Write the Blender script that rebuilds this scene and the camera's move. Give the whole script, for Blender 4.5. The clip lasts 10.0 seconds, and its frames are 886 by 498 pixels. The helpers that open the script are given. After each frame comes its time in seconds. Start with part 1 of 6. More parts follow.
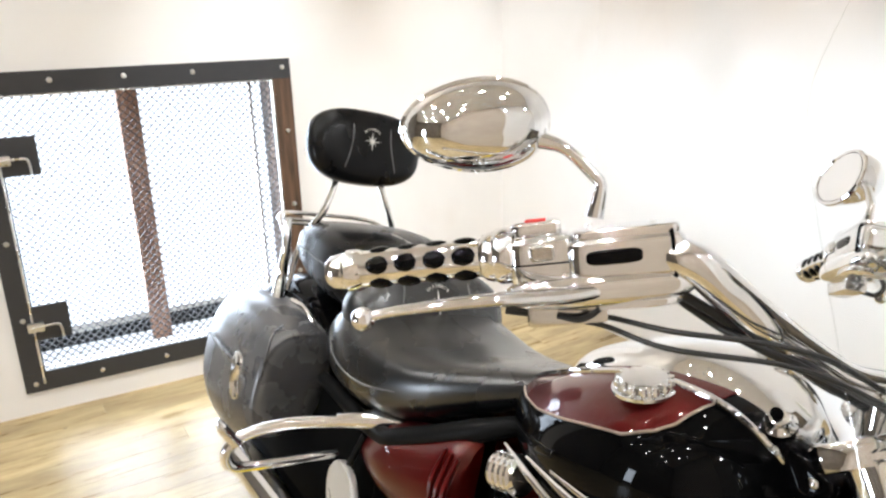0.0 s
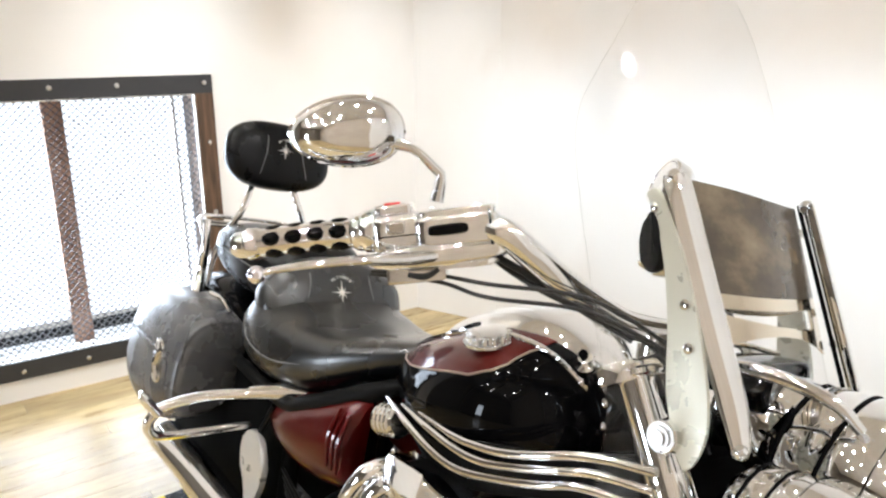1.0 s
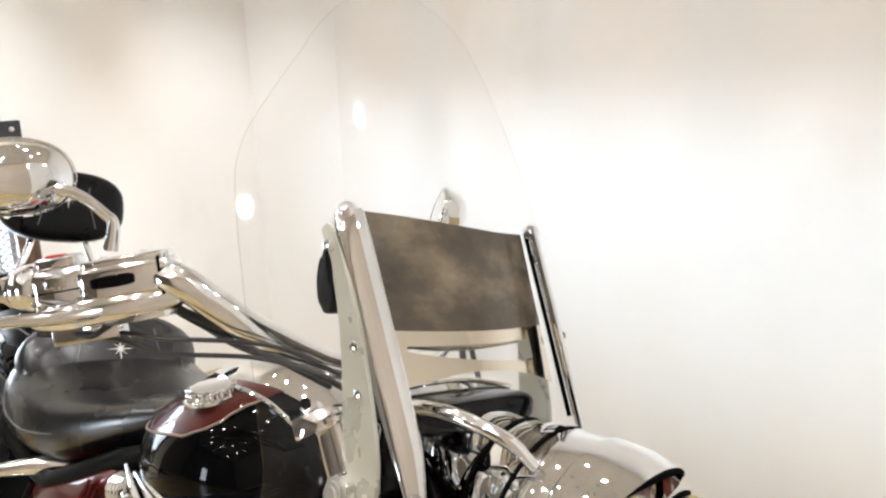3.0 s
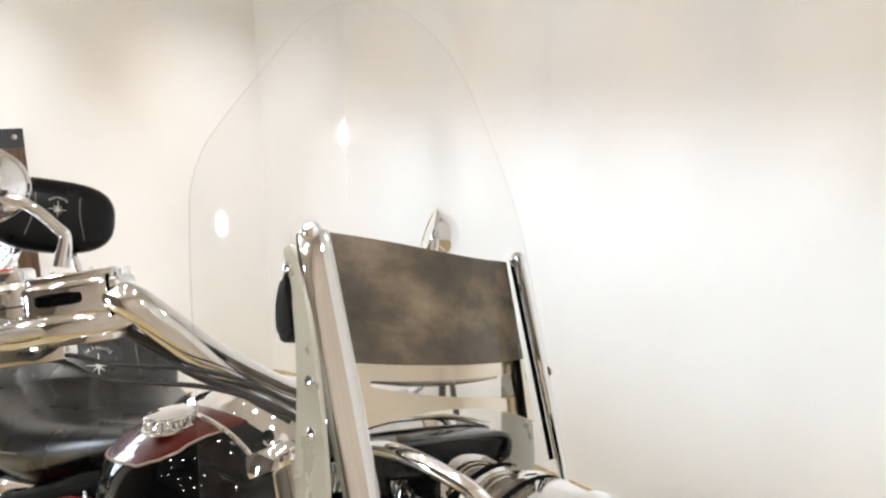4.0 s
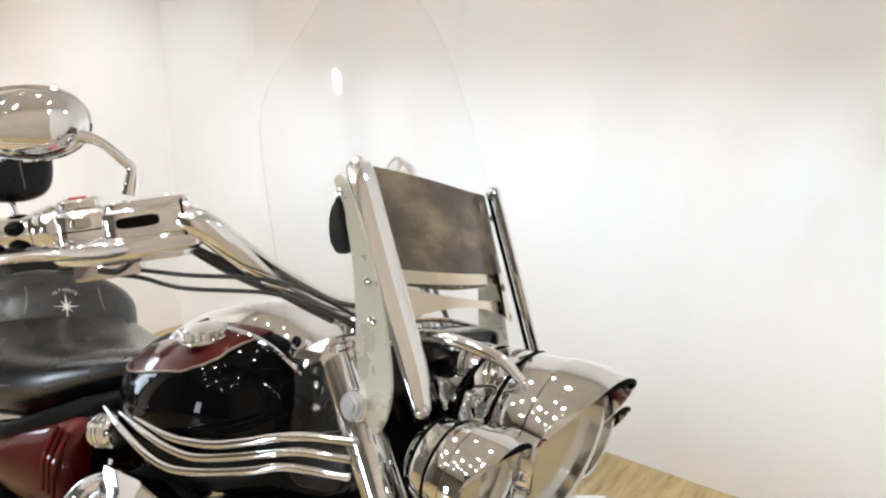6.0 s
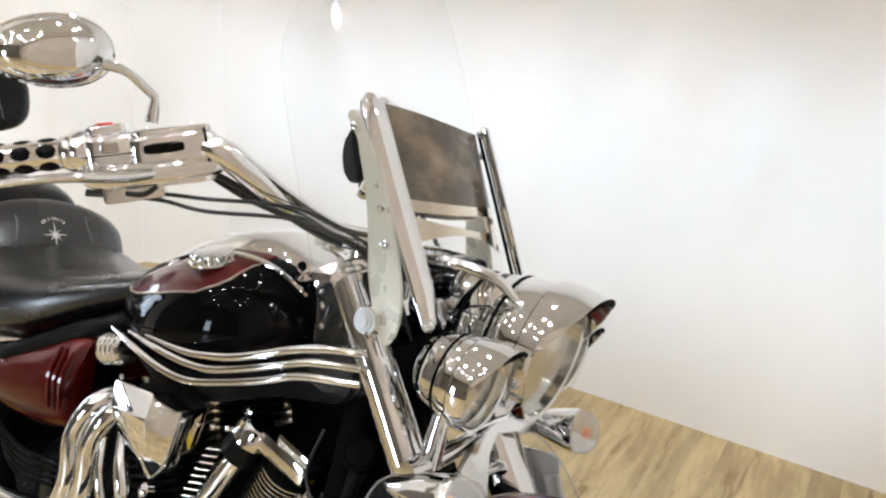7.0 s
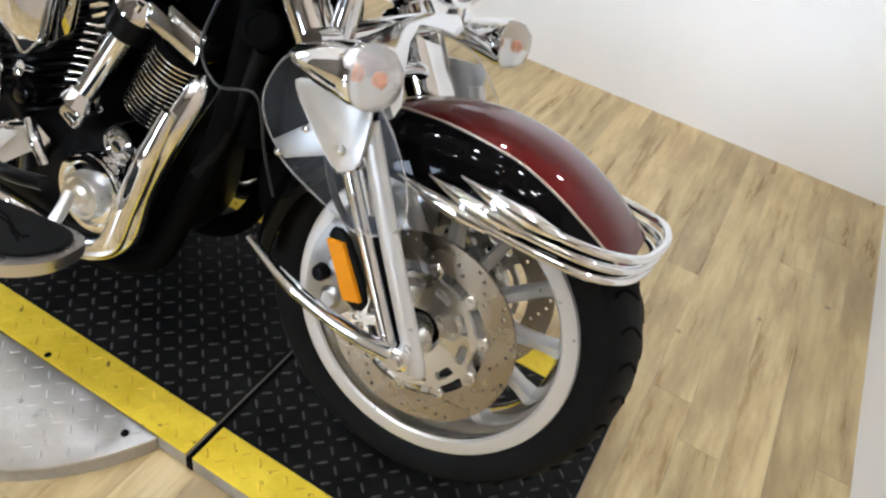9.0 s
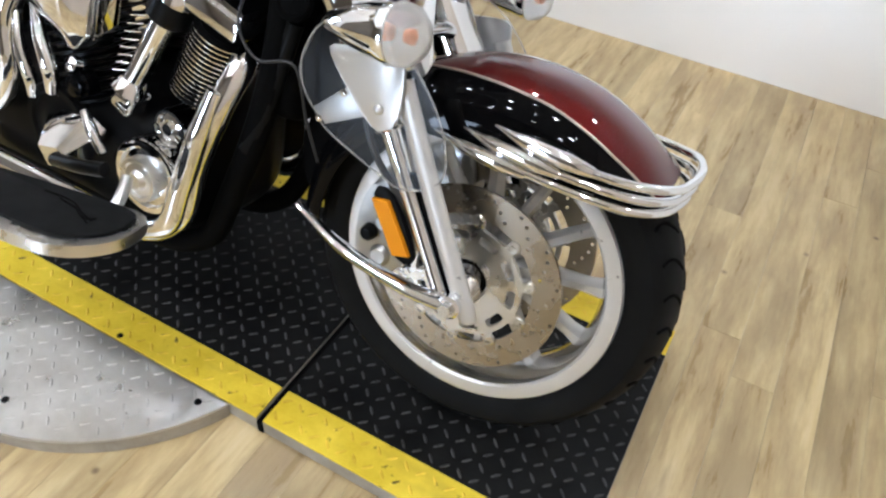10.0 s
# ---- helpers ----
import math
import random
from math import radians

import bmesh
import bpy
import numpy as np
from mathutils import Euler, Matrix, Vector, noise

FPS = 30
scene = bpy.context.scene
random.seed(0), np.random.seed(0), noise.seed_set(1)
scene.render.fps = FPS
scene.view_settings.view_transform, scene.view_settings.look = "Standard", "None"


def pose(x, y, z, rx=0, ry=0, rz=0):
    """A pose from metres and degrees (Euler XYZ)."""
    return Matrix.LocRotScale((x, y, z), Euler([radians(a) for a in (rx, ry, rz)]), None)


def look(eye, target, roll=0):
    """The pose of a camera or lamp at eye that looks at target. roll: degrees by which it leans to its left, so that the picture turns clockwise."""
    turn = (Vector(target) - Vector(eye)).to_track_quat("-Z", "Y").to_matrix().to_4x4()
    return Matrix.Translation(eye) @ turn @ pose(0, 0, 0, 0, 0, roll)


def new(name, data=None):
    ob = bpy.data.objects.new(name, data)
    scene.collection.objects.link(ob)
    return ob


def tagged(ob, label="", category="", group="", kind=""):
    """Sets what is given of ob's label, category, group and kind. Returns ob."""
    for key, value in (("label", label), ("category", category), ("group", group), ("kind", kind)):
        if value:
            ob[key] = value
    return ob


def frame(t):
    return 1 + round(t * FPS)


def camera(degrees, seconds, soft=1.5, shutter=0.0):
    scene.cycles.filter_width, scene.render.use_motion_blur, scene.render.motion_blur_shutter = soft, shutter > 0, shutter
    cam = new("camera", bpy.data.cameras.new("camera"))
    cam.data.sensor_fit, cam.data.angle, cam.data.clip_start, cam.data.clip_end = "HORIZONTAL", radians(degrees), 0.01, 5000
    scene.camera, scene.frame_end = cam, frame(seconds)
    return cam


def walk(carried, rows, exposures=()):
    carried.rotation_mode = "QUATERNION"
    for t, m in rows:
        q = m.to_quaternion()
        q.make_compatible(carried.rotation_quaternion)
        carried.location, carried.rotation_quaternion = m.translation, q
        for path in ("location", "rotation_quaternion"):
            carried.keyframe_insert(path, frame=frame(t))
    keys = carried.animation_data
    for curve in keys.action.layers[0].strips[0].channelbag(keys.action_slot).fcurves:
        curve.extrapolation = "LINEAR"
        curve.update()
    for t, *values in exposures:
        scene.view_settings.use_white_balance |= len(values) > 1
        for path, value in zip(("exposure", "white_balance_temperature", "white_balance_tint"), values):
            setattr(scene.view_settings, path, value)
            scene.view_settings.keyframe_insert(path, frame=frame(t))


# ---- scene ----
cam = camera(62.55, 10.0, soft=2.4)
ROWS = [
    (0, -0.1023, -0.5564, 1.2800, 57.761, -17.486, -1.608),
    (0.5, 0.0434, -0.6215, 1.3015, 54.412, -16.998, -1.883),
    (1, 0.1202, -0.6236, 1.2953, 52.059, -16.183, -0.123),
    (1.5, 0.1733, -0.5498, 1.2919, 50.582, -15.241, 0.279),
    (2, 0.2339, -0.5074, 1.2911, 46.482, -14.359, -0.793),
    (2.5, 0.2498, -0.4539, 1.2803, 43.264, -14.563, -0.671),
    (2.7, 0.2507, -0.4250, 1.2840, 43.734, -14.195, -1.663),
    (3.8, 0.2332, -0.3278, 1.2789, 46.405, -12.344, -0.258),
    (4, 0.2357, -0.3154, 1.2763, 45.841, -12.112, -0.357),
    (4.5, 0.2315, -0.2995, 1.2739, 45.944, -12.820, -0.783),
    (5, 0.2292, -0.3036, 1.2621, 47.146, -13.559, 0.581),
    (5.2, 0.2349, -0.3116, 1.2575, 47.307, -14.522, -0.750),
    (6.3, 0.2314, -0.6771, 1.2820, 31.520, -15.176, 3.564),
    (6.5, 0.2232, -0.7076, 1.2857, 30.920, -15.877, 4.490),
    (7, 0.2260, -0.6896, 1.2722, 30.779, -18.781, 3.910),
    (7.5, 0.2387, -0.6674, 1.2352, 29.452, -23.542, 4.780),
    (8, 0.2346, -0.6448, 1.1903, 27.389, -30.380, 8.153),
    (8.5, 0.2263, -0.6374, 1.1316, 23.772, -37.160, 11.913),
    (9, 0.2483, -0.6591, 1.1025, 20.884, -41.182, 12.904),
    (9.5, 0.2695, -0.6820, 1.0888, 20.710, -43.111, 12.596),
    (10, 0.2710, -0.7051, 1.1008, 24.834, -43.408, 5.638),
]
walk(cam, [(t, pose(x, y, z, 90 + pitch, 0, yaw) @ pose(0, 0, 0, 0, 0, roll)) for t, x, y, z, yaw, pitch, roll in ROWS],
     [(0, 0.80, 6000, 10), (1.5, 0.76, 6080, 10), (2.5, 0.70, 6080, 10), (4, 0.6, 6100, 10), (6.5, 0.60, 5950, 10), (8.5, 0.69, 5680, 10), (10, 0.78, 5450, 10)])

# ---- world and light ----
world = bpy.data.worlds.new("world")
scene.world = world
world.use_nodes = True
wn = world.node_tree.nodes
sky = wn.new("ShaderNodeTexSky")
sky.sky_type, sky.sun_disc, sky.sun_elevation, sky.sun_rotation = "NISHITA", False, radians(40), radians(200)
world.node_tree.links.new(sky.outputs[0], wn["Background"].inputs[0])
wn["Background"].inputs[1].default_value = 0.1
scene.view_settings.exposure = 0.6


def area_lamp(name, eye, target, sx, sy, watts, colour=(1, 0.94, 0.86)):
    data = bpy.data.lights.new(name, "AREA")
    data.shape, data.size, data.size_y, data.energy, data.color = "RECTANGLE", sx, sy, watts, colour
    ob = new(name, data)
    ob.matrix_world = look(eye, target)
    return ob


def spot_lamp(name, eye, target, watts, angle=70, radius=0.022, colour=(1, 0.965, 0.9)):
    data = bpy.data.lights.new(name, "SPOT")
    data.spot_size, data.spot_blend, data.energy, data.shadow_soft_size, data.color = radians(angle), 0.6, watts, radius, colour
    ob = new(name, data)
    ob.matrix_world = look(eye, target)
    return ob


# daylight through the narrow opening behind the camera and through the grilled opening
area_lamp("daylight_opening", (-1.62, -3.85, 0.75), (-0.9, 0.5, 0.7), 0.42, 0.9, 22, (0.86, 0.93, 1.0))
area_lamp("daylight_grille", (-2.95, -0.1, 0.7), (-1.0, -0.1, 0.6), 0.9, 0.9, 18, (0.84, 0.92, 1.0))
LAMPS = [(-2.3, -1.3), (-1.55, -0.95), (-0.8, -1.25), (0.0, -0.95), (-1.85, -2.3), (-0.95, -2.2), (0.15, -2.0), (-1.3, 0.35), (-0.35, 0.35), (-1.5, -3.2), (-0.2, -3.1)]
for lx, ly in LAMPS:
    spot_lamp("ceiling_spot", (lx, ly, 2.88), (lx * 0.92, ly * 0.75 + 0.1, 0), 14, 84, colour=(1.0, 0.95, 0.87))
# smaller lamps between them that light the room by their faces alone
SMALL = [(-2.0, -1.75), (-1.2, -1.65), (-0.4, -1.6), (-2.45, -2.9), (-0.6, -2.7), (-1.95, -0.65), (-1.1, -0.62), (-0.35, -0.66), (-2.1, 0.4), (-0.8, 0.75), (0.3, -1.5), (-1.35, -2.75)]
# two lamps that hang in a row before the front wall
HUNG = [((0.64, 1.04, 2.43), (-0.35, 0.1, 0.75)), ((0.64, -0.10, 2.30), (-0.4, -0.1, 0.6))]
for eye, aim in HUNG:
    spot_lamp("hanging_spot", eye, aim, 10, 84, 0.03, (1.0, 0.97, 0.92))
# added ceiling lamps to brighten walls: one row low, a few high and rear
WASH = [((-1.35 + 0.36 * k, -0.35, 2.88), (-1.35 + 0.36 * k, 1.545, 0.72)) for k in range(-2, 7)]
for eye, aim in WASH:
    spot_lamp("added_wall_lamp", eye, aim, 98, 20, 0.025, (0.82, 0.92, 1.0)).data.spot_blend = 1.0
WASH_HIGH = [((-1.1, 0.1, 2.88), (-1.1, 1.545, 2.15)), ((0.1, 0.1, 2.88), (0.15, 1.545, 2.15))]
for eye, aim in WASH_HIGH:
    spot_lamp("added_wall_lamp", eye, aim, 12, 44, 0.025, (1.0, 0.95, 0.88)).data.spot_blend = 1.0
WASH_REAR = [((-1.55, 0.2, 2.88), (-2.7, 0.3, 0.6)), ((-1.6, 0.8, 2.88), (-2.6, 1.2, 0.5))]
for eye, aim in WASH_REAR:
    spot_lamp("added_wall_lamp", eye, aim, 130, 36, 0.025, (0.97, 0.96, 0.93)).data.spot_blend = 1.0
spot_lamp("added_wall_lamp", (-1.75, 0.05, 2.88), (-2.76, 0.2, 2.25), 20, 60, 0.025, (1.0, 0.84, 0.62)).data.spot_blend = 1.0
# narrow warm lamps added to tint wall above the bright band and its foot
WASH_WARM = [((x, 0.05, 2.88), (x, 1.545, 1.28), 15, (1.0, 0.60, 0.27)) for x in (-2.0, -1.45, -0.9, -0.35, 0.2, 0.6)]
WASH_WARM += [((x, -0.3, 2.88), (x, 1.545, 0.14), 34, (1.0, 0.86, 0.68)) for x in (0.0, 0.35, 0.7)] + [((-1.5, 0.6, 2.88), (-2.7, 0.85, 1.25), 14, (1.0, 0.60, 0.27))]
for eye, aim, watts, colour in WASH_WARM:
    spot_lamp("added_wall_lamp", eye, aim, watts, 17, 0.025, colour).data.spot_blend = 1.0
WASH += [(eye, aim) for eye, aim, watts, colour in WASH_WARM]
WASH += WASH_HIGH + WASH_REAR + [((-1.75, 0.05, 2.88), (-2.76, 0.2, 2.25))]

# ---- materials ----


def material(name, colour=(0.5, 0.5, 0.5), rough=0.5, metal=0.0, **kw):
    m = bpy.data.materials.new(name)
    m.use_nodes = True
    b = m.node_tree.nodes["Principled BSDF"]
    b.inputs["Base Color"].default_value = (*colour, 1)
    b.inputs["Roughness"].default_value = rough
    b.inputs["Metallic"].default_value = metal
    for key, value in kw.items():
        b.inputs[key.replace("_", " ")].default_value = value
    return m


def nodes_of(m):
    return m.node_tree.nodes, m.node_tree.links, m.node_tree.nodes["Principled BSDF"]


def coords(m, scale=(1, 1, 1), kind="Object", turn=0):
    n, l, _ = nodes_of(m)
    tc, mp = n.new("ShaderNodeTexCoord"), n.new("ShaderNodeMapping")
    mp.inputs["Scale"].default_value = scale
    mp.inputs["Rotation"].default_value = (0, 0, radians(turn))
    l.new(tc.outputs[kind], mp.inputs[0])
    return mp.outputs[0]


def noise_tex(m, vec, scale, detail=4, rough=0.55):
    n, l, _ = nodes_of(m)
    t = n.new("ShaderNodeTexNoise")
    t.inputs["Scale"].default_value, t.inputs["Detail"].default_value, t.inputs["Roughness"].default_value = scale, detail, rough
    l.new(vec, t.inputs["Vector"])
    return t.outputs["Fac"]


def ramp(m, fac, stops):
    n, l, _ = nodes_of(m)
    r = n.new("ShaderNodeValToRGB")
    while len(r.color_ramp.elements) < len(stops):
        r.color_ramp.elements.new(0.5)
    for e, (p, c) in zip(r.color_ramp.elements, stops):
        e.position, e.color = p, (*c, 1) if len(c) == 3 else c
    l.new(fac, r.inputs[0])
    return r.outputs[0]


def mixed(m, fac, a, b, mode="MIX"):
    n, l, _ = nodes_of(m)
    x = n.new("ShaderNodeMix")
    x.data_type, x.blend_type = "RGBA", mode
    for socket, value in ((x.inputs[0], fac), (x.inputs[6], a), (x.inputs[7], b)):
        if isinstance(value, bpy.types.NodeSocket):
            l.new(value, socket)
        else:
            socket.default_value = value if isinstance(value, (int, float)) else (*value, 1)
    return x.outputs[2]


def bump(m, height, strength=0.3, distance=0.002):
    n, l, b = nodes_of(m)
    u = n.new("ShaderNodeBump")
    u.inputs["Strength"].default_value, u.inputs["Distance"].default_value = strength, distance
    l.new(height, u.inputs["Height"])
    l.new(u.outputs[0], b.inputs["Normal"])


def rough_by(m, fac, low, high):
    n, l, b = nodes_of(m)
    l.new(ramp(m, fac, [(0.3, (low,) * 3), (0.7, (high,) * 3)]), b.inputs["Roughness"])


def colour_by(m, socket):
    n, l, b = nodes_of(m)
    l.new(socket, b.inputs["Base Color"])


def make_chrome(name, tint=(0.88, 0.88, 0.88), low=0.015, high=0.055):
    m = material(name, tint, 0.04, 1.0)
    v = coords(m)
    rough_by(m, noise_tex(m, v, 18, 5), low, high)
    return m


CHROME = make_chrome("chrome", (0.86, 0.87, 0.885))
SATIN = make_chrome("satin aluminium", (0.72, 0.71, 0.69), 0.22, 0.36)
POLISHED = make_chrome("polished aluminium", (0.78, 0.77, 0.75), 0.09, 0.18)
STEEL = make_chrome("brushed steel", (0.55, 0.53, 0.49), 0.18, 0.3)


def make_paint(name, colour, flake=0.0, flake_colour=(1, 1, 1)):
    m = material(name, colour, 0.3, 0.0, Coat_Weight=1.0, Coat_Roughness=0.015, Coat_IOR=1.16, Specular_IOR_Level=0.04)
    if flake:
        v = coords(m)
        f = noise_tex(m, v, 900, 2)
        colour_by(m, mixed(m, ramp(m, f, [(0.5, (0, 0, 0)), (0.75, (flake,) * 3)]), colour, flake_colour))
        nodes_of(m)[2].inputs["Metallic"].default_value = 0.6
        nodes_of(m)[2].inputs["Roughness"].default_value = 0.3
    return m


BLACK = make_paint("gloss black paint", (0.002, 0.002, 0.0022))
nodes_of(BLACK)[2].inputs["Specular IOR Level"].default_value = 0.0
nodes_of(BLACK)[2].inputs["Coat IOR"].default_value = 1.2
RED = make_paint("burgundy metallic paint", (0.068, 0.003, 0.0028), 0.12, (0.18, 0.009, 0.008))
nodes_of(RED)[2].inputs["Coat IOR"].default_value = 1.38
nodes_of(RED)[2].inputs["Metallic"].default_value = 0.45
nodes_of(RED)[2].inputs["Roughness"].default_value = 0.36
PINSTRIPE = material("silver pinstripe", (0.45, 0.36, 0.28), 0.3, 0.5)


def make_leather(name, colour, grain=520):
    m = material(name, colour, 0.36, 0.0, Specular_IOR_Level=1.0)
    v = coords(m)
    n, l, b = nodes_of(m)
    soft = noise_tex(m, v, 9, 5)
    rough_by(m, soft, 0.25, 0.30)
    colour_by(m, ramp(m, soft, [(0.3, colour), (0.75, tuple(c * 1.9 for c in colour))]))
    bump(m, noise_tex(m, v, grain, 2), 0.08, 0.0006)
    return m


LEATHER = make_leather("black leather", (0.0035, 0.0038, 0.004))
nodes_of(LEATHER)[2].inputs["Specular IOR Level"].default_value = 0.6
nodes_of(LEATHER)[2].inputs["Coat Weight"].default_value = 0.5
nodes_of(LEATHER)[2].inputs["Coat Roughness"].default_value = 0.27
REST_LEATHER = make_leather("glossy black leather", (0.003, 0.003, 0.0032), 480)
nodes_of(REST_LEATHER)[2].inputs["Specular IOR Level"].default_value = 0.2
BAG_LEATHER = make_leather("grey-black bag leather", (0.046, 0.046, 0.048), 420)
nodes_of(BAG_LEATHER)[2].inputs["Specular IOR Level"].default_value = 0.95
VINYL = material("brown-grey smoked vinyl, glare painted in", (0.11, 0.09, 0.066), 0.22)
# cloudy light streaks paint reflections into the brown vinyl
cloud_glare = noise_tex(VINYL, coords(VINYL, (1, 1, 1.6), turn=20), 8, 5, 0.6)
colour_by(VINYL, ramp(VINYL, cloud_glare, [(0.3, (0.04, 0.033, 0.026)), (0.5, (0.088, 0.07, 0.05)), (0.72, (0.23, 0.18, 0.12))]))
bump(VINYL, noise_tex(VINYL, coords(VINYL), 14, 3), 0.35, 0.004)
RUBBER = material("black rubber", (0.0042, 0.0042, 0.0042), 0.62, Specular_IOR_Level=0.1)
bump(RUBBER, noise_tex(RUBBER, coords(RUBBER), 240, 4), 0.2, 0.0008)
rough_by(RUBBER, noise_tex(RUBBER, coords(RUBBER), 14, 4), 0.5, 0.72)
PLASTIC = material("black plastic", (0.006, 0.006, 0.006), 0.4, Specular_IOR_Level=0.06)
BLACK_METAL = material("black engine enamel", (0.0035, 0.0035, 0.0035), 0.3, Specular_IOR_Level=0.08)
bump(BLACK_METAL, noise_tex(BLACK_METAL, coords(BLACK_METAL), 300, 3), 0.15, 0.0005)
AMBER = material("amber reflector", (0.66, 0.25, 0.002), 0.35, 0.0, Specular_IOR_Level=0.15)
bump(AMBER, noise_tex(AMBER, coords(AMBER), 260, 2), 0.5, 0.001)
BULB = material("amber bulb", (0.9, 0.28, 0.08), 0.3)
RED_PLASTIC = material("red plastic", (0.55, 0.03, 0.02), 0.35)
THREAD = material("silver thread", (0.62, 0.6, 0.56), 0.45)
STITCH = material("grey stitching", (0.13, 0.13, 0.128), 0.6)
# for black parts, and for solid fillers that paint shade into gaps
DARK = material("near-black for parts and painted shade", (0.0016, 0.0016, 0.0016), 0.8, Specular_IOR_Level=0.05)
CABLE = material("black cable sheath", (0.012, 0.012, 0.012), 0.4)


def make_clear(name, tint, gloss_rough=0.02, ior=0.018, edge=0.1):
    m = bpy.data.materials.new(name)
    m.use_nodes = True
    n, l = m.node_tree.nodes, m.node_tree.links
    n.remove(n["Principled BSDF"])
    tr, gl, mx = n.new("ShaderNodeBsdfTransparent"), n.new("ShaderNodeBsdfGlossy"), n.new("ShaderNodeMixShader")
    lw, pw, sc = n.new("ShaderNodeLayerWeight"), n.new("ShaderNodeMath"), n.new("ShaderNodeMath")
    tr.inputs[0].default_value = (*tint, 1)
    gl.inputs["Roughness"].default_value = gloss_rough
    pw.operation, sc.operation = "POWER", "MULTIPLY_ADD"
    pw.inputs[1].default_value = 4.0
    sc.inputs[1].default_value, sc.inputs[2].default_value = edge, ior
    lw.inputs[0].default_value = 0.5
    l.new(lw.outputs["Facing"], pw.inputs[0])
    l.new(pw.outputs[0], sc.inputs[0])
    l.new(sc.outputs[0], mx.inputs[0])
    l.new(tr.outputs[0], mx.inputs[1])
    l.new(gl.outputs[0], mx.inputs[2])
    l.new(mx.outputs[0], n["Material Output"].inputs[0])
    return m


CLEAR = make_clear("clear polycarbonate", (0.995, 0.995, 0.995))
CLEAR_WORN = make_clear("scuffed clear polycarbonate", (0.95, 0.953, 0.96), 0.3, 0.02, 0.08)
DISC = make_chrome("brake disc steel", (0.40, 0.36, 0.295), 0.22, 0.34)
CARRIER = make_chrome("disc carrier aluminium", (0.62, 0.60, 0.55), 0.2, 0.34)
CAST = make_chrome("cast aluminium", (0.42, 0.42, 0.41), 0.3, 0.45)
LIP = material("silver painted rim lip", (0.62, 0.61, 0.59), 0.34, 0.55)
rough_by(LIP, noise_tex(LIP, coords(LIP), 26, 5), 0.26, 0.42)
SILVERED = make_chrome("silvered reflector", (0.95, 0.95, 0.94), 0.1, 0.22)
PALE = material("cream satin steel", (0.50, 0.485, 0.405), 0.3, 0.35)
rough_by(PALE, noise_tex(PALE, coords(PALE), 20, 4), 0.24, 0.36)
# the tan that the batten would mirror is put into its metal colour
BATTEN_TINT = make_chrome("polished plate tinted with reflected tan", (0.74, 0.67, 0.55), 0.06, 0.14)
LENS = make_clear("clear lamp glass", (0.97, 0.97, 0.96), 0.03, 0.06)
FROST = material("clear signal lens", (0.85, 0.82, 0.78), 0.22, 0.0, Transmission_Weight=0.75, IOR=1.3)

WALL = material("white wall paint", (0.8, 0.785, 0.755), 0.55)
v = coords(WALL)
colour_by(WALL, ramp(WALL, noise_tex(WALL, v, 1.6, 5), [(0.3, (0.78, 0.75, 0.715)), (0.7, (0.825, 0.805, 0.775))]))
bump(WALL, noise_tex(WALL, v, 130, 4), 0.12, 0.001)
CEILING = material("tan ceiling boards", (0.74, 0.68, 0.59), 0.7)
colour_by(CEILING, ramp(CEILING, noise_tex(CEILING, coords(CEILING, (6, 1, 1)), 1.5, 4), [(0.3, (0.69, 0.63, 0.545)), (0.7, (0.77, 0.715, 0.635))]))
# set dark so that chrome and black paint mirror a dim room
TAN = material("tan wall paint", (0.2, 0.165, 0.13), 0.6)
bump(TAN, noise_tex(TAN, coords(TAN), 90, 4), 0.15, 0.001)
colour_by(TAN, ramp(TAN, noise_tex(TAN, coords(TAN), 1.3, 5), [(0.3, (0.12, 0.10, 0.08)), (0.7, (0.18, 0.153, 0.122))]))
TAN_FRONT = material("light tan wall paint", (0.5, 0.42, 0.33), 0.6)
bump(TAN_FRONT, noise_tex(TAN_FRONT, coords(TAN_FRONT), 90, 4), 0.15, 0.001)
colour_by(TAN_FRONT, ramp(TAN_FRONT, noise_tex(TAN_FRONT, coords(TAN_FRONT), 1.3, 5), [(0.3, (0.45, 0.375, 0.295)), (0.7, (0.53, 0.45, 0.36))]))
LAMP_WHITE = material("white lamp housing", (0.75, 0.75, 0.74), 0.4)
bump(CEILING, noise_tex(CEILING, coords(CEILING), 60, 4), 0.2, 0.002)


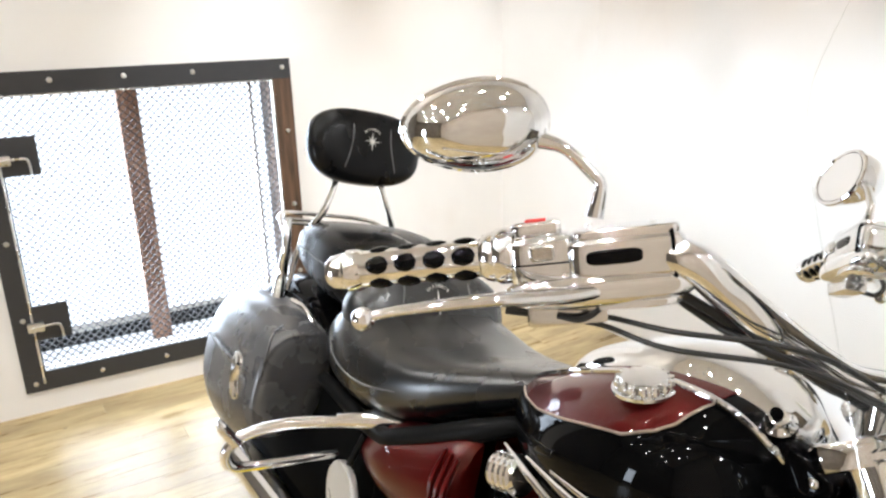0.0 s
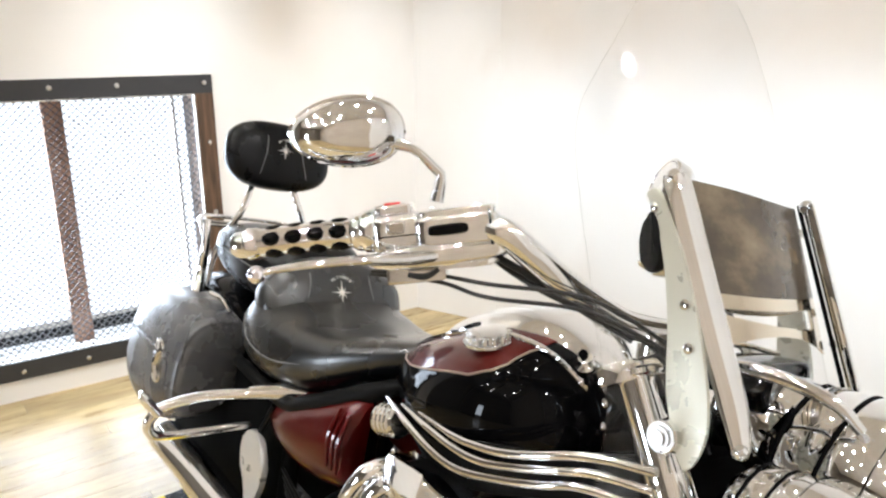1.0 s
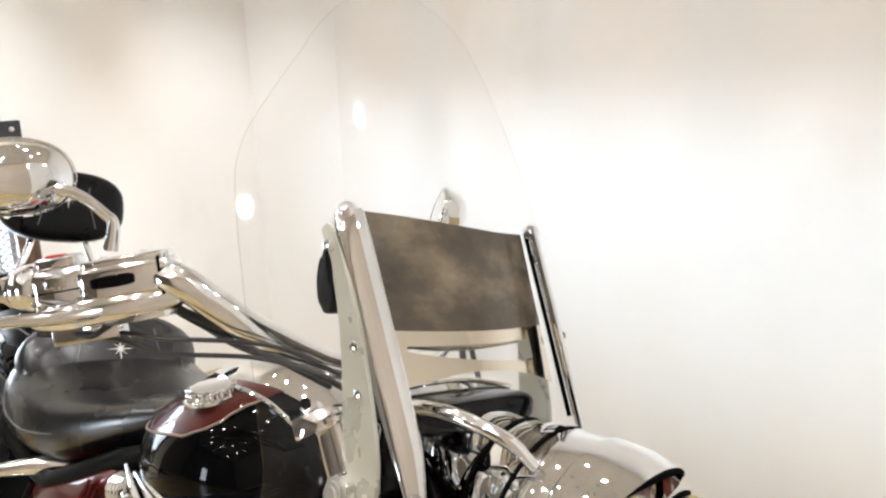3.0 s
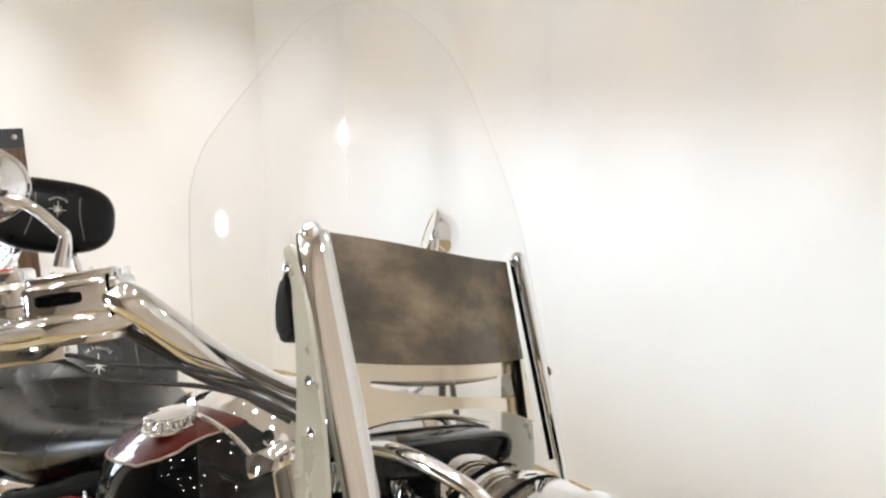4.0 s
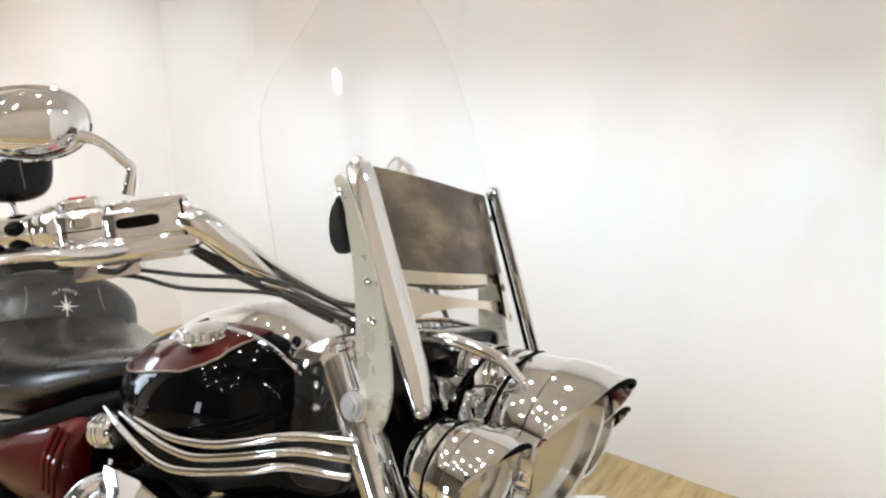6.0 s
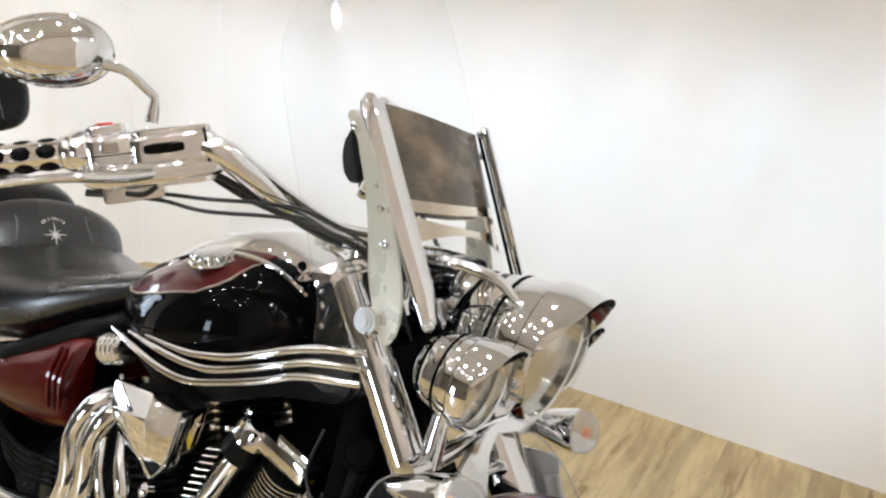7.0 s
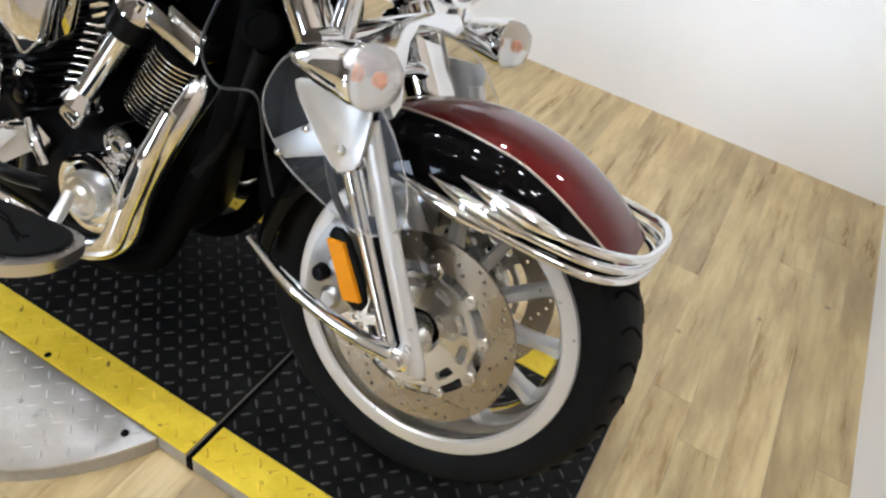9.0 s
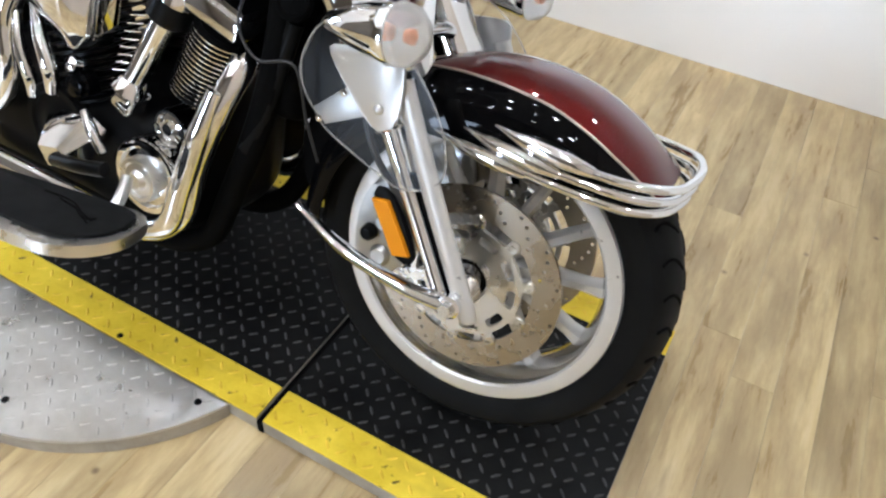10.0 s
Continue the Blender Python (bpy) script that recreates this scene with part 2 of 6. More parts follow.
def make_planks():
    m = material("oak laminate", (0.4, 0.28, 0.16), 0.34)
    n, l, b = nodes_of(m)
    info = n.new("ShaderNodeObjectInfo")
    tc, mp, add = n.new("ShaderNodeTexCoord"), n.new("ShaderNodeMapping"), n.new("ShaderNodeVectorMath")
    add.operation = "MULTIPLY_ADD"
    l.new(info.outputs["Random"], add.inputs[0])
    add.inputs[1].default_value = (37, 53, 11)
    l.new(tc.outputs["Object"], add.inputs[2])
    mp.inputs["Scale"].default_value = (11, 1.3, 11)
    l.new(add.outputs[0], mp.inputs[0])
    grain = noise_tex(m, mp.outputs[0], 2.4, 9, 0.68)
    mp2 = n.new("ShaderNodeMapping")
    mp2.inputs["Scale"].default_value = (5.2, 1.5, 3)
    l.new(add.outputs[0], mp2.inputs[0])
    blotch = noise_tex(m, mp2.outputs[0], 1.9, 6, 0.62)
    mp3 = n.new("ShaderNodeMapping")
    mp3.inputs["Scale"].default_value = (38, 3.2, 20)
    l.new(add.outputs[0], mp3.inputs[0])
    streak = noise_tex(m, mp3.outputs[0], 1.4, 5, 0.65)
    base = ramp(m, grain, [(0.27, (0.23, 0.16, 0.08)), (0.42, (0.385, 0.285, 0.140)), (0.56, (0.505, 0.395, 0.205)), (0.78, (0.585, 0.48, 0.285))])
    base = mixed(m, ramp(m, blotch, [(0.44, (0, 0, 0)), (0.64, (0.62, 0.62, 0.62))]), base, (0.235, 0.165, 0.083))
    base = mixed(m, ramp(m, streak, [(0.58, (0, 0, 0)), (0.78, (0.32, 0.32, 0.32))]), base, (0.085, 0.062, 0.036))
    tone = ramp(m, info.outputs["Random"], [(0.0, (0.80, 0.79, 0.77)), (0.5, (0.95, 0.95, 0.93)), (1.0, (1.08, 1.07, 1.04))])
    base = mixed(m, 1.0, base, tone, "MULTIPLY")
    vo = n.new("ShaderNodeTexVoronoi")
    vo.inputs["Scale"].default_value = 7.5
    l.new(add.outputs[0], vo.inputs["Vector"])
    base = mixed(m, ramp(m, vo.outputs["Distance"], [(0.02, (0.8,) * 3), (0.07, (0, 0, 0))]), base, (0.09, 0.05, 0.025))
    colour_by(m, base)
    rough_by(m, grain, 0.24, 0.38)
    bump(m, grain, 0.12, 0.0008)
    return m


WOOD = make_planks()
OLD_WOOD = material("dark stained timber", (0.12, 0.07, 0.04), 0.55)
v = coords(OLD_WOOD, (30, 30, 3))
colour_by(OLD_WOOD, ramp(OLD_WOOD, noise_tex(OLD_WOOD, v, 1.5, 6), [(0.3, (0.035, 0.02, 0.012)), (0.7, (0.16, 0.09, 0.05))]))
POST_WOOD = material("brown timber post", (0.3, 0.16, 0.1), 0.6)
colour_by(POST_WOOD, ramp(POST_WOOD, noise_tex(POST_WOOD, coords(POST_WOOD, (30, 30, 3)), 1.5, 6), [(0.3, (0.2, 0.1, 0.06)), (0.7, (0.4, 0.23, 0.15))]))
FRAME_IRON = material("dark grey iron", (0.045, 0.045, 0.047), 0.5, 0.3)
rough_by(FRAME_IRON, noise_tex(FRAME_IRON, coords(FRAME_IRON), 20, 5), 0.4, 0.6)
MESH_IRON = material("grey expanded metal", (0.07, 0.07, 0.073), 0.5, 0.4)


def make_plate(name, dark, light, rough_low, rough_high, metal):
    m = material(name, dark, 0.4, metal)
    v = coords(m)
    f = noise_tex(m, v, 16, 6, 0.65)
    s = noise_tex(m, coords(m, (6, 90, 6), turn=35), 3, 4)
    colour_by(m, mixed(m, ramp(m, s, [(0.55, (0, 0, 0)), (0.75, (0.35,) * 3)]), ramp(m, f, [(0.35, dark), (0.68, light)]), light))
    rough_by(m, f, rough_low, rough_high)
    if not metal:
        nodes_of(m)[2].inputs["Specular IOR Level"].default_value = 0.1
    bump(m, noise_tex(m, v, 180, 4), 0.15, 0.0006)
    return m


PLATE_BLACK = make_plate("black rubber tread plate", (0.0034, 0.0034, 0.0034), (0.0095, 0.0094, 0.0092), 0.42, 0.62, 0.0)
PLATE_YELLOW = make_plate("yellow painted tread plate", (0.60, 0.44, 0.022), (0.76, 0.585, 0.05), 0.36, 0.55, 0.0)
# lighter than the plate, so highlights on the lugs are in their colour
LUG_BLACK = make_plate("black lugs, highlights painted in", (0.022, 0.022, 0.021), (0.08, 0.078, 0.075), 0.25, 0.45, 0.3)
PLATE_SILVER = make_plate("aluminium tread plate", (0.55, 0.54, 0.52), (0.7, 0.69, 0.67), 0.24, 0.4, 0.85)
CHIPPED = make_plate("worn yellow lugs", (0.5, 0.33, 0.02), (0.85, 0.62, 0.06), 0.3, 0.5, 0.0)


def scuff(m, scale, low, high, dark, stretch=(1, 1, 1)):
    """Dark rubbed marks over whatever drives the base colour."""
    n, l, b = nodes_of(m)
    old = b.inputs["Base Color"].links[0].from_socket
    mark = ramp(m, noise_tex(m, coords(m, stretch), scale, 3, 0.6), [(low, (0, 0, 0)), (high, (0.85,) * 3)])
    colour_by(m, mixed(m, mark, old, dark))


scuff(PLATE_YELLOW, 46, 0.66, 0.74, (0.05, 0.04, 0.012))
scuff(CHIPPED, 34, 0.62, 0.68, (0.06, 0.05, 0.02))
scuff(PLATE_YELLOW, 7, 0.52, 0.9, (0.4, 0.29, 0.03), (1, 3, 1))
scuff(PLATE_SILVER, 5, 0.5, 0.9, (0.36, 0.33, 0.30))
scuff(WALL, 2.4, 0.62, 0.95, (0.70, 0.64, 0.575), (1, 1, 0.6))
EDGE = make_plate("raw platform edge", (0.3, 0.27, 0.22), (0.45, 0.42, 0.36), 0.5, 0.7, 0.2)
GLOW = bpy.data.materials.new("overcast daylight")
GLOW.use_nodes = True
gn = GLOW.node_tree.nodes
gn.remove(gn["Principled BSDF"])
em = gn.new("ShaderNodeEmission")
em.inputs[0].default_value, em.inputs[1].default_value = (0.88, 0.94, 1.0, 1), 1.25
GLOW.node_tree.links.new(em.outputs[0], gn["Material Output"].inputs[0])
LAMP_GLOW = bpy.data.materials.new("lamp face")
LAMP_GLOW.use_nodes = True
gn = LAMP_GLOW.node_tree.nodes
gn.remove(gn["Principled BSDF"])
em = gn.new("ShaderNodeEmission")
em.inputs[0].default_value, em.inputs[1].default_value = (1, 0.95, 0.87, 1), 175.0
LAMP_GLOW.node_tree.links.new(em.outputs[0], gn["Material Output"].inputs[0])

# ---- mesh helpers ----


def part(name, bm, mat, parent=None, label="", smooth=True, at=None):
    me = bpy.data.meshes.new(name)
    bmesh.ops.recalc_face_normals(bm, faces=bm.faces)
    if smooth:
        for f in bm.faces:
            f.smooth = True
        for e in bm.edges:
            if len(e.link_faces) == 2 and e.calc_face_angle(0) > radians(38):
                e.smooth = False
    bm.to_mesh(me)
    bm.free()
    for m in mat if isinstance(mat, (list, tuple)) else [mat]:
        me.materials.append(m)
    ob = new(name, me)
    if parent is not None:
        ob.parent = parent
    if at is not None:
        ob.matrix_basis = at
    if label:
        ob["label"] = label
    return ob


def empty(name, m=None, parent=None):
    ob = new(name)
    ob.empty_display_size = 0.05
    if m is not None:
        ob.matrix_basis = m
    if parent is not None:
        ob.parent = parent
    return ob


def add_box(bm, c, size, bevel=0.0, m=None, segs=2):
    t = Matrix.LocRotScale(c, None, size)
    made = bmesh.ops.create_cube(bm, size=1, matrix=(m @ t) if m is not None else t)
    if bevel:
        edges = {e for vert in made["verts"] for e in vert.link_edges}
        bmesh.ops.bevel(bm, geom=list(edges), offset=bevel, segments=segs, affect="EDGES", profile=0.6)
    return bm


def box(c, size, bevel=0.0, m=None):
    return add_box(bmesh.new(), c, size, bevel, m)


def spline(points, steps=8):
    """Catmull-Rom through the points."""
    p = [Vector(q) for q in points]
    if len(p) == 2:
        return p
    p = [2 * p[0] - p[1]] + p + [2 * p[-1] - p[-2]]
    out = []
    for a, b, c, d in zip(p, p[1:], p[2:], p[3:]):
        for k in range(steps):
            s = k / steps
            out.append(0.5 * (2 * b + (c - a) * s + (2 * a - 5 * b + 4 * c - d) * s * s + (3 * b - a - 3 * c + d) * s ** 3))
    return out + [p[-2]]


def add_rings(bm, rings, cap=True, closed=False):
    rows = [[bm.verts.new(q) for q in ring] for ring in rings]
    n = len(rows[0])
    pairs = list(zip(rows, rows[1:])) + ([(rows[-1], rows[0])] if closed else [])
    for a, b in pairs:
        for i in range(n):
            bm.faces.new((a[i], a[(i + 1) % n], b[(i + 1) % n], b[i]))
    if cap and not closed:
        bm.faces.new(rows[0][::-1])
        bm.faces.new(rows[-1])
    return bm


def add_tube(bm, points, r, seg=12, steps=8, flat=1.0, flat_axis=None):
    """A tube along a smooth line; r: one radius or one for each given point."""
    line = spline(points, steps)
    n = len(line)
    if not isinstance(r, (int, float)):
        k = [i * (len(r) - 1) / (n - 1) for i in range(n)]
        radii = [r[int(i)] + (r[min(int(i) + 1, len(r) - 1)] - r[int(i)]) * (i - int(i)) for i in k]
    else:
        radii = [r] * n
    rings, side = [], None
    for i, q in enumerate(line):
        way = (line[min(i + 1, n - 1)] - line[max(i - 1, 0)]).normalized()
        if side is None:
            ref = Vector(flat_axis) if flat_axis else (Vector((0, 0, 1)) if abs(way.z) < 0.9 else Vector((1, 0, 0)))
            side = ref
        side = (side - way * side.dot(way)).normalized()
        other = way.cross(side)
        rings.append([q + (side * math.cos(a) * flat + other * math.sin(a)) * radii[i] for a in (2 * math.pi * j / seg for j in range(seg))])
    return add_rings(bm, rings)


def tube(points, r, seg=12, steps=8, **kw):
    return add_tube(bmesh.new(), points, r, seg, steps, **kw)


def add_lathe(bm, profile, m=None, seg=40, closed=False):
    """Profile of (radius, height along z) turned about z, then moved by m."""
    m = m or Matrix()
    rings = [[m @ Vector((r * math.cos(a), r * math.sin(a), h)) for a in (2 * math.pi * j / seg for j in range(seg))] for r, h in profile]
    return add_rings(bm, rings, cap=not closed, closed=closed)


def block(size, m=None, e=0.34, n=20, seg=32):
    """A soft block: a box with bulging faces and rounded edges."""
    rings = []
    for i in range(n + 1):
        a = math.pi * (i / n - 0.5)
        sn, c = math.sin(a), max(0.02, math.cos(a)) ** e
        x = size[0] / 2 * math.copysign(abs(sn) ** e, sn)
        ring = []
        for j in range(seg):
            b = 2 * math.pi * j / seg
            cb, sb = math.cos(b), math.sin(b)
            q = Vector((x, size[1] / 2 * c * math.copysign(abs(cb) ** e, cb), size[2] / 2 * c * math.copysign(abs(sb) ** e, sb)))
            ring.append(m @ q if m is not None else q)
        rings.append(ring)
    return add_rings(bmesh.new(), rings)


def lathe(profile, m=None, seg=40, closed=False):
    return add_lathe(bmesh.new(), profile, m, seg, closed)


def along(a, b):
    """A pose at a whose z axis points to b."""
    a, b = Vector(a), Vector(b)
    return Matrix.Translation(a) @ (b - a).to_track_quat("Z", "Y").to_matrix().to_4x4()


def rod(a, b, r, r2=None, seg=16, bevel=0.0):
    h = (Vector(b) - Vector(a)).length
    r2 = r if r2 is None else r2
    prof = [(r, 0), (r2, h)] if not bevel else [(r - bevel, 0), (r, bevel), (r2, h - bevel), (r2 - bevel, h)]
    return lathe(prof, along(a, b), seg)


def add_slab(bm, outline, thick, m=None, bevel=0.0):
    """A flat outline of (u, v), thick along w, moved by m."""
    m = m or Matrix()
    low = [bm.verts.new(m @ Vector((u, w, -thick / 2))) for u, w in outline]
    top = [bm.verts.new(m @ Vector((u, w, thick / 2))) for u, w in outline]
    n = len(low)
    faces = [bm.faces.new(low[::-1]), bm.faces.new(top)]
    rim = [bm.faces.new((low[i], low[(i + 1) % n], top[(i + 1) % n], top[i])) for i in range(n)]
    if bevel:
        edges = list({e for f in faces for e in f.edges})
        bmesh.ops.bevel(bm, geom=edges, offset=bevel, segments=2, affect="EDGES", profile=0.6)
    return bm


def slab(outline, thick, m=None, bevel=0.0):
    return add_slab(bmesh.new(), outline, thick, m, bevel)


def rounded(points, steps=6):
    """A smooth closed outline through 2D points."""
    p = [Vector((*q, 0)) for q in points]
    n, out = len(p), []
    for i in range(n):
        a, b, c, d = p[i - 1], p[i], p[(i + 1) % n], p[(i + 2) % n]
        for k in range(steps):
            s = k / steps
            q = 0.5 * (2 * b + (c - a) * s + (2 * a - 5 * b + 4 * c - d) * s * s + (3 * b - a - 3 * c + d) * s ** 3)
            out.append((q.x, q.y))
    return out


def lerp_table(rows, x):
    """Rows of (x, values...), in rising x: the values at x, smoothly."""
    if x <= rows[0][0]:
        return rows[0][1:]
    for a, b in zip(rows, rows[1:]):
        if x <= b[0]:
            s = (x - a[0]) / (b[0] - a[0])
            return tuple(p + (q - p) * s for p, q in zip(a[1:], b[1:]))
    return rows[-1][1:]


def smooth_table(rows, n):
    """n+1 rows on a smooth curve through the table's rows."""
    pts = [tuple(r) for r in rows]
    p = [tuple(2 * a - b for a, b in zip(pts[0], pts[1]))] + pts + [tuple(2 * a - b for a, b in zip(pts[-1], pts[-2]))]
    out, m = [], len(rows) - 1
    for k in range(n + 1):
        u = k * m / n
        i = min(int(u), m - 1)
        s = u - i
        a, b, c, d = p[i:i + 4]
        out.append(tuple(0.5 * (2 * B + (C - A) * s + (2 * A - 5 * B + 4 * C - D) * s * s + (3 * B - A - 3 * C + D) * s ** 3) for A, B, C, D in zip(a, b, c, d)))
    return out


SIDE = Matrix(((1, 0, 0, 0), (0, 0, -1, 0), (0, 1, 0, 0), (0, 0, 0, 1)))  # outline u, v to x, z; thick along -y

# ---- the room ----
CORNER = (0.735, 1.545)
REAR = ((-2.82, -0.95), (-2.66, 1.38))
BEND = (-2.26, 1.545)
H = 3.0
TH = 0.12


def wall_between(name, a, b, z0, z1, out, label, thick=TH, paint=None):
    """A wall whose inner face runs from a to b; out: +1 when the room lies to the left of a->b."""
    a, b = Vector((*a, 0)), Vector((*b, 0))
    d = (b - a).normalized()
    nrm = Vector((d.y, -d.x, 0)) * thick * out
    bm = bmesh.new()
    add_rings(bm, [[(*q.xy, z) for q in (a, b, b + nrm, a + nrm)] for z in (z0, z1)])
    return tagged(part(name, bm, paint or WALL, None, label, smooth=False), label, "wall", kind="structure")


wall_between("wall_side", CORNER, (BEND[0], BEND[1]), 0, H, 1, "smooth dark tan wall added out of view to close the room beside the motorcycle")
wall_between("wall_angled", BEND, REAR[1], 0, H, 1, "narrow angled dark tan wall added out of view to close the room")
wall_between("wall_front", (CORNER[0], -0.2), (CORNER[0], CORNER[1] + TH), 0, H, 1, "dark tan wall added out of view to close the room ahead of the motorcycle")
wall_between("wall_front_tan", (CORNER[0], -3.9), (CORNER[0], -0.2), 0, H, 1, "light tan painted wall", paint=TAN_FRONT)
# unseen walls added to close the room, dark tan to darken reflections
wall_between("wall_left_end", (-3.4, -0.95), (-3.4, -3.9), 0, H, 1, "dark tan wall added out of view to close the room", paint=TAN)
wall_between("wall_left_return", REAR[0], (-3.4, -0.95), 0, H, 1, "dark tan wall added out of view to close the room", paint=TAN)
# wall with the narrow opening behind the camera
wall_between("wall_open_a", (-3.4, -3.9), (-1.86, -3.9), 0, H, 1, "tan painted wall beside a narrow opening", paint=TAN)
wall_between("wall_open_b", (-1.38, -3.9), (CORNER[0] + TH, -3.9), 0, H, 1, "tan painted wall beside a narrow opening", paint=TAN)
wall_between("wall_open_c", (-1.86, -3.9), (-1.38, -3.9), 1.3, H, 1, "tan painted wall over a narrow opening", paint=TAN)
bm = box((-1.35, -1.2, H + 0.06), (4.6, 5.8, 0.12))
tagged(part("ceiling", bm, CEILING, None, smooth=False), "plain tan boarded ceiling", "ceiling", kind="structure")

# rear wall with the grilled opening
RA, RB_ = Vector((*REAR[0], 0)), Vector((*REAR[1], 0))
RD = (RB_ - RA).normalized()
RN = Vector((RD.y, -RD.x, 0))  # towards the room
RM = Matrix(((RD.x, 0, RN.x, RA.x), (RD.y, 0, RN.y, RA.y), (0, 1, 0, 0), (0, 0, 0, 1)))  # u along the wall, v up, w into the room
W0, W1, V0, V1 = 0.375, 1.405, 0.085, 1.16
RL = (RB_ - RA).length
bm = bmesh.new()
for u0, u1, v0, v1 in ((0, W0 + 0.05, 0, H), (W1 - 0.05, RL, 0, H), (W0 + 0.05, W1 - 0.05, 0, V0 + 0.05), (W0 + 0.05, W1 - 0.05, V1 - 0.05, H)):
    add_box(bm, ((u0 + u1) / 2, (v0 + v1) / 2, -0.06), (u1 - u0, v1 - v0, 0.12), 0, RM)
tagged(part("wall_rear", bm, WALL, None, smooth=False), "dark tan wall added out of view to close the room with a grilled opening", "wall", kind="structure")

# floor
tagged(part("ground", box((-1.35, -1.2, -0.062), (8, 9, 0.1)), EDGE, None, smooth=False), "bare ground slab under the floor", "ground", kind="structure")
floor_ob = tagged(part("floor", box((-1.35, -1.2, -0.008), (4.3, 5.6, 0.008)), DARK, None, smooth=False), "brown oak laminate plank floor", "floor", kind="structure")

# ---- grilled opening in the rear wall ----
FW = 0.07


def wu(u, v, w):
    return RM @ Vector((u, v, w))


grille = tagged(empty("grille_window", Matrix()), "dark iron framed opening closed with expanded metal mesh", "window", kind="structure")
for nm, u0, u1, v0, v1 in (("window_frame", W0, W1, V1 - FW, V1), ("window_frame", W0, W1, V0, V0 + FW), ("window_frame", W0, W0 + FW, V0 + FW, V1 - FW), ("window_frame", W1 - FW, W1, V0 + FW, V1 - FW)):
    part(nm, box(((u0 + u1) / 2, (v0 + v1) / 2, 0.006), (u1 - u0, v1 - v0, 0.012), 0.002, RM), FRAME_IRON if u1 - u0 > 0.1 or u0 < 1 else OLD_WOOD, grille, smooth=False)
for u in (0.41, 0.62, 0.84, 1.06, 1.375):
    for v in (V1 - 0.03, V0 + 0.03):
        part("bolt", lathe([(0.009, 0), (0.008, 0.004), (0.004, 0.006)], Matrix.Translation(wu(u, v, 0.012)) @ RM.to_3x3().to_4x4(), 10), SATIN, grille)
for v in (0.35, 0.62, 0.9):
    for u in (W0 + 0.035, W1 - 0.03):
        part("bolt", lathe([(0.009, 0), (0.008, 0.004), (0.004, 0.006)], Matrix.Translation(wu(u, v, 0.012)) @ RM.to_3x3().to_4x4(), 10), SATIN, grille)
# inner bright lip
for u0, u1, v0, v1 in ((W0 + FW, W1 - FW, V1 - FW - 0.006, V1 - FW), (W1 - FW - 0.006, W1 - FW, V0 + FW, V1 - FW)):
    part("frame_lip", box(((u0 + u1) / 2, (v0 + v1) / 2, 0.009), (u1 - u0, v1 - v0, 0.016), 0.001, RM), SATIN, grille, smooth=False)
# expanded metal: rows of zigzag strands
bm = bmesh.new()
PW, PH = 0.0275, 0.0135
nu, nv = int((W1 - W0 - 2 * FW + 0.04) / PW), int((V1 - V0 - 2 * FW + 0.04) / PH)
for j in range(nv):
    v_ = V0 + FW - 0.02 + j * PH
    prev = None
    for i in range(2 * nu + 1):
        u_ = W0 + FW - 0.02 + i * PW / 2
        up = PH if (i + j) % 2 else 0
        ring = [bm.verts.new(wu(u_, v_ + up + dv, dw)) for dv, dw in ((-0.0021, -0.006), (0.0021, -0.0095), (0.0021, -0.0045))]
        if prev:
            for k in range(3):
                bm.faces.new((prev[k], prev[(k + 1) % 3], ring[(k + 1) % 3], ring[k]))
        prev = ring
part("expanded_mesh", bm, MESH_IRON, grille, "grey expanded metal mesh", smooth=False)["kind"] = "stuff"
for v in (0.90, 0.335):
    latch = part("latch_plate", box((W0 + 0.115, v, 0.016), (0.12, 0.125, 0.004), 0.001, RM), FRAME_IRON, grille, "black steel latch plate", smooth=False)
    part("latch_body", box((W0 + 0.07, v - 0.01, 0.026), (0.05, 0.03, 0.018), 0.003, RM), SATIN, latch)
    part("latch_handle", tube([wu(W0 + 0.05, v - 0.01, 0.035), wu(W0 + 0.13, v - 0.005, 0.037), wu(W0 + 0.145, v - 0.02, 0.037), wu(W0 + 0.147, v - 0.055, 0.037)], 0.004, 8), SATIN, latch)
part("hinge_rod", rod(wu(W0 + 0.062, V0 + 0.03, 0.016), wu(W0 + 0.062, V1 - 0.05, 0.016), 0.004), SATIN, grille)
# deep reveal, post and sill behind the mesh
for nm, u0, u1, v0, v1, mt in (("sill", W0 + 0.04, W1 - 0.04, V0 + 0.0, V0 + 0.04, SATIN), ("reveal", W0 + 0.02, W0 + 0.05, V0, V1, OLD_WOOD), ("reveal", W1 - 0.05, W1 - 0.02, V0, V1, OLD_WOOD), ("reveal", W0 + 0.04, W1 - 0.04, V1 - 0.05, V1 - 0.02, OLD_WOOD)):
    part(nm, box(((u0 + u1) / 2, (v0 + v1) / 2, -0.13), (u1 - u0, v1 - v0, 0.24), 0.002, RM), mt, grille, smooth=False)
part("post", box((0.855, (V0 + V1) / 2, -0.17), (0.07, V1 - V0 - 0.06, 0.05), 0.003, RM), POST_WOOD, grille, "brown timber post behind the mesh", smooth=False)
part("side_strip", box((W1 - 0.105, (V0 + V1) / 2, -0.2), (0.012, V1 - V0 - 0.08, 0.02), 0.002, RM), SATIN, grille, smooth=False)
bm = bmesh.new()
add_box(bm, (0.9, 0.6, -0.85), (3.4, 2.6, 0.02), 0, RM)
tagged(part("backdrop", bm, GLOW, None, smooth=False), "bright overcast daylight outside the grille", "backdrop", kind="structure")

# ---- display platform and turntable ----
PT, P0, P1, PX0, PX1, SLOT = 0.034, -0.214, 0.36, -1.80, 0.295, -0.262
SW = 0.071


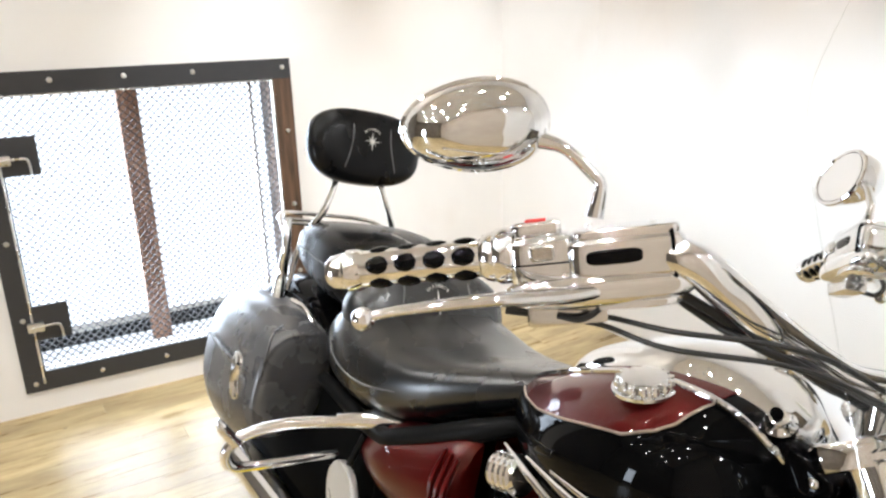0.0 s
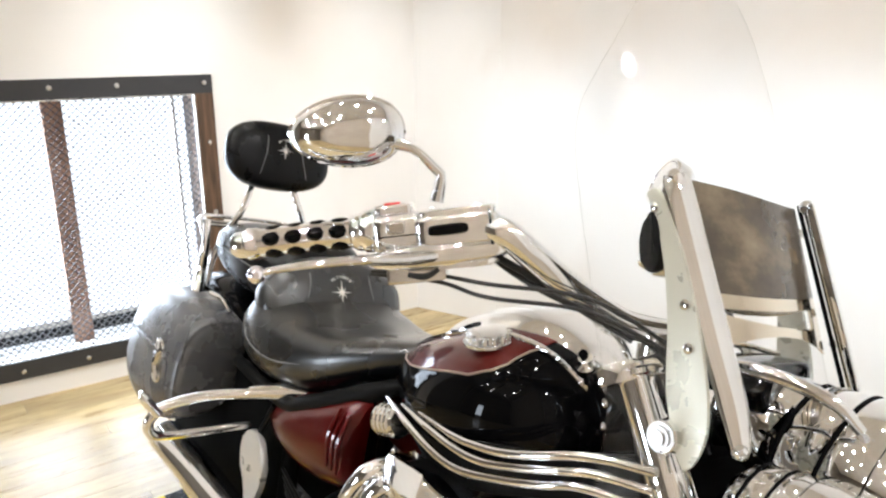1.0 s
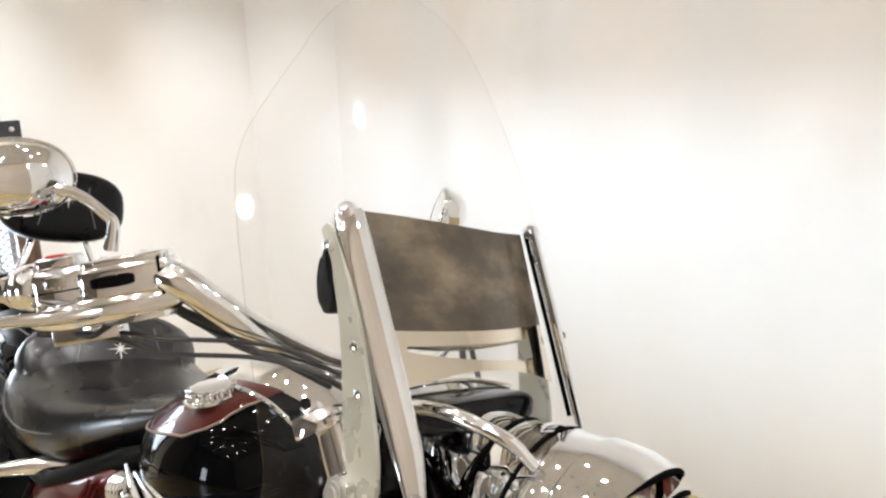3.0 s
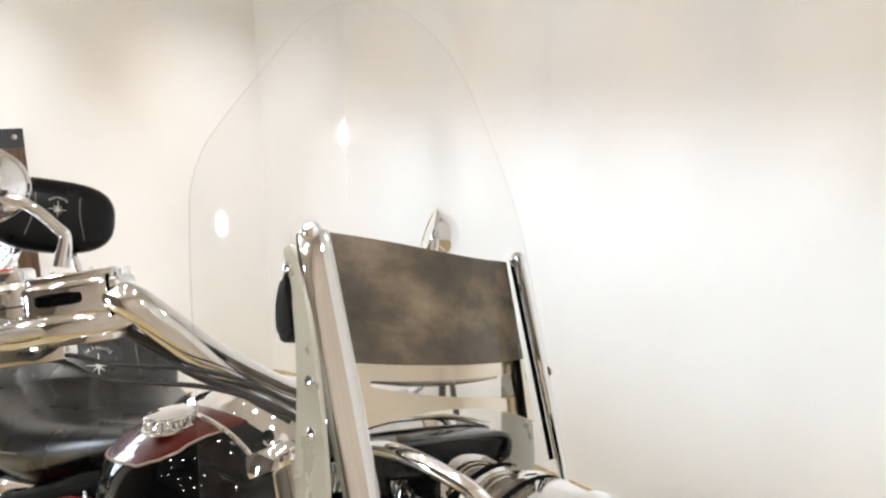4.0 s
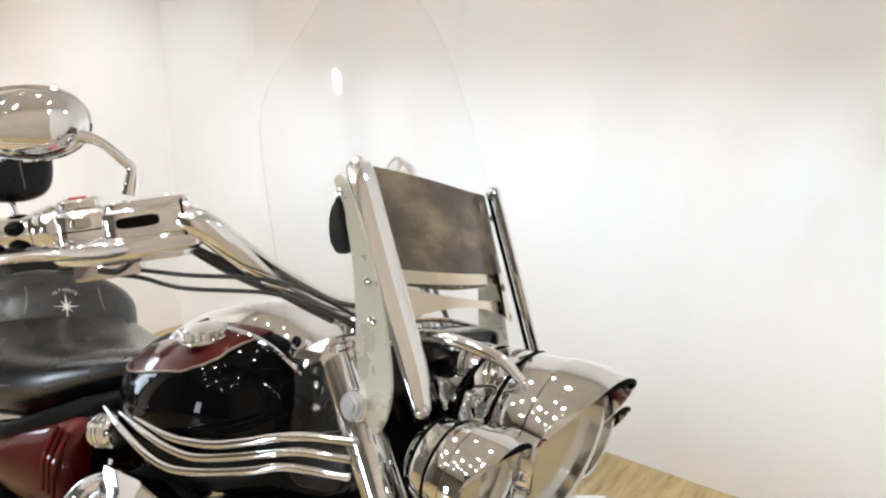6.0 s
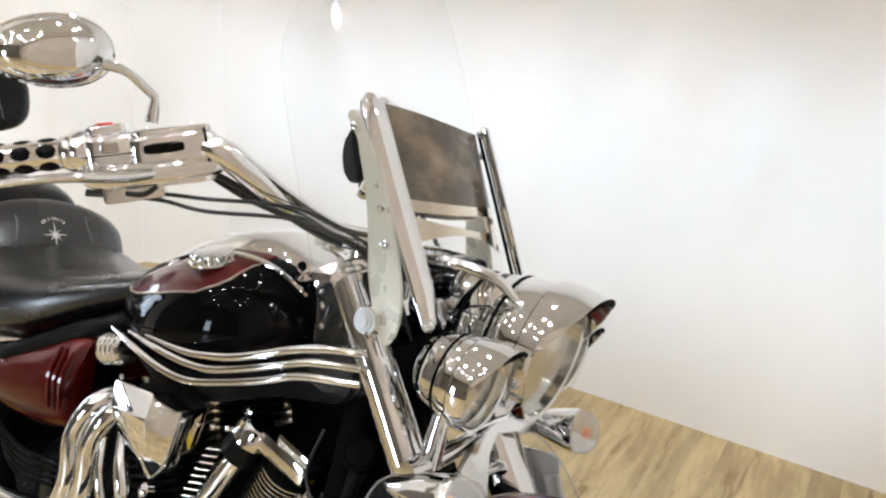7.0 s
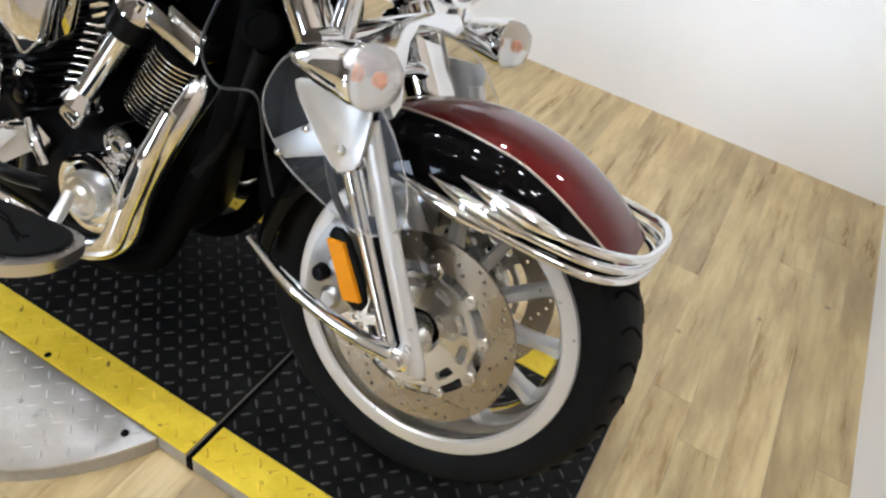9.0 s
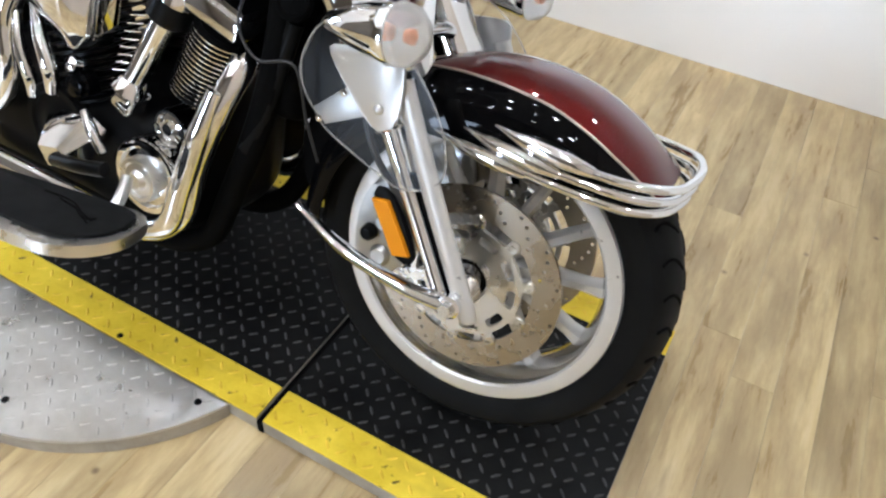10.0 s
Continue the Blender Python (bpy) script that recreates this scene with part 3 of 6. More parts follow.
def add_lugs(bm, x0, x1, y0, y1, z, inside=None, pitch=0.0262, long=0.023, wide=0.0062, high=0.0016):
    """Raised treads of tread plate, turned this way and that."""
    nx, ny = int((x1 - x0) / pitch), int((y1 - y0) / pitch)
    for i in range(nx):
        for j in range(ny):
            cx, cy = x0 + (i + 0.5) * (x1 - x0) / nx, y0 + (j + 0.5) * (y1 - y0) / ny
            if inside and not inside(cx, cy):
                continue
            a = radians(45 if (i + j) % 2 else -45)
            d, e = Vector((math.cos(a), math.sin(a), 0)), Vector((-math.sin(a), math.cos(a), 0))
            c = Vector((cx, cy, z))
            low = [bm.verts.new(c + d * sx * long / 2 + e * sy * wide / 2 * (0.55 if abs(sx) > 0.9 else 1)) for sx, sy in ((-1, 0), (-0.5, -1), (0.5, -1), (1, 0), (0.5, 1), (-0.5, 1))]
            top = [bm.verts.new(c + Vector((0, 0, high)) + d * sx * long * 0.34 + e * sy * wide * 0.18) for sx, sy in ((-1, 0), (-0.5, -1), (0.5, -1), (1, 0), (0.5, 1), (-0.5, 1))]
            for k in range(6):
                bm.faces.new((low[k], low[(k + 1) % 6], top[(k + 1) % 6], top[k]))
            bm.faces.new(top)
    return bm


platform = tagged(empty("display_platform", Matrix()), "black tread plate platform with yellow edge stripes, slotted across", "platform")
for x0, x1 in ((PX0, SLOT - 0.006), (SLOT + 0.006, PX1)):
    deck = part("deck", box(((x0 + x1) / 2, (P0 + P1) / 2, PT / 2), (x1 - x0, P1 - P0, PT - 0.002), 0.0015), EDGE, platform, "raw edged deck board", smooth=False)
    top = part("tread_plate", box(((x0 + x1) / 2, (P0 + P1) / 2, PT + 0.001), (x1 - x0 - 0.002, P1 - P0 - 2 * SW, 0.004), 0.001), PLATE_BLACK, platform, "black tread plate", smooth=False)
    part("raised_tread", add_lugs(bmesh.new(), x0, x1, P0 + SW, P1 - SW, PT + 0.003, wide=0.0045, long=0.020), LUG_BLACK, platform, smooth=False)["kind"] = "stuff"
    for y0, y1 in ((P0, P0 + SW), (P1 - SW, P1)):
        part("yellow_stripe", box(((x0 + x1) / 2, (y0 + y1) / 2, PT + 0.0012), (x1 - x0 - 0.002, y1 - y0, 0.0046), 0.001), PLATE_YELLOW, platform, "yellow painted tread plate edge", smooth=False)
        part("raised_yellow_tread", add_lugs(bmesh.new(), x0, x1, y0 + 0.002, y1 - 0.002, PT + 0.0032), CHIPPED, platform, smooth=False)["kind"] = "stuff"
# the slot is filled with a near-black bar in place of its shade
part("slot_shade_bar", box((SLOT, (P0 + P1) / 2, PT / 2 - 0.002), (0.012, P1 - P0 + 0.004, PT - 0.006), 0.001), DARK, platform, "near-black bar that paints shade in the gap between deck sections", smooth=False)

TC, TR = Vector((-0.70, -0.05, 0)), 0.41
turntable = tagged(empty("turntable", Matrix.Translation(TC)), "round aluminium tread plate turntable beside the platform", "turntable")
arc = [a for a in (radians(-180 + 2 * k) for k in range(91)) if TR * math.sin(a) + TC.y < P0 - 0.003]
pts = [(TR * math.cos(a), TR * math.sin(a)) for a in arc]
yy = P0 - 0.003 - TC.y
xx = math.sqrt(TR * TR - yy * yy)
pts = [(-xx, yy)] + pts + [(xx, yy)]
part("plate", slab(pts, 0.005, Matrix.Translation((0, 0, 0.0335)), 0.0012), PLATE_SILVER, turntable, "aluminium tread plate", smooth=False)
part("rim", slab([(p[0] * 0.996, p[1] * 0.996 - 0.001) for p in pts], 0.030, Matrix.Translation((0, 0, 0.0155))), EDGE, turntable, "raw edge band", smooth=False)
part("raised_tread", add_lugs(bmesh.new(), -TR, TR, -TR, yy, 0.036, lambda a, b: math.hypot(a, b) < TR - 0.016, 0.0265, 0.019, 0.0048), PLATE_SILVER, turntable, smooth=False)["kind"] = "stuff"
for bx, by in ((-0.585, -0.205), (-0.371, -0.24), (-0.64, -0.40), (-0.9, -0.34), (-1.0, -0.25)):
    part("screw", lathe([(0.007, 0), (0.006, 0.002), (0.003, 0.0024)], Matrix.Translation((bx + 0.70, by + 0.05, 0.036)), 10), DARK, turntable)

# ---- the motorcycle: built upright with x ahead, then leaned on its stand ----
bike = tagged(empty("motorcycle", pose(0, -0.03, 0.034, -14.26, 0, -0.25)), "black and burgundy touring cruiser with windshield, leaning on its side stand", "motorcycle")
WHEEL = Vector((0, 0, 0.318))


def wheel_at(name, centre, tyre_r, rim_r, half, spokes, phase, disc_sides):
    ax = Matrix.Translation(centre) @ pose(0, 0, 0, 90, 0, 0)
    wheel = empty(name, None, bike)
    prof = [(rim_r - 0.012, half - 0.01), (rim_r + 0.004, half + 0.004), (rim_r + 0.022, half + 0.0125), (rim_r + 0.042, half + 0.013), (tyre_r - 0.018, half + 0.005)]
    prof += [(tyre_r - 0.0075, half - 0.016), (tyre_r - 0.002, half - 0.034), (tyre_r, 0)]
    prof = prof + [(r, -h) for r, h in prof[-2::-1]]
    part("tyre", lathe(prof, ax, 88, True), RUBBER, wheel, "black rubber tyre with curved tread grooves")
    # near-black strips on the tread paint the shade of its grooves
    grooves = bmesh.new()
    for k in range(34):
        a0 = 2 * math.pi * k / 34
        for s in (1, -1):
            line = []
            for j in range(7):
                q = j / 6
                h = s * (half + 0.004) * (0.12 + 0.86 * q)
                rr = tyre_r - 0.0125 * max(0, (abs(h) - half + 0.042) / 0.042) ** 1.6 * 1.05
                a = a0 + 0.055 * math.sin(q * 2.6) + (0.05 if s < 0 else 0) + 0.05 * q
                line.append(ax @ Vector(((rr - 0.0015) * math.cos(a), (rr - 0.0015) * math.sin(a), h)))
            add_tube(grooves, line, 0.0026, 5, 2)
    part("groove_shade_strips", grooves, DARK, wheel, smooth=False)["kind"] = "stuff"
    rim = [(rim_r, half - 0.006), (rim_r + 0.002, half + 0.003), (rim_r - 0.004, half + 0.006), (rim_r - 0.018, half + 0.005), (rim_r - 0.024, half - 0.002), (rim_r - 0.030, half - 0.022), (rim_r - 0.036, half - 0.036)]
    rim = rim + [(r, -h) for r, h in rim[::-1]] + [(rim_r - 0.022, 0)]
    part("rim", lathe(rim, ax, 88, True), POLISHED, wheel, "polished cast aluminium rim")
    for s in (1, -1):
        lip = [(rim_r + 0.003, half + 0.004), (rim_r + 0.001, half + 0.0085), (rim_r - 0.006, half + 0.0095), (rim_r - 0.019, half + 0.0085), (rim_r - 0.0225, half + 0.005), (rim_r - 0.006, half + 0.0045)]
        part("rim_lip", lathe([(r, h * s) for r, h in lip], ax, 88, True), LIP, wheel, "flat silver rim lip")
    part("hub", lathe([(0.02, -0.075), (0.045, -0.07), (0.05, -0.045), (0.036, -0.02), (0.036, 0.02), (0.05, 0.045), (0.045, 0.07), (0.02, 0.075)], ax, 32), SATIN, wheel)
    for k in range(spokes):
        a = radians(phase) + 2 * math.pi * k / spokes
        turn = ax @ Matrix.Rotation(a, 4, "Z")
        bm = bmesh.new()
        rings = []
        for r, w, h in ((0.036, 0.013, 0.022), (0.09, 0.0095, 0.017), (rim_r - 0.055, 0.0085, 0.0145), (rim_r - 0.034, 0.012, 0.016)):
            rings.append([turn @ Vector((r, w * cx, h * cz)) for cx, cz in ((-1, -0.6), (-0.6, -1), (0.6, -1), (1, -0.6), (1, 0.6), (0.6, 1), (-0.6, 1), (-1, 0.6))])
        add_rings(bm, rings)
        part("spoke", bm, LIP, wheel, "bright cast spoke")
    for s in disc_sides:
        y0 = s * 0.083
        disc = part("brake_disc", disc_mesh(ax @ Matrix.Translation((0, 0, y0))), DISC, wheel, "drilled steel brake disc")
        part("disc_carrier", carrier_mesh(ax @ Matrix.Translation((0, 0, y0 + s * 0.003))), CARRIER, disc, "satin aluminium disc carrier")
        for k in range(10):
            a = 2 * math.pi * (k + 0.5) / 10
            part("rivet", lathe([(0.0098, 0), (0.0098, 0.004), (0.008, 0.0055), (0.0052, 0.0055), (0.0045, 0.002)], ax @ Matrix.Translation((0.0960 * math.cos(a), 0.0960 * math.sin(a), y0 + s * 0.002)) @ (Matrix() if s > 0 else pose(0, 0, 0, 180, 0, 0)), 12), CARRIER, disc)
        # dark disc laid over the bright hub to paint a shaded hole
        part("hub_hole_shade", lathe([(0.030, 0), (0.030, 0.004), (0.022, 0.005), (0.020, 0.001), (0.0, 0.001)], ax @ Matrix.Translation((0, 0, s * 0.074)) @ (Matrix() if s > 0 else pose(0, 0, 0, 180, 0, 0)), 24), DARK, disc, "dark disc that stands for the shaded hub hole")
    return wheel


def ring_face(m, outer, holes, thick):
    """A flat ring with holes through it, thick along z."""
    bm = bmesh.new()
    edges = []
    for loop in [outer, *holes]:
        vs = [bm.verts.new(m @ Vector((x, y, thick / 2))) for x, y in loop]
        edges += [bm.edges.new((vs[i], vs[(i + 1) % len(vs)])) for i in range(len(vs))]
    bmesh.ops.triangle_fill(bm, use_beauty=True, use_dissolve=False, edges=edges)
    made = bmesh.ops.extrude_face_region(bm, geom=list(bm.faces))
    away = (m.to_3x3() @ Vector((0, 0, -thick)))
    bmesh.ops.translate(bm, verts=[g for g in made["geom"] if isinstance(g, bmesh.types.BMVert)], vec=away)
    return bm


def circle2(cx, cy, r, n):
    return [(cx + r * math.cos(2 * math.pi * k / n), cy + r * math.sin(2 * math.pi * k / n)) for k in range(n)]


def disc_mesh(m):
    holes = [circle2(0, 0, 0.105, 48)]
    for k in range(60):
        a = 2 * math.pi * k / 60
        r = (0.117, 0.1265, 0.136, 0.1415)[k % 4]
        holes.append(circle2(r * math.cos(a), r * math.sin(a), 0.003, 7))
    return ring_face(m @ Matrix.Diagonal((0.955, 0.955, 1, 1)), circle2(0, 0, 0.148, 72), holes, 0.005)


def carrier_mesh(m):
    outer = []
    for k in range(96):
        a = 2 * math.pi * k / 96
        r = 0.0895 + 0.017 * max(0, math.cos(10 * a + math.pi)) ** 5
        outer.append((r * math.cos(a), r * math.sin(a)))
    holes = [circle2(0, 0, 0.036, 32)]
    for k in range(10):
        a = 2 * math.pi * k / 10
        holes.append([(r * math.cos(a + d), r * math.sin(a + d)) for r, d in ((0.068, -0.17), (0.071, -0.205), (0.078, -0.205), (0.081, -0.17), (0.0815, 0), (0.081, 0.17), (0.078, 0.205), (0.071, 0.205), (0.068, 0.17), (0.0675, 0))])
    return ring_face(m @ Matrix.Diagonal((0.955, 0.955, 1, 1)), outer, holes, 0.007)


front_wheel = wheel_at("front_wheel", WHEEL, 0.284, 0.214, 0.047, 12, 8, (1, -1))
rear_wheel = wheel_at("rear_wheel", Vector((-1.70, 0, 0.318)), 0.314, 0.20, 0.055, 12, 0, (1,))


# front mudguard: an arch swept round the wheel
def guard_point(a, phi, lift=0.0):
    """a: degrees round the wheel from straight ahead; phi: -90 to 90 degrees across."""
    t, p = radians(a), radians(phi)
    crown = 0.298 + lift
    low = 0.192 / max(0.3, math.sin(t)) if a < 118 else lerp_table([(118, 0.217), (135, 0.235), (165, 0.245), (190, 0.255)], a)[0]
    depth = max(0.02, crown - low)
    half = lerp_table([(40, 0.074), (48, 0.086), (60, 0.094), (130, 0.096), (190, 0.088)], a)[0] + lift
    s, c = math.sin(p), math.cos(p)
    r = crown - depth * (1 - abs(c) ** 0.7)
    y = -half * math.copysign(abs(s) ** 0.75, s)
    return WHEEL + Vector((r * math.cos(t), y, r * math.sin(t)))


def guard_patch(a0, a1, limits, lift, na=40, nphi=24, thick=0.004):
    bm = bmesh.new()
    rows = []
    for side_lift in (lift, lift - thick):
        grid = []
        for i in range(na + 1):
            a = a0 + (a1 - a0) * i / na
            lo, hi = limits(a)
            grid.append([bm.verts.new(guard_point(a, lo + (hi - lo) * j / nphi, side_lift)) for j in range(nphi + 1)])
        rows.append(grid)
    for g in rows:
        for i in range(na):
            for j in range(nphi):
                bm.faces.new((g[i][j], g[i][j + 1], g[i + 1][j + 1], g[i + 1][j]))
    o, n_ = rows
    for i in range(na):
        for j in (0, nphi):
            bm.faces.new((o[i][j], o[i + 1][j], n_[i + 1][j], n_[i][j]))
    for j in range(nphi):
        for i in (0, na):
            bm.faces.new((o[i][j], o[i][j + 1], n_[i][j + 1], n_[i][j]))
    return bm


guard = part("front_mudguard", guard_patch(44, 184, lambda a: (-90, 90), 0.0, 56, 30), BLACK, bike, "gloss black mudguard with burgundy crown panel")
RED_EDGE = lambda a: 44 * math.sqrt(max(0.0, 1 - max(0.0, (a - 80) / 42) ** 2)) if a > 80 else 44 + (80 - a) * 0.25
part("burgundy_panel", guard_patch(44.2, 121.5, lambda a: (-RED_EDGE(a), RED_EDGE(a)), 0.0012, 44, 16, 0.001), RED, guard, "burgundy metallic crown panel")
for s in (1, -1):
    part("pinstripe", tube([guard_point(a, s * RED_EDGE(a), 0.0016) for a in [44.5 + 3.85 * k for k in range(21)]], 0.0016, 6, 3), PINSTRIPE, guard, "thin silver pinstripe")
# three chrome rails along the skirts and round the nose of the mudguard
for k in range(3):
    z = 0.508 + 0.0165 * k
    tip = 0.232 + 0.003 * k
    right = [(-0.03 + 0.035 * k, -0.101, z + 0.006), (0.05, -0.104, z + 0.002), (0.13, -0.103, z), (0.185, -0.094, z), (tip - 0.014, -0.070, z + 0.003), (tip - 0.001, -0.032, z + 0.006), (tip + 0.002, 0, z + 0.007)]
    full = right + [(x, -y, zz) for x, y, zz in right[-2::-1]]
    part("chrome_rail", tube(full, [0.002] + [0.0058] * 11 + [0.002], 10, 6), CHROME, guard, "chrome mudguard rail")
    for s in (1, -1):
        blade = [(-0.085 + 0.04 * k, -0.1 * s, z + 0.014), (-0.04 + 0.04 * k, -0.104 * s, z + 0.008), (0.015 + 0.04 * k, -0.106 * s, z + 0.004), (0.05 + 0.04 * k, -0.105 * s, z + 0.001)]
        part("chrome_blade", tube(blade, [0.001, 0.0095, 0.0115, 0.007], 12, 5), CHROME, guard, "tapered chrome trim blade")

# fork
FORK_DIR = Vector((-0.379 - 0.025, 0, 0.872 - 0.30)).normalized()


def fork_at(d, y, off=0.0):
    """A point d metres up the fork from the axle, off metres ahead of its line."""
    return Vector((0.022, y, 0.302)) + FORK_DIR * d + Vector((FORK_DIR.z, 0, -FORK_DIR.x)) * off


for s in (-1, 1):
    y = 0.128 * s
    fork = part("fork_leg", rod((-0.004, 0.146 * s, 0.312), fork_at(0.30, y), 0.0115, 0.0165, 24, 0.004), CHROME, bike, "chrome fork leg")
    part("fork_tube", rod(fork_at(0.26, y), fork_at(0.70, y), 0.0275, 0.0275, 24, 0.004), CHROME, fork, "chrome upper fork cover")
    part("fork_cover", tube([(0.039, 0.148 * s, 0.297), (0.028, 0.150 * s, 0.322), (-0.045, 0.152 * s, 0.455), (-0.114, 0.154 * s, 0.588)], [0.0115, 0.0145, 0.0145, 0.0145], 14, 6, flat=0.55, flat_axis=(0, 1, 0)), LIP, fork, "bright fork cover blade")
    # solid dark sheet stands for the shade between cover and leg
    part("fork_gap_shade", slab([(0.015, 0.315), (0.0, 0.330), (-0.085, 0.470), (-0.07, 0.480), (0.028, 0.315)], 0.012, SIDE @ Matrix.Translation((0, 0, -0.140 * s)), 0.002), DARK, fork, "dark sheet that paints shade behind the fork cover")
    for d in (0.30, 0.335, 0.68):
        part("fork_ring", rod(fork_at(d, y), fork_at(d + 0.012, y), 0.031, None, 24, 0.003), CHROME, fork)
    # shield plate on the outer side of the leg
    face = SIDE @ Matrix.Translation((0, 0, -0.166 * s))
    out = rounded([(-0.213, 0.603), (-0.165, 0.612), (-0.119, 0.617), (-0.107, 0.604), (-0.105, 0.551), (-0.113, 0.530), (-0.131, 0.521), (-0.151, 0.532), (-0.180, 0.560)], 4)
    shield_pl = part("fork_shield", slab(out, 0.006, face, 0.002), LIP, fork, "bright fork shield plate")
    part("shield_bolt", lathe([(0.007, 0), (0.0065, 0.003), (0.003, 0.005)], Matrix.Translation((-0.133, 0.169 * s, 0.548)) @ pose(0, 0, 0, -90 * s, 0, 0), 14), SATIN, shield_pl)
    part("axle_clamp", rod((0.012, 0.10 * s, 0.318), (0.012, 0.17 * s, 0.318), 0.020, 0.017, 20, 0.004), CHROME, fork)
    part("axle_nut", rod((0.012, 0.165 * s, 0.318), (0.012, 0.178 * s, 0.318), 0.011, 0.010, 6), STEEL, fork)
    # lower stay from axle clamp to the tail of the mudguard
    part("mudguard_stay", tube([(0.012, 0.160 * s, 0.318), (-0.06, 0.162 * s, 0.317), (-0.16, 0.160 * s, 0.332), (-0.248, 0.150 * s, 0.362)], [0.015, 0.0135, 0.012, 0.006], 12, 6, flat=0.7), CHROME, fork, "chrome mudguard stay")
    # caliper behind the leg
    cal = part("brake_caliper", slab(rounded([(-0.155, 0.285), (-0.10, 0.30), (-0.075, 0.36), (-0.09, 0.43), (-0.135, 0.44), (-0.165, 0.38)], 5), 0.05, SIDE @ Matrix.Translation((0, 0, -0.095 * s)), 0.008), CAST, fork, "satin brake caliper")
    for cz in (0.32, 0.375):
        part("caliper_piston_cap", rod((-0.122, 0.118 * s, cz), (-0.122, 0.128 * s, cz), 0.017, 0.014, 18, 0.003), CAST, cal)
    part("banjo_bolt", rod((-0.142, 0.118 * s, 0.352), (-0.142, 0.136 * s, 0.352), 0.0125, 0.011, 18, 0.003), BLACK_METAL, cal, "black hose bolt")
    part("reflector_base", slab(rounded([(-0.133, 0.425), (-0.105, 0.43), (-0.058, 0.355), (-0.085, 0.345)], 3), 0.010, SIDE @ Matrix.Translation((0, 0, -0.143 * s)), 0.002), PLASTIC, fork)
    refl = part("reflector", slab([(-0.131, 0.421), (-0.107, 0.425), (-0.063, 0.358), (-0.087, 0.350)], 0.009, SIDE @ Matrix.Translation((0, 0, -0.151 * s)), 0.0015), AMBER, fork, "amber side reflector", smooth=False)
part("fork_brace", tube([fork_at(0.33, -0.12, 0.0), fork_at(0.36, -0.06, 0.015), fork_at(0.36, 0.06, 0.015), fork_at(0.33, 0.12, 0)], 0.012, 12), CHROME, bike)
part("brake_hose", tube([(-0.12, -0.12, 0.43), (-0.15, -0.135, 0.48), (-0.19, -0.13, 0.56), (-0.25, -0.12, 0.66)], 0.005, 8), CABLE, bike, "black brake hose")
# lower yoke cover between the legs: white-reflecting chrome plate
yoke_top = [(-0.125, -0.03), (-0.06, -0.003), (0.0, 0.005), (0.06, 0.004), (0.13, -0.002)]
yoke_low = [(0.13, -0.035), (0.10, -0.03), (0.05, -0.016), (0.0, -0.006), (-0.04, -0.026), (-0.075, -0.062), (-0.10, -0.10), (-0.128, -0.11)]
part("lower_yoke", slab(yoke_top + yoke_low, 0.010, Matrix.Translation((-0.165, 0, 0.682)) @ Matrix(((0, FORK_DIR.x, FORK_DIR.z, 0), (1, 0, 0, 0), (0, FORK_DIR.z, -FORK_DIR.x, 0), (0, 0, 0, 1))), 0.002), POLISHED, bike, "arched bright lower yoke cover")
part("fork_sleeve", rod(fork_at(0.20, 0.115), fork_at(0.45, 0.115), 0.037, 0.040, 32, 0.003), CHROME, bike, "wide chrome fork sleeve")
part("upper_yoke", slab(rounded([(-0.16, -0.03), (-0.14, 0.035), (0, 0.06), (0.14, 0.035), (0.16, -0.03), (0, -0.055)], 4), 0.026, Matrix.Translation(fork_at(0.69, 0, -0.01)) @ Matrix(((0, FORK_DIR.z, FORK_DIR.x, 0), (1, 0, 0, 0), (0, -FORK_DIR.x, FORK_DIR.z, 0), (0, 0, 0, 1))), 0.006), CHROME, bike, "chrome upper yoke")
part("steering_head", rod(fork_at(0.36, 0, -0.055), fork_at(0.70, 0, -0.05), 0.036, None, 24, 0.005), BLACK, bike)


# turn signals
def turn_signal(s):
    body = [(0.004, 0), (0.013, 0.012), (0.026, 0.05), (0.034, 0.085), (0.036, 0.098), (0.034, 0.104)]
    y = 0.204 * s
    m = along((-0.205, y * 0.98, 0.642), (-0.10, y, 0.655))
    sig = part("turn_signal", lathe(body, m, 28), CHROME, bike, "chrome bullet turn signal")
    part("lens", lathe([(0.0345, 0.099), (0.036, 0.108), (0.033, 0.122), (0.022, 0.134), (0.0, 0.138)], m, 28), FROST, sig, "clear signal lens")
    part("bulb", lathe([(0.0, 0.108), (0.0065, 0.111), (0.0075, 0.118), (0.0, 0.124)], m, 14), BULB, sig, "amber bulb")
    part("stalk", tube([(-0.17, y * 0.97, 0.648), (-0.18, 0.165 * s, 0.655), (-0.19, 0.13 * s, 0.66)], 0.013, 14), CHROME, sig)


turn_signal(-1)
turn_signal(1)


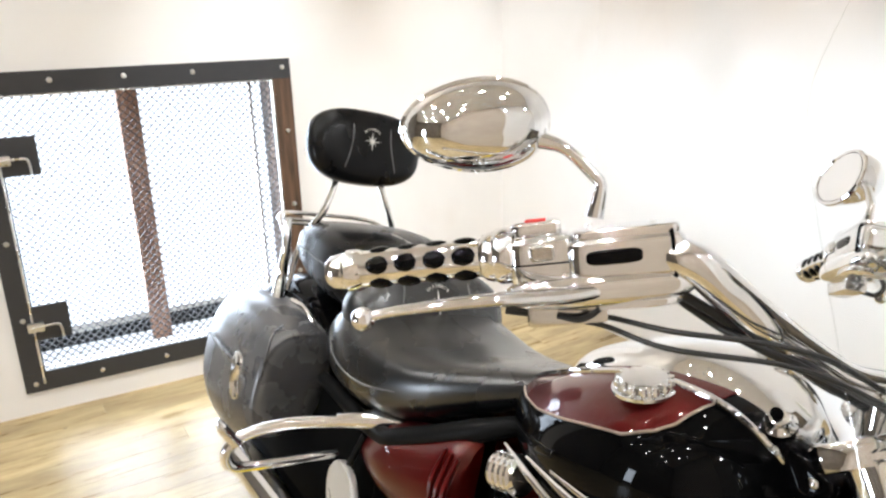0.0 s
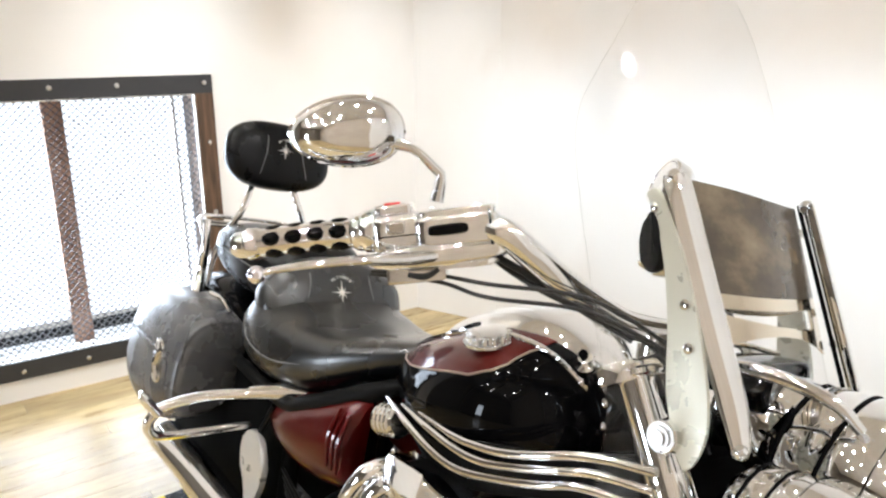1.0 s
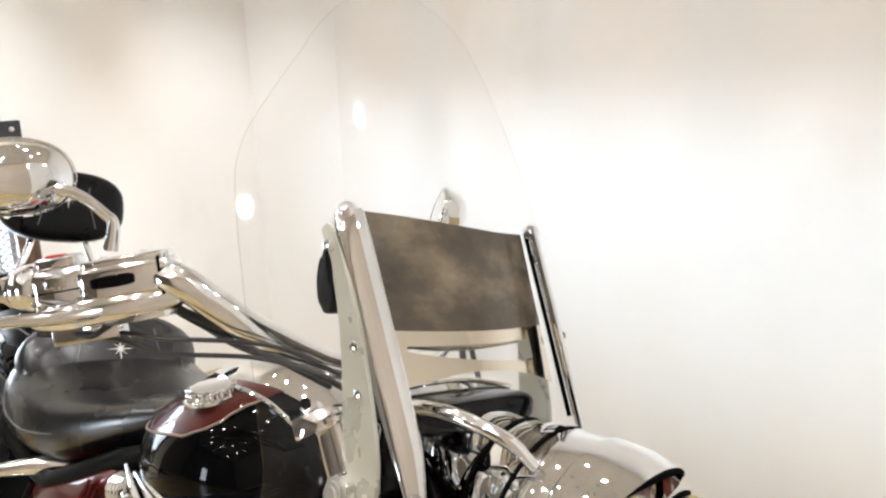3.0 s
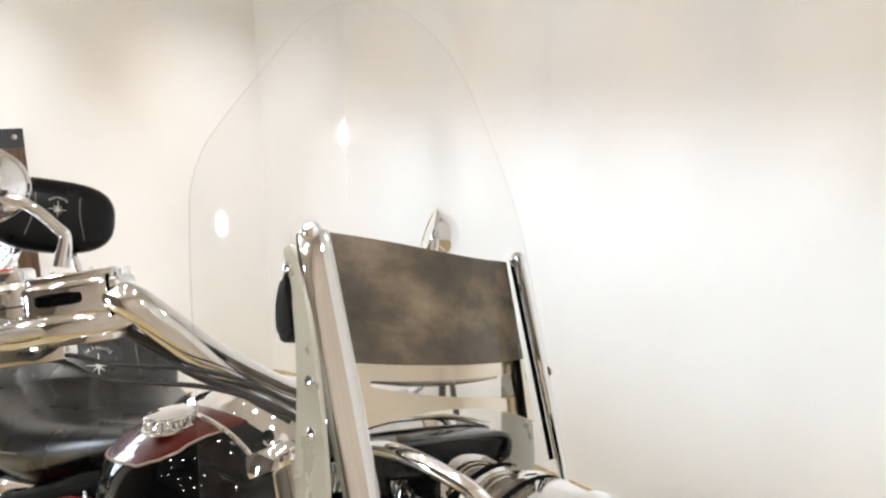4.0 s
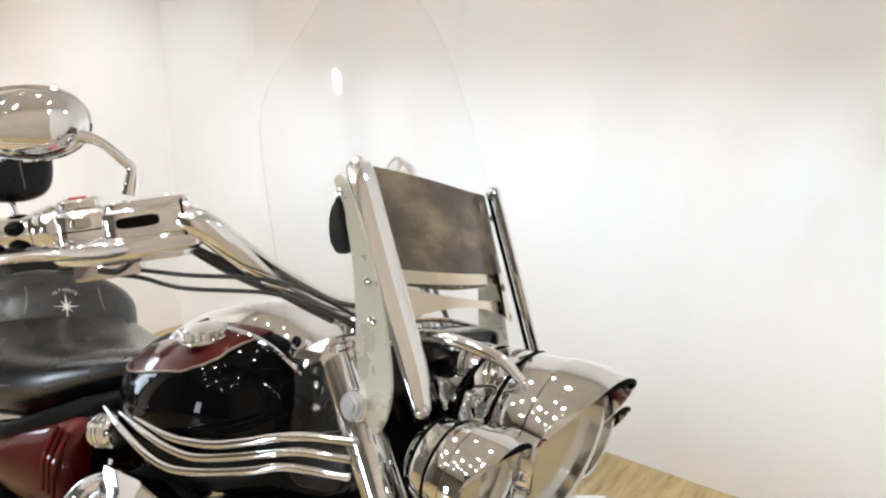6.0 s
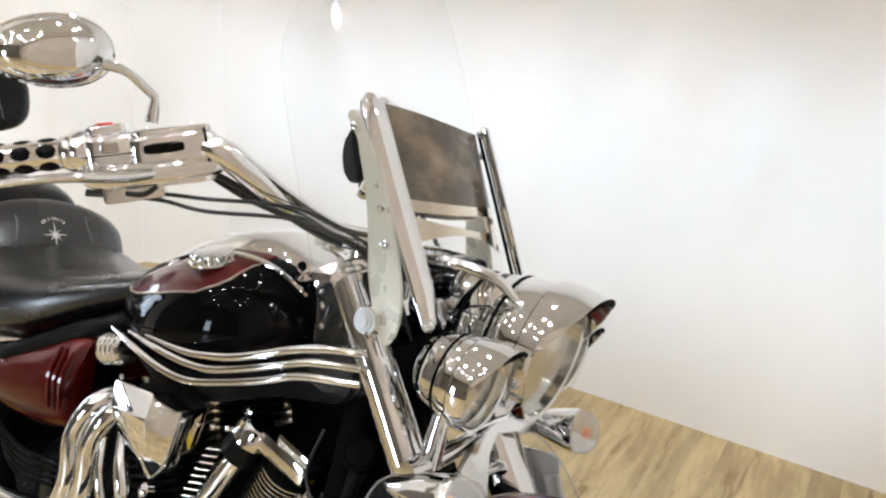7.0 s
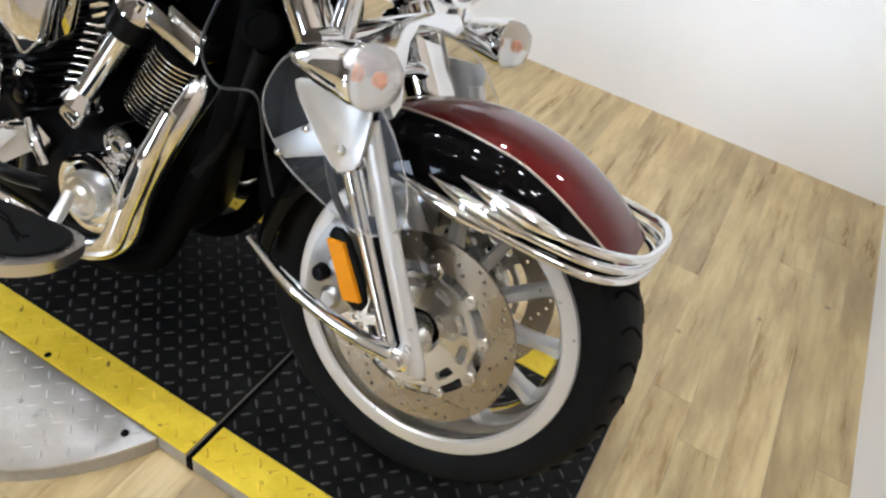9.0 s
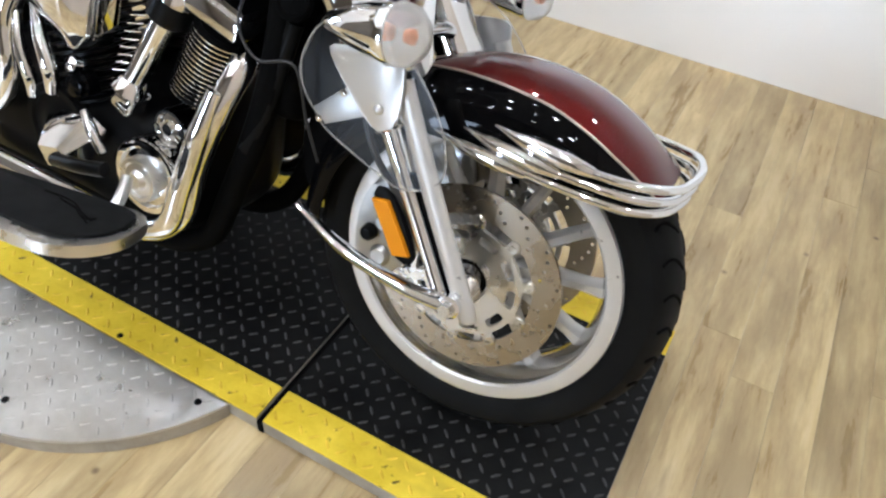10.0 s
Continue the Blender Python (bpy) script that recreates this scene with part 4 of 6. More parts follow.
# headlamps
def headlamp(name, c, r, length, tilt, visor, label):
    m = along(c, Vector(c) + Vector((math.cos(tilt), 0, -math.sin(tilt))))
    bucket = [(0.01, -length), (r * 0.42, -length * 0.97), (r * 0.70, -length * 0.80), (r * 0.80, -length * 0.66), (r * 0.835, -length * 0.62), (r * 0.90, -length * 0.42), (r * 0.925, -length * 0.32), (r * 0.955, -length * 0.29), (r * 0.98, -0.012), (r * 0.985, -0.004)]
    lamp = part(name, lathe(bucket, m, 48), CHROME, bike, label)
    part("trim_ring", lathe([(r * 0.97, -0.004), (r * 1.05, 0.0), (r * 1.06, 0.012), (r * 1.0, 0.024), (r * 0.93, 0.022), (r * 0.92, 0.0)], m, 48, True), CHROME, lamp, "chrome trim ring")
    part("reflector_bowl", lathe([(r * 0.92, 0.008), (r * 0.75, -0.02), (r * 0.4, -0.045), (r * 0.12, -0.052)], m, 40), SILVERED, lamp, "silvered reflector bowl")
    part("lens", lathe([(r * 0.95, 0.012), (r * 0.90, r * 0.26), (r * 0.72, r * 0.44), (r * 0.42, r * 0.54), (r * 0.15, r * 0.57), (0, r * 0.573)], m, 40), LENS, lamp, "clear curved lamp lens")
    for d, k in ((0.335, 0.935), (0.675, 0.815)):
        part("bucket_seam", lathe([(r * k * 0.98, -length * d - 0.0022), (r * k * 1.012, -length * d - 0.0016), (r * k * 1.012, -length * d + 0.0016), (r * k * 0.98, -length * d + 0.0022)], m, 44, True), DARK, lamp, "dark joint line")
    part("bulb", lathe([(0, -0.05), (0.008, -0.045), (0.009, -0.01), (0, -0.004)], m, 12), POLISHED, lamp)
    # visor: part of a cylinder that reaches ahead over the lens, longest on top
    bm = bmesh.new()
    grid = []
    up_a = math.atan2((m.to_3x3().transposed() @ Vector((0, 0, 1))).y, (m.to_3x3().transposed() @ Vector((0, 0, 1))).x)
    for i in range(29):
        q = -1 + 2 * i / 28
        a = up_a + q * radians(84)
        reach = visor * max(0.0, 1 - abs(q) ** 2.0)
        row = []
        for rr, f in ((1.062, 0.0), (1.075, 0.5), (1.02, 1.0), (1.005, 1.0), (1.055, 0.5), (1.04, 0.0)):
            row.append(bm.verts.new(m @ Vector((r * rr * math.cos(a), r * rr * math.sin(a), 0.002 + 0.02 * (f > 0) + reach * f))))
        grid.append(row)
    for ra, rb in zip(grid, grid[1:]):
        for j in range(6):
            bm.faces.new((ra[j], ra[(j + 1) % 6], rb[(j + 1) % 6], rb[j]))
    part("visor", bm, CHROME, lamp, "peaked chrome lamp visor")
    tip = []
    for i in range(11):
        q = -0.42 + 0.84 * i / 10
        a = up_a + q * radians(84)
        tip.append(m @ Vector((r * 1.012 * math.cos(a), r * 1.012 * math.sin(a), 0.0225 + visor * (1 - q * q))))
    part("visor_edge", tube(tip, [0.001, 0.003, 0.0036, 0.003, 0.001], 8, 2), DARK, lamp, "black visor edging")
    return lamp


headlamp("headlamp", (-0.118, 0, 0.815), 0.096, 0.15, radians(6), 0.046, "chrome headlamp with a peaked visor")
for s in (-1, 1):
    headlamp("passing_lamp", (-0.142, 0.150 * s, 0.785), 0.057, 0.075, radians(6), 0.028, "small chrome passing lamp with visor")
    part("lamp_stem", rod((-0.172, 0.150 * s, 0.735), (-0.178, 0.150 * s, 0.66), 0.012, 0.016, 16, 0.003), CHROME, bike)
part("lamp_bar", tube([(-0.18, -0.20, 0.665), (-0.178, -0.15, 0.665), (-0.175, 0, 0.672), (-0.178, 0.15, 0.665), (-0.18, 0.2, 0.665)], 0.013, 14), CHROME, bike, "chrome lamp bar")
part("lamp_nacelle", lathe([(0.015, 0), (0.04, 0.01), (0.058, 0.05), (0.068, 0.09), (0.066, 0.13)], along((-0.33, 0, 0.842), (-0.2, 0, 0.832)), 36), CHROME, bike, "chrome headlamp nacelle")
cowl = part("lamp_cowl", block((0.085, 0.215, 0.040), Matrix.Translation((-0.302, 0, 0.886)) @ pose(0, 0, 0, 0, -8, 0), 0.5), BLACK, bike, "gloss black cowl behind the headlamp")
part("cowl_trim", tube([(-0.322, -0.112, 0.899), (-0.343, -0.06, 0.906), (-0.346, 0.0, 0.908), (-0.343, 0.06, 0.906), (-0.322, 0.112, 0.899)], 0.004, 8), CHROME, cowl, "thin chrome trim")
brace = part("lamp_brace", tube([(-0.312, -0.108, 0.893), (-0.265, -0.106, 0.910), (-0.215, -0.102, 0.914), (-0.165, -0.088, 0.905), (-0.14, -0.072, 0.884)], [0.007, 0.0082, 0.0082, 0.008, 0.006], 14), CHROME, bike, "curved chrome headlamp brace")
part("brace_bolt", lathe([(0.008, 0), (0.008, 0.005), (0.005, 0.007), (0, 0.007)], Matrix.Translation((-0.300, -0.118, 0.897)) @ pose(0, 0, 0, 90, 0, 0), 14), STEEL, brace)


# ---- tank ----
TANK = smooth_table([(-0.945, 0.018, 0.692, 0.652), (-0.875, 0.092, 0.738, 0.636), (-0.80, 0.147, 0.779, 0.622), (-0.73, 0.182, 0.813, 0.614), (-0.65, 0.202, 0.846, 0.618), (-0.58, 0.205, 0.858, 0.640), (-0.52, 0.188, 0.850, 0.664), (-0.47, 0.150, 0.815, 0.685), (-0.435, 0.085, 0.77, 0.705)], 44)


def tank_point(u, phi, lift=0.0):
    """u: 0 at the tail to 1 at the nose; phi: degrees from the top, positive on the right side."""
    k = u * 44
    i = min(int(k), 43)
    x, w, top, bot = (a + (b - a) * (k - i) for a, b in zip(TANK[i], TANK[i + 1]))
    p = radians(phi)
    s, c = math.sin(p), math.cos(p)
    mid = bot + (top - bot) * 0.45
    z = mid + (top - mid + lift) * abs(c) ** 0.9 if c > 0 else mid - (mid - bot) * abs(c) ** 0.75
    return Vector((x, -(w + lift) * math.copysign(abs(s) ** 0.8, s), z))


tank = part("fuel_tank", add_rings(bmesh.new(), [[tank_point(i / 48, 360 * j / 48) for j in range(48)] for i in range(49)]), BLACK, bike, "gloss black teardrop fuel tank with burgundy panels")
PANEL_EDGE = [(-0.944, 20), (-0.92, 46), (-0.88, 58), (-0.83, 66), (-0.76, 70), (-0.68, 70.5), (-0.59, 69), (-0.56, 61.5), (-0.547, 54), (-0.541, 40), (-0.537, 20), (-0.535, 5)]


def panel_edge(u):
    return lerp_table(PANEL_EDGE, tank_point(u, 0).x)[0]


LENGTHS = [0.004 + 0.713 * i / 110 for i in range(111)]
bm = bmesh.new()
grid = [[bm.verts.new(tank_point(u, panel_edge(u) * (-1 + j / 14), 0.0013)) for j in range(29)] for u in LENGTHS]
for ra, rb in zip(grid, grid[1:]):
    for j in range(28):
        bm.faces.new((ra[j], ra[j + 1], rb[j + 1], rb[j]))
part("burgundy_panel", bm, RED, tank, "burgundy metallic tank panel")
for s in (1, -1):
    part("pinstripe", tube([tank_point(u, s * panel_edge(u), 0.0016) for u in LENGTHS[::2]], 0.0017, 6, 2), PINSTRIPE, tank, "thin silver pinstripe")
# filler cap
cap_m = Matrix.Translation((-0.612, -0.148, 0.824)) @ pose(0, 0, 0, 16, -6, 0) @ Matrix.Diagonal((1.1, 1.1, 0.9, 1))
cap = part("filler_cap", lathe([(0.030, 0), (0.034, 0.002), (0.034, 0.006), (0.028, 0.008), (0.027, 0.016), (0.024, 0.020), (0.010, 0.022), (0, 0.022)], cap_m, 36), CHROME, tank, "chrome screw filler cap")
for k in range(14):
    a = 2 * math.pi * k / 14
    part("cap_lobe", lathe([(0.0045, 0.006), (0.0052, 0.012), (0.004, 0.018), (0, 0.0195)], cap_m @ Matrix.Translation((0.0265 * math.cos(a), 0.0265 * math.sin(a), 0)), 10), CHROME, cap)
# chrome instrument pod on the tank
pod_rows = smooth_table([(-0.86, 0.020, 0.765, 0.0), (-0.80, 0.080, 0.808, 0.0), (-0.73, 0.104, 0.845, 0.0), (-0.65, 0.118, 0.874, 0.0), (-0.58, 0.120, 0.882, 0.0), (-0.52, 0.110, 0.866, 0.0), (-0.47, 0.086, 0.832, 0.0), (-0.43, 0.055, 0.80, 0.0), (-0.40, 0.02, 0.78, 0.0)], 32)
bm = bmesh.new()
add_rings(bm, [[(x, 0.008 + w * math.cos(a), z - 0.075 + 0.075 * max(0.0, math.sin(a)) ** 0.62 - (0.05 if math.sin(a) < -0.01 else 0)) for a in (2 * math.pi * j / 32 for j in range(32))] for x, w, z, _ in pod_rows])
pod = part("instrument_pod", bm, CHROME, bike, "chrome instrument pod on the tank")
for s in (1, -1):
    part("pod_seam", tube([tank_point(0.03 + 0.96 * i / 40, 33 * s, 0.003) for i in range(41)], 0.0042, 8, 2), CHROME, pod, "raised chrome edge")
# three chrome side trims, each side, between the line of the top one and the line of the lowest
RAIL_TOP = [(-0.681, 0.195, 0.692), (-0.583, 0.207, 0.698), (-0.527, 0.211, 0.708), (-0.480, 0.210, 0.720), (-0.435, 0.203, 0.737), (-0.390, 0.192, 0.756), (-0.350, 0.178, 0.767), (-0.300, 0.160, 0.773)]
RAIL_LOW = [(-0.800, 0.168, 0.668), (-0.720, 0.190, 0.665), (-0.627, 0.207, 0.659), (-0.560, 0.212, 0.661), (-0.490, 0.208, 0.680), (-0.420, 0.200, 0.705), (-0.375, 0.189, 0.723), (-0.295, 0.165, 0.733)]
for s in (1, -1):
    for k in range(3):
        line = [Vector(p).lerp(Vector(q), k / 2) for p, q in zip(RAIL_TOP, RAIL_LOW)]
        part("tank_trim", tube([(x, -y * s, z) for x, y, z in line], [0.002, 0.0058, 0.0062, 0.0062, 0.0062, 0.006, 0.0058, 0.0052], 10, 6), CHROME, tank, "long chrome tank trim rail")
    # dark side panel that carries the rails
    side = rounded([(-0.80, 0.665), (-0.68, 0.648), (-0.55, 0.685), (-0.40, 0.745), (-0.335, 0.765), (-0.335, 0.69), (-0.45, 0.66), (-0.6, 0.60), (-0.72, 0.598)], 4)
    part("side_panel", slab(side, 0.03, SIDE @ Matrix.Translation((0, 0, 0.124 * s)), 0.008), BLACK_METAL, bike, "black panel below the tank")

# ---- seats ----


def cushion(rows, n, seg, square=0.75, lean=0.0):
    """Rows of x, half width, top, bottom, dish; rounded sections along x."""
    rings = []
    for x, w, top, bot, dish in smooth_table(rows, n):
        ring = []
        for j in range(seg):
            a = 2 * math.pi * j / seg
            s, c = math.sin(a), math.cos(a)
            y = -w * math.copysign(abs(s) ** square, s)
            mid = bot + (top - bot) * 0.5
            z = mid + math.copysign(abs(c) ** square, c) * (top - bot) / 2
            if c > 0:
                z -= dish * (1 - (abs(y) / w) ** 2) if w else 0
            ring.append((x, y, z))
        rings.append(ring)
    return add_rings(bmesh.new(), rings)


seat = part("rider_seat", cushion([(-0.835, 0.03, 0.738, 0.71, 0.0), (-0.88, 0.075, 0.735, 0.675, 0.0), (-0.96, 0.125, 0.722, 0.625, 0.004), (-1.05, 0.168, 0.708, 0.572, 0.010), (-1.14, 0.193, 0.706, 0.535, 0.014), (-1.23, 0.200, 0.720, 0.520, 0.014), (-1.31, 0.192, 0.735, 0.520, 0.0), (-1.38, 0.165, 0.70, 0.53, 0.0)], 40, 40), LEATHER, bike, "black leather saddle with a raised back bolster")


def pad(width, height, thick, m, puff=0.35, top_round=2.6, low_round=2.6):
    """A stuffed pad: a rounded outline in x (across), y (up), puffed along z."""
    rings, seg, n = [], 44, 7

    def outline(k):
        out = []
        for j in range(seg):
            a = 2 * math.pi * j / seg
            s, c = math.sin(a), math.cos(a)
            e = top_round if s > 0 else low_round
            out.append((width / 2 * k * math.copysign(abs(c) ** (2 / e), c), height / 2 * k * math.copysign(abs(s) ** (2 / e), s)))
        return out
    for k, z in ((0.12, 1.0), (0.5, 0.97), (0.78, 0.88), (0.93, 0.68), (0.99, 0.4), (1.0, 0.0), (0.99, -0.4), (0.93, -0.7), (0.7, -0.9), (0.15, -0.95)):
        rings.append([m @ Vector((x, y, thick / 2 * z)) for x, y in outline(k)])
    return add_rings(bmesh.new(), rings)


def star_emblem(m, r, parent, word=True):
    """Eight-pointed compass star with the word over it, lying in the x, y plane of m."""
    out = []
    for k in range(16):
        a = math.pi / 2 + 2 * math.pi * k / 16
        rr = r * (1.0 if k % 4 == 0 else 0.62 if k % 4 == 2 else 0.17)
        out.append((rr * math.cos(a), rr * math.sin(a)))
    part("star_emblem", slab(out, 0.0016, m), THREAD, parent, "embroidered silver compass star", smooth=False)
    if word:
        lettering("ULTIMATE", m, r, parent)


def lettering(text, m, r, parent, arc=True, size=None, mat=None):
    size = size or r * 0.34
    n = len(text)
    for i, ch in enumerate(text):
        cu = bpy.data.curves.new("letter", "FONT")
        cu.body, cu.size, cu.align_x, cu.extrude = ch, size, "CENTER", 0.0006
        tmp = new("letter", cu)
        me = bpy.data.meshes.new_from_object(tmp.evaluated_get(bpy.context.evaluated_depsgraph_get()))
        bpy.data.objects.remove(tmp)
        me.materials.append(mat or THREAD)
        ob = new("letter", me)
        q = i - (n - 1) / 2
        if arc:
            a = -q * radians(11.5)
            ob.matrix_basis = m @ pose(0, 0, 0, 0, 0, 0) @ Matrix.Translation((1.18 * r * math.sin(-a) * 1.0, 1.18 * r * math.cos(a) - 0.0 * r, 0.0006)) @ Matrix.Rotation(a, 4, "Z")
        else:
            ob.matrix_basis = m @ Matrix.Translation((q * size * 0.78, 0, 0.0006))
        ob.parent = parent


def facing(c, tilt, yaw=0):
    """x across to the bike's left, y up, z ahead and tilted back by tilt degrees."""
    return Matrix.Translation(c) @ pose(0, 0, 0, 90 , 0, 90 + yaw) @ pose(0, 0, 0, -tilt, 0, 0)


bol_m = facing((-1.292, 0, 0.705), 28)
part("bolster", pad(0.365, 0.185, 0.095, bol_m, low_round=3.2, top_round=2.0), LEATHER, seat, "raised leather back bolster")
star_emblem(Matrix.Translation(bol_m.to_3x3() @ Vector((0, 0, 0.0475))) @ bol_m @ Matrix.Translation((0, 0.002, 0)), 0.028, seat)
for s in (-1, 1):
    part("seam", tube([bol_m @ Vector((0.085 * s, 0.082, 0.020)), bol_m @ Vector((0.078 * s, 0.04, 0.0445)), bol_m @ Vector((0.083 * s, 0.0, 0.0455)), bol_m @ Vector((0.10 * s, -0.05, 0.042))], 0.0016, 6), STITCH, seat, "stitched seam")
part("seam", tube([bol_m @ Vector((x, -0.03 - 0.03 * abs(x) * 4, 0.047 - 0.22 * abs(x) ** 1.7)) for x in (-0.17, -0.12, -0.06, 0, 0.06, 0.12, 0.17)], 0.002, 6), STITCH, seat, "stitched seam")
for s in (-1, 1):
    part("side_seam", tube([(-0.98, 0.128 * s, 0.66), (-1.08, 0.176 * s, 0.625), (-1.18, 0.199 * s, 0.605), (-1.28, 0.199 * s, 0.615), (-1.345, 0.18 * s, 0.65)], 0.0018, 6), STITCH, seat, "stitched seam")
pillion = part("pillion_seat", cushion([(-1.345, 0.10, 0.775, 0.66, 0.0), (-1.39, 0.135, 0.808, 0.65, 0.0), (-1.47, 0.152, 0.822, 0.655, 0.0), (-1.58, 0.150, 0.818, 0.67, 0.0), (-1.68, 0.130, 0.80, 0.69, 0.0), (-1.72, 0.09, 0.77, 0.70, 0.0)], 26, 36, 0.62), REST_LEATHER, bike, "black leather pillion pad")
lettering("ULTIMATE", Matrix.Translation((-1.405, 0, 0.8185)) @ pose(0, 0, 0, 0, 18, 90), 0.02, pillion, arc=False, size=0.014)
part("pillion_seam", tube([(-1.36, -0.1, 0.71), (-1.40, -0.141, 0.735), (-1.5, -0.154, 0.745), (-1.62, -0.146, 0.748)], 0.0018, 6), STITCH, pillion)
rest_m = facing((-1.675, 0, 0.985), 14)
rest = part("backrest", pad(0.292, 0.178, 0.078, rest_m, top_round=3.0, low_round=2.6), REST_LEATHER, bike, "black leather passenger backrest")
star_emblem(Matrix.Translation(rest_m.to_3x3() @ Vector((0, 0, 0.0395))) @ rest_m @ Matrix.Translation((0, 0.012, 0)), 0.022, rest)
for s in (-1, 1):
    part("seam", tube([rest_m @ Vector((0.058 * s, 0.082, 0.016)), rest_m @ Vector((0.050 * s, 0.045, 0.0365)), rest_m @ Vector((0.052 * s, 0.0, 0.038)), rest_m @ Vector((0.066 * s, -0.055, 0.034)), rest_m @ Vector((0.07 * s, -0.08, 0.018))], 0.0015, 6), STITCH, rest, "stitched seam")
    part("backrest_post", tube([(-1.69, 0.058 * s, 0.95), (-1.675, 0.062 * s, 0.90), (-1.655, 0.085 * s, 0.84), (-1.66, 0.108 * s, 0.79), (-1.68, 0.128 * s, 0.72), (-1.67, 0.145 * s, 0.63)], 0.0085, 12), CHROME, rest, "bent chrome post")
rack = part("luggage_rack", tube([(-1.69, -0.135, 0.70), (-1.735, -0.15, 0.765), (-1.80, -0.135, 0.785), (-1.85, -0.08, 0.785), (-1.85, 0.08, 0.785), (-1.80, 0.135, 0.785), (-1.735, 0.15, 0.765), (-1.69, 0.135, 0.70)], 0.006, 12), CHROME, bike, "chrome luggage rack")
for x in (-1.755, -1.81):
    part("rack_bar", rod((x, -0.138, 0.775), (x, 0.138, 0.775), 0.0045, None, 10), CHROME, rack)
part("grab_post", tube([(-1.675, -0.165, 0.80), (-1.655, -0.168, 0.74), (-1.665, -0.165, 0.66), (-1.63, -0.18, 0.60)], [0.008, 0.010, 0.013, 0.018], 12), CHROME, rack, "chrome side support")


# ---- saddlebags ----
def saddlebag(s):
    rows = smooth_table([(-1.434, 0.058, 0.575, 0.425, 0.0), (-1.438, 0.070, 0.592, 0.40, 0.0), (-1.450, 0.082, 0.607, 0.372, 0.0), (-1.54, 0.090, 0.624, 0.325, 0.0), (-1.64, 0.092, 0.622, 0.315, 0.0), (-1.74, 0.085, 0.608, 0.325, 0.0), (-1.83, 0.062, 0.575, 0.36, 0.0), (-1.85, 0.025, 0.53, 0.43, 0.0)], 32)
    rings = []
    Y0 = 0.200
    for x, w, top, bot, _ in rows:
        ring = []
        for j in range(40):
            a = 2 * math.pi * j / 40
            sn, c = math.sin(a), math.cos(a)
            lean_in = 0.018 * c
            ring.append((x, s * (Y0 - lean_in + w * math.copysign(abs(sn) ** 0.66, sn)), (top + bot) / 2 + (top - bot) / 2 * math.copysign(abs(c) ** 0.78, c)))
        rings.append(ring)
    bag = part("saddlebag", add_rings(bmesh.new(), rings), BAG_LEATHER, bike, "black leather saddlebag with stitched lid")
    y = lambda f: s * (Y0 + f)
    part("lid_seam", tube([(-1.437, y(-0.05), 0.508), (-1.441, y(0.0), 0.502), (-1.452, y(0.057), 0.503), (-1.49, y(0.084), 0.503), (-1.60, y(0.093), 0.503), (-1.74, y(0.087), 0.50)], 0.0050, 8), BAG_LEATHER, bag, "folded lid edge")
    part("lid_seam", tube([(-1.438, y(-0.05), 0.494), (-1.443, y(0.0), 0.488), (-1.454, y(0.058), 0.489), (-1.49, y(0.085), 0.488), (-1.60, y(0.094), 0.487)], 0.0018, 6), STITCH, bag, "stitched seam")
    part("corner_piping", tube([(-1.462, y(0.030), 0.612), (-1.446, y(0.055), 0.597), (-1.436, y(0.066), 0.565), (-1.436, y(0.072), 0.508)], 0.0026, 8), BAG_LEATHER, bag, "piped lid corner")
    for f in (-0.02, -0.011):
        part("front_seam", tube([(-1.452, y(f - 0.010), 0.592), (-1.4385, y(f - 0.003), 0.55), (-1.437, y(f), 0.508)], 0.0016, 6), STITCH, bag, "stitched seam")
        part("front_seam", tube([(-1.439, y(f), 0.482), (-1.446, y(f + 0.003), 0.435), (-1.46, y(f + 0.005), 0.395)], 0.0014, 6), STITCH, bag, "stitched seam")
    buckle = part("buckle", slab(rounded([(-0.026, -0.04), (0.019, -0.048), (0.026, 0.0), (0.018, 0.044), (-0.022, 0.044)], 4), 0.010, Matrix.Translation((-1.525, y(0.089), 0.48)) @ pose(0, 0, 0, 90, 0, 0), 0.003), CHROME, bag, "chrome saddlebag latch")
    part("buckle_tongue", tube([(-1.50, y(0.097), 0.515), (-1.515, y(0.10), 0.48), (-1.505, y(0.097), 0.44)], [0.006, 0.008, 0.005], 8), CHROME, buckle)
    part("lid_hinge", tube([(-1.47, y(-0.04), 0.615), (-1.50, y(-0.03), 0.638), (-1.56, y(-0.025), 0.638)], 0.006, 10), CHROME, bag)
    # chrome guard rail round the front of the bag
    rail = part("bag_guard", tube([(-1.13, 0.150 * s, 0.545), (-1.17, 0.215 * s, 0.532), (-1.215, 0.29 * s, 0.515), (-1.235, 0.36 * s, 0.492), (-1.24, 0.392 * s, 0.462), (-1.245, 0.385 * s, 0.43), (-1.25, 0.35 * s, 0.42), (-1.245, 0.26 * s, 0.425), (-1.235, 0.18 * s, 0.435)], [0.0105] * 6 + [0.009] * 3, 14, 6), CHROME, bike, "chrome saddlebag guard rail")
    part("guard_mount", tube([(-1.11, 0.125 * s, 0.548), (-1.14, 0.165 * s, 0.545), (-1.175, 0.225 * s, 0.533)], [0.012, 0.019, 0.012], 14), CHROME, rail)
    part("guard_spur", tube([(-1.232, 0.38 * s, 0.475), (-1.236, 0.408 * s, 0.505), (-1.24, 0.418 * s, 0.52)], [0.011, 0.010, 0.004], 10), CHROME, rail)


saddlebag(-1)
saddlebag(1)

# ---- handlebar, both sides ----


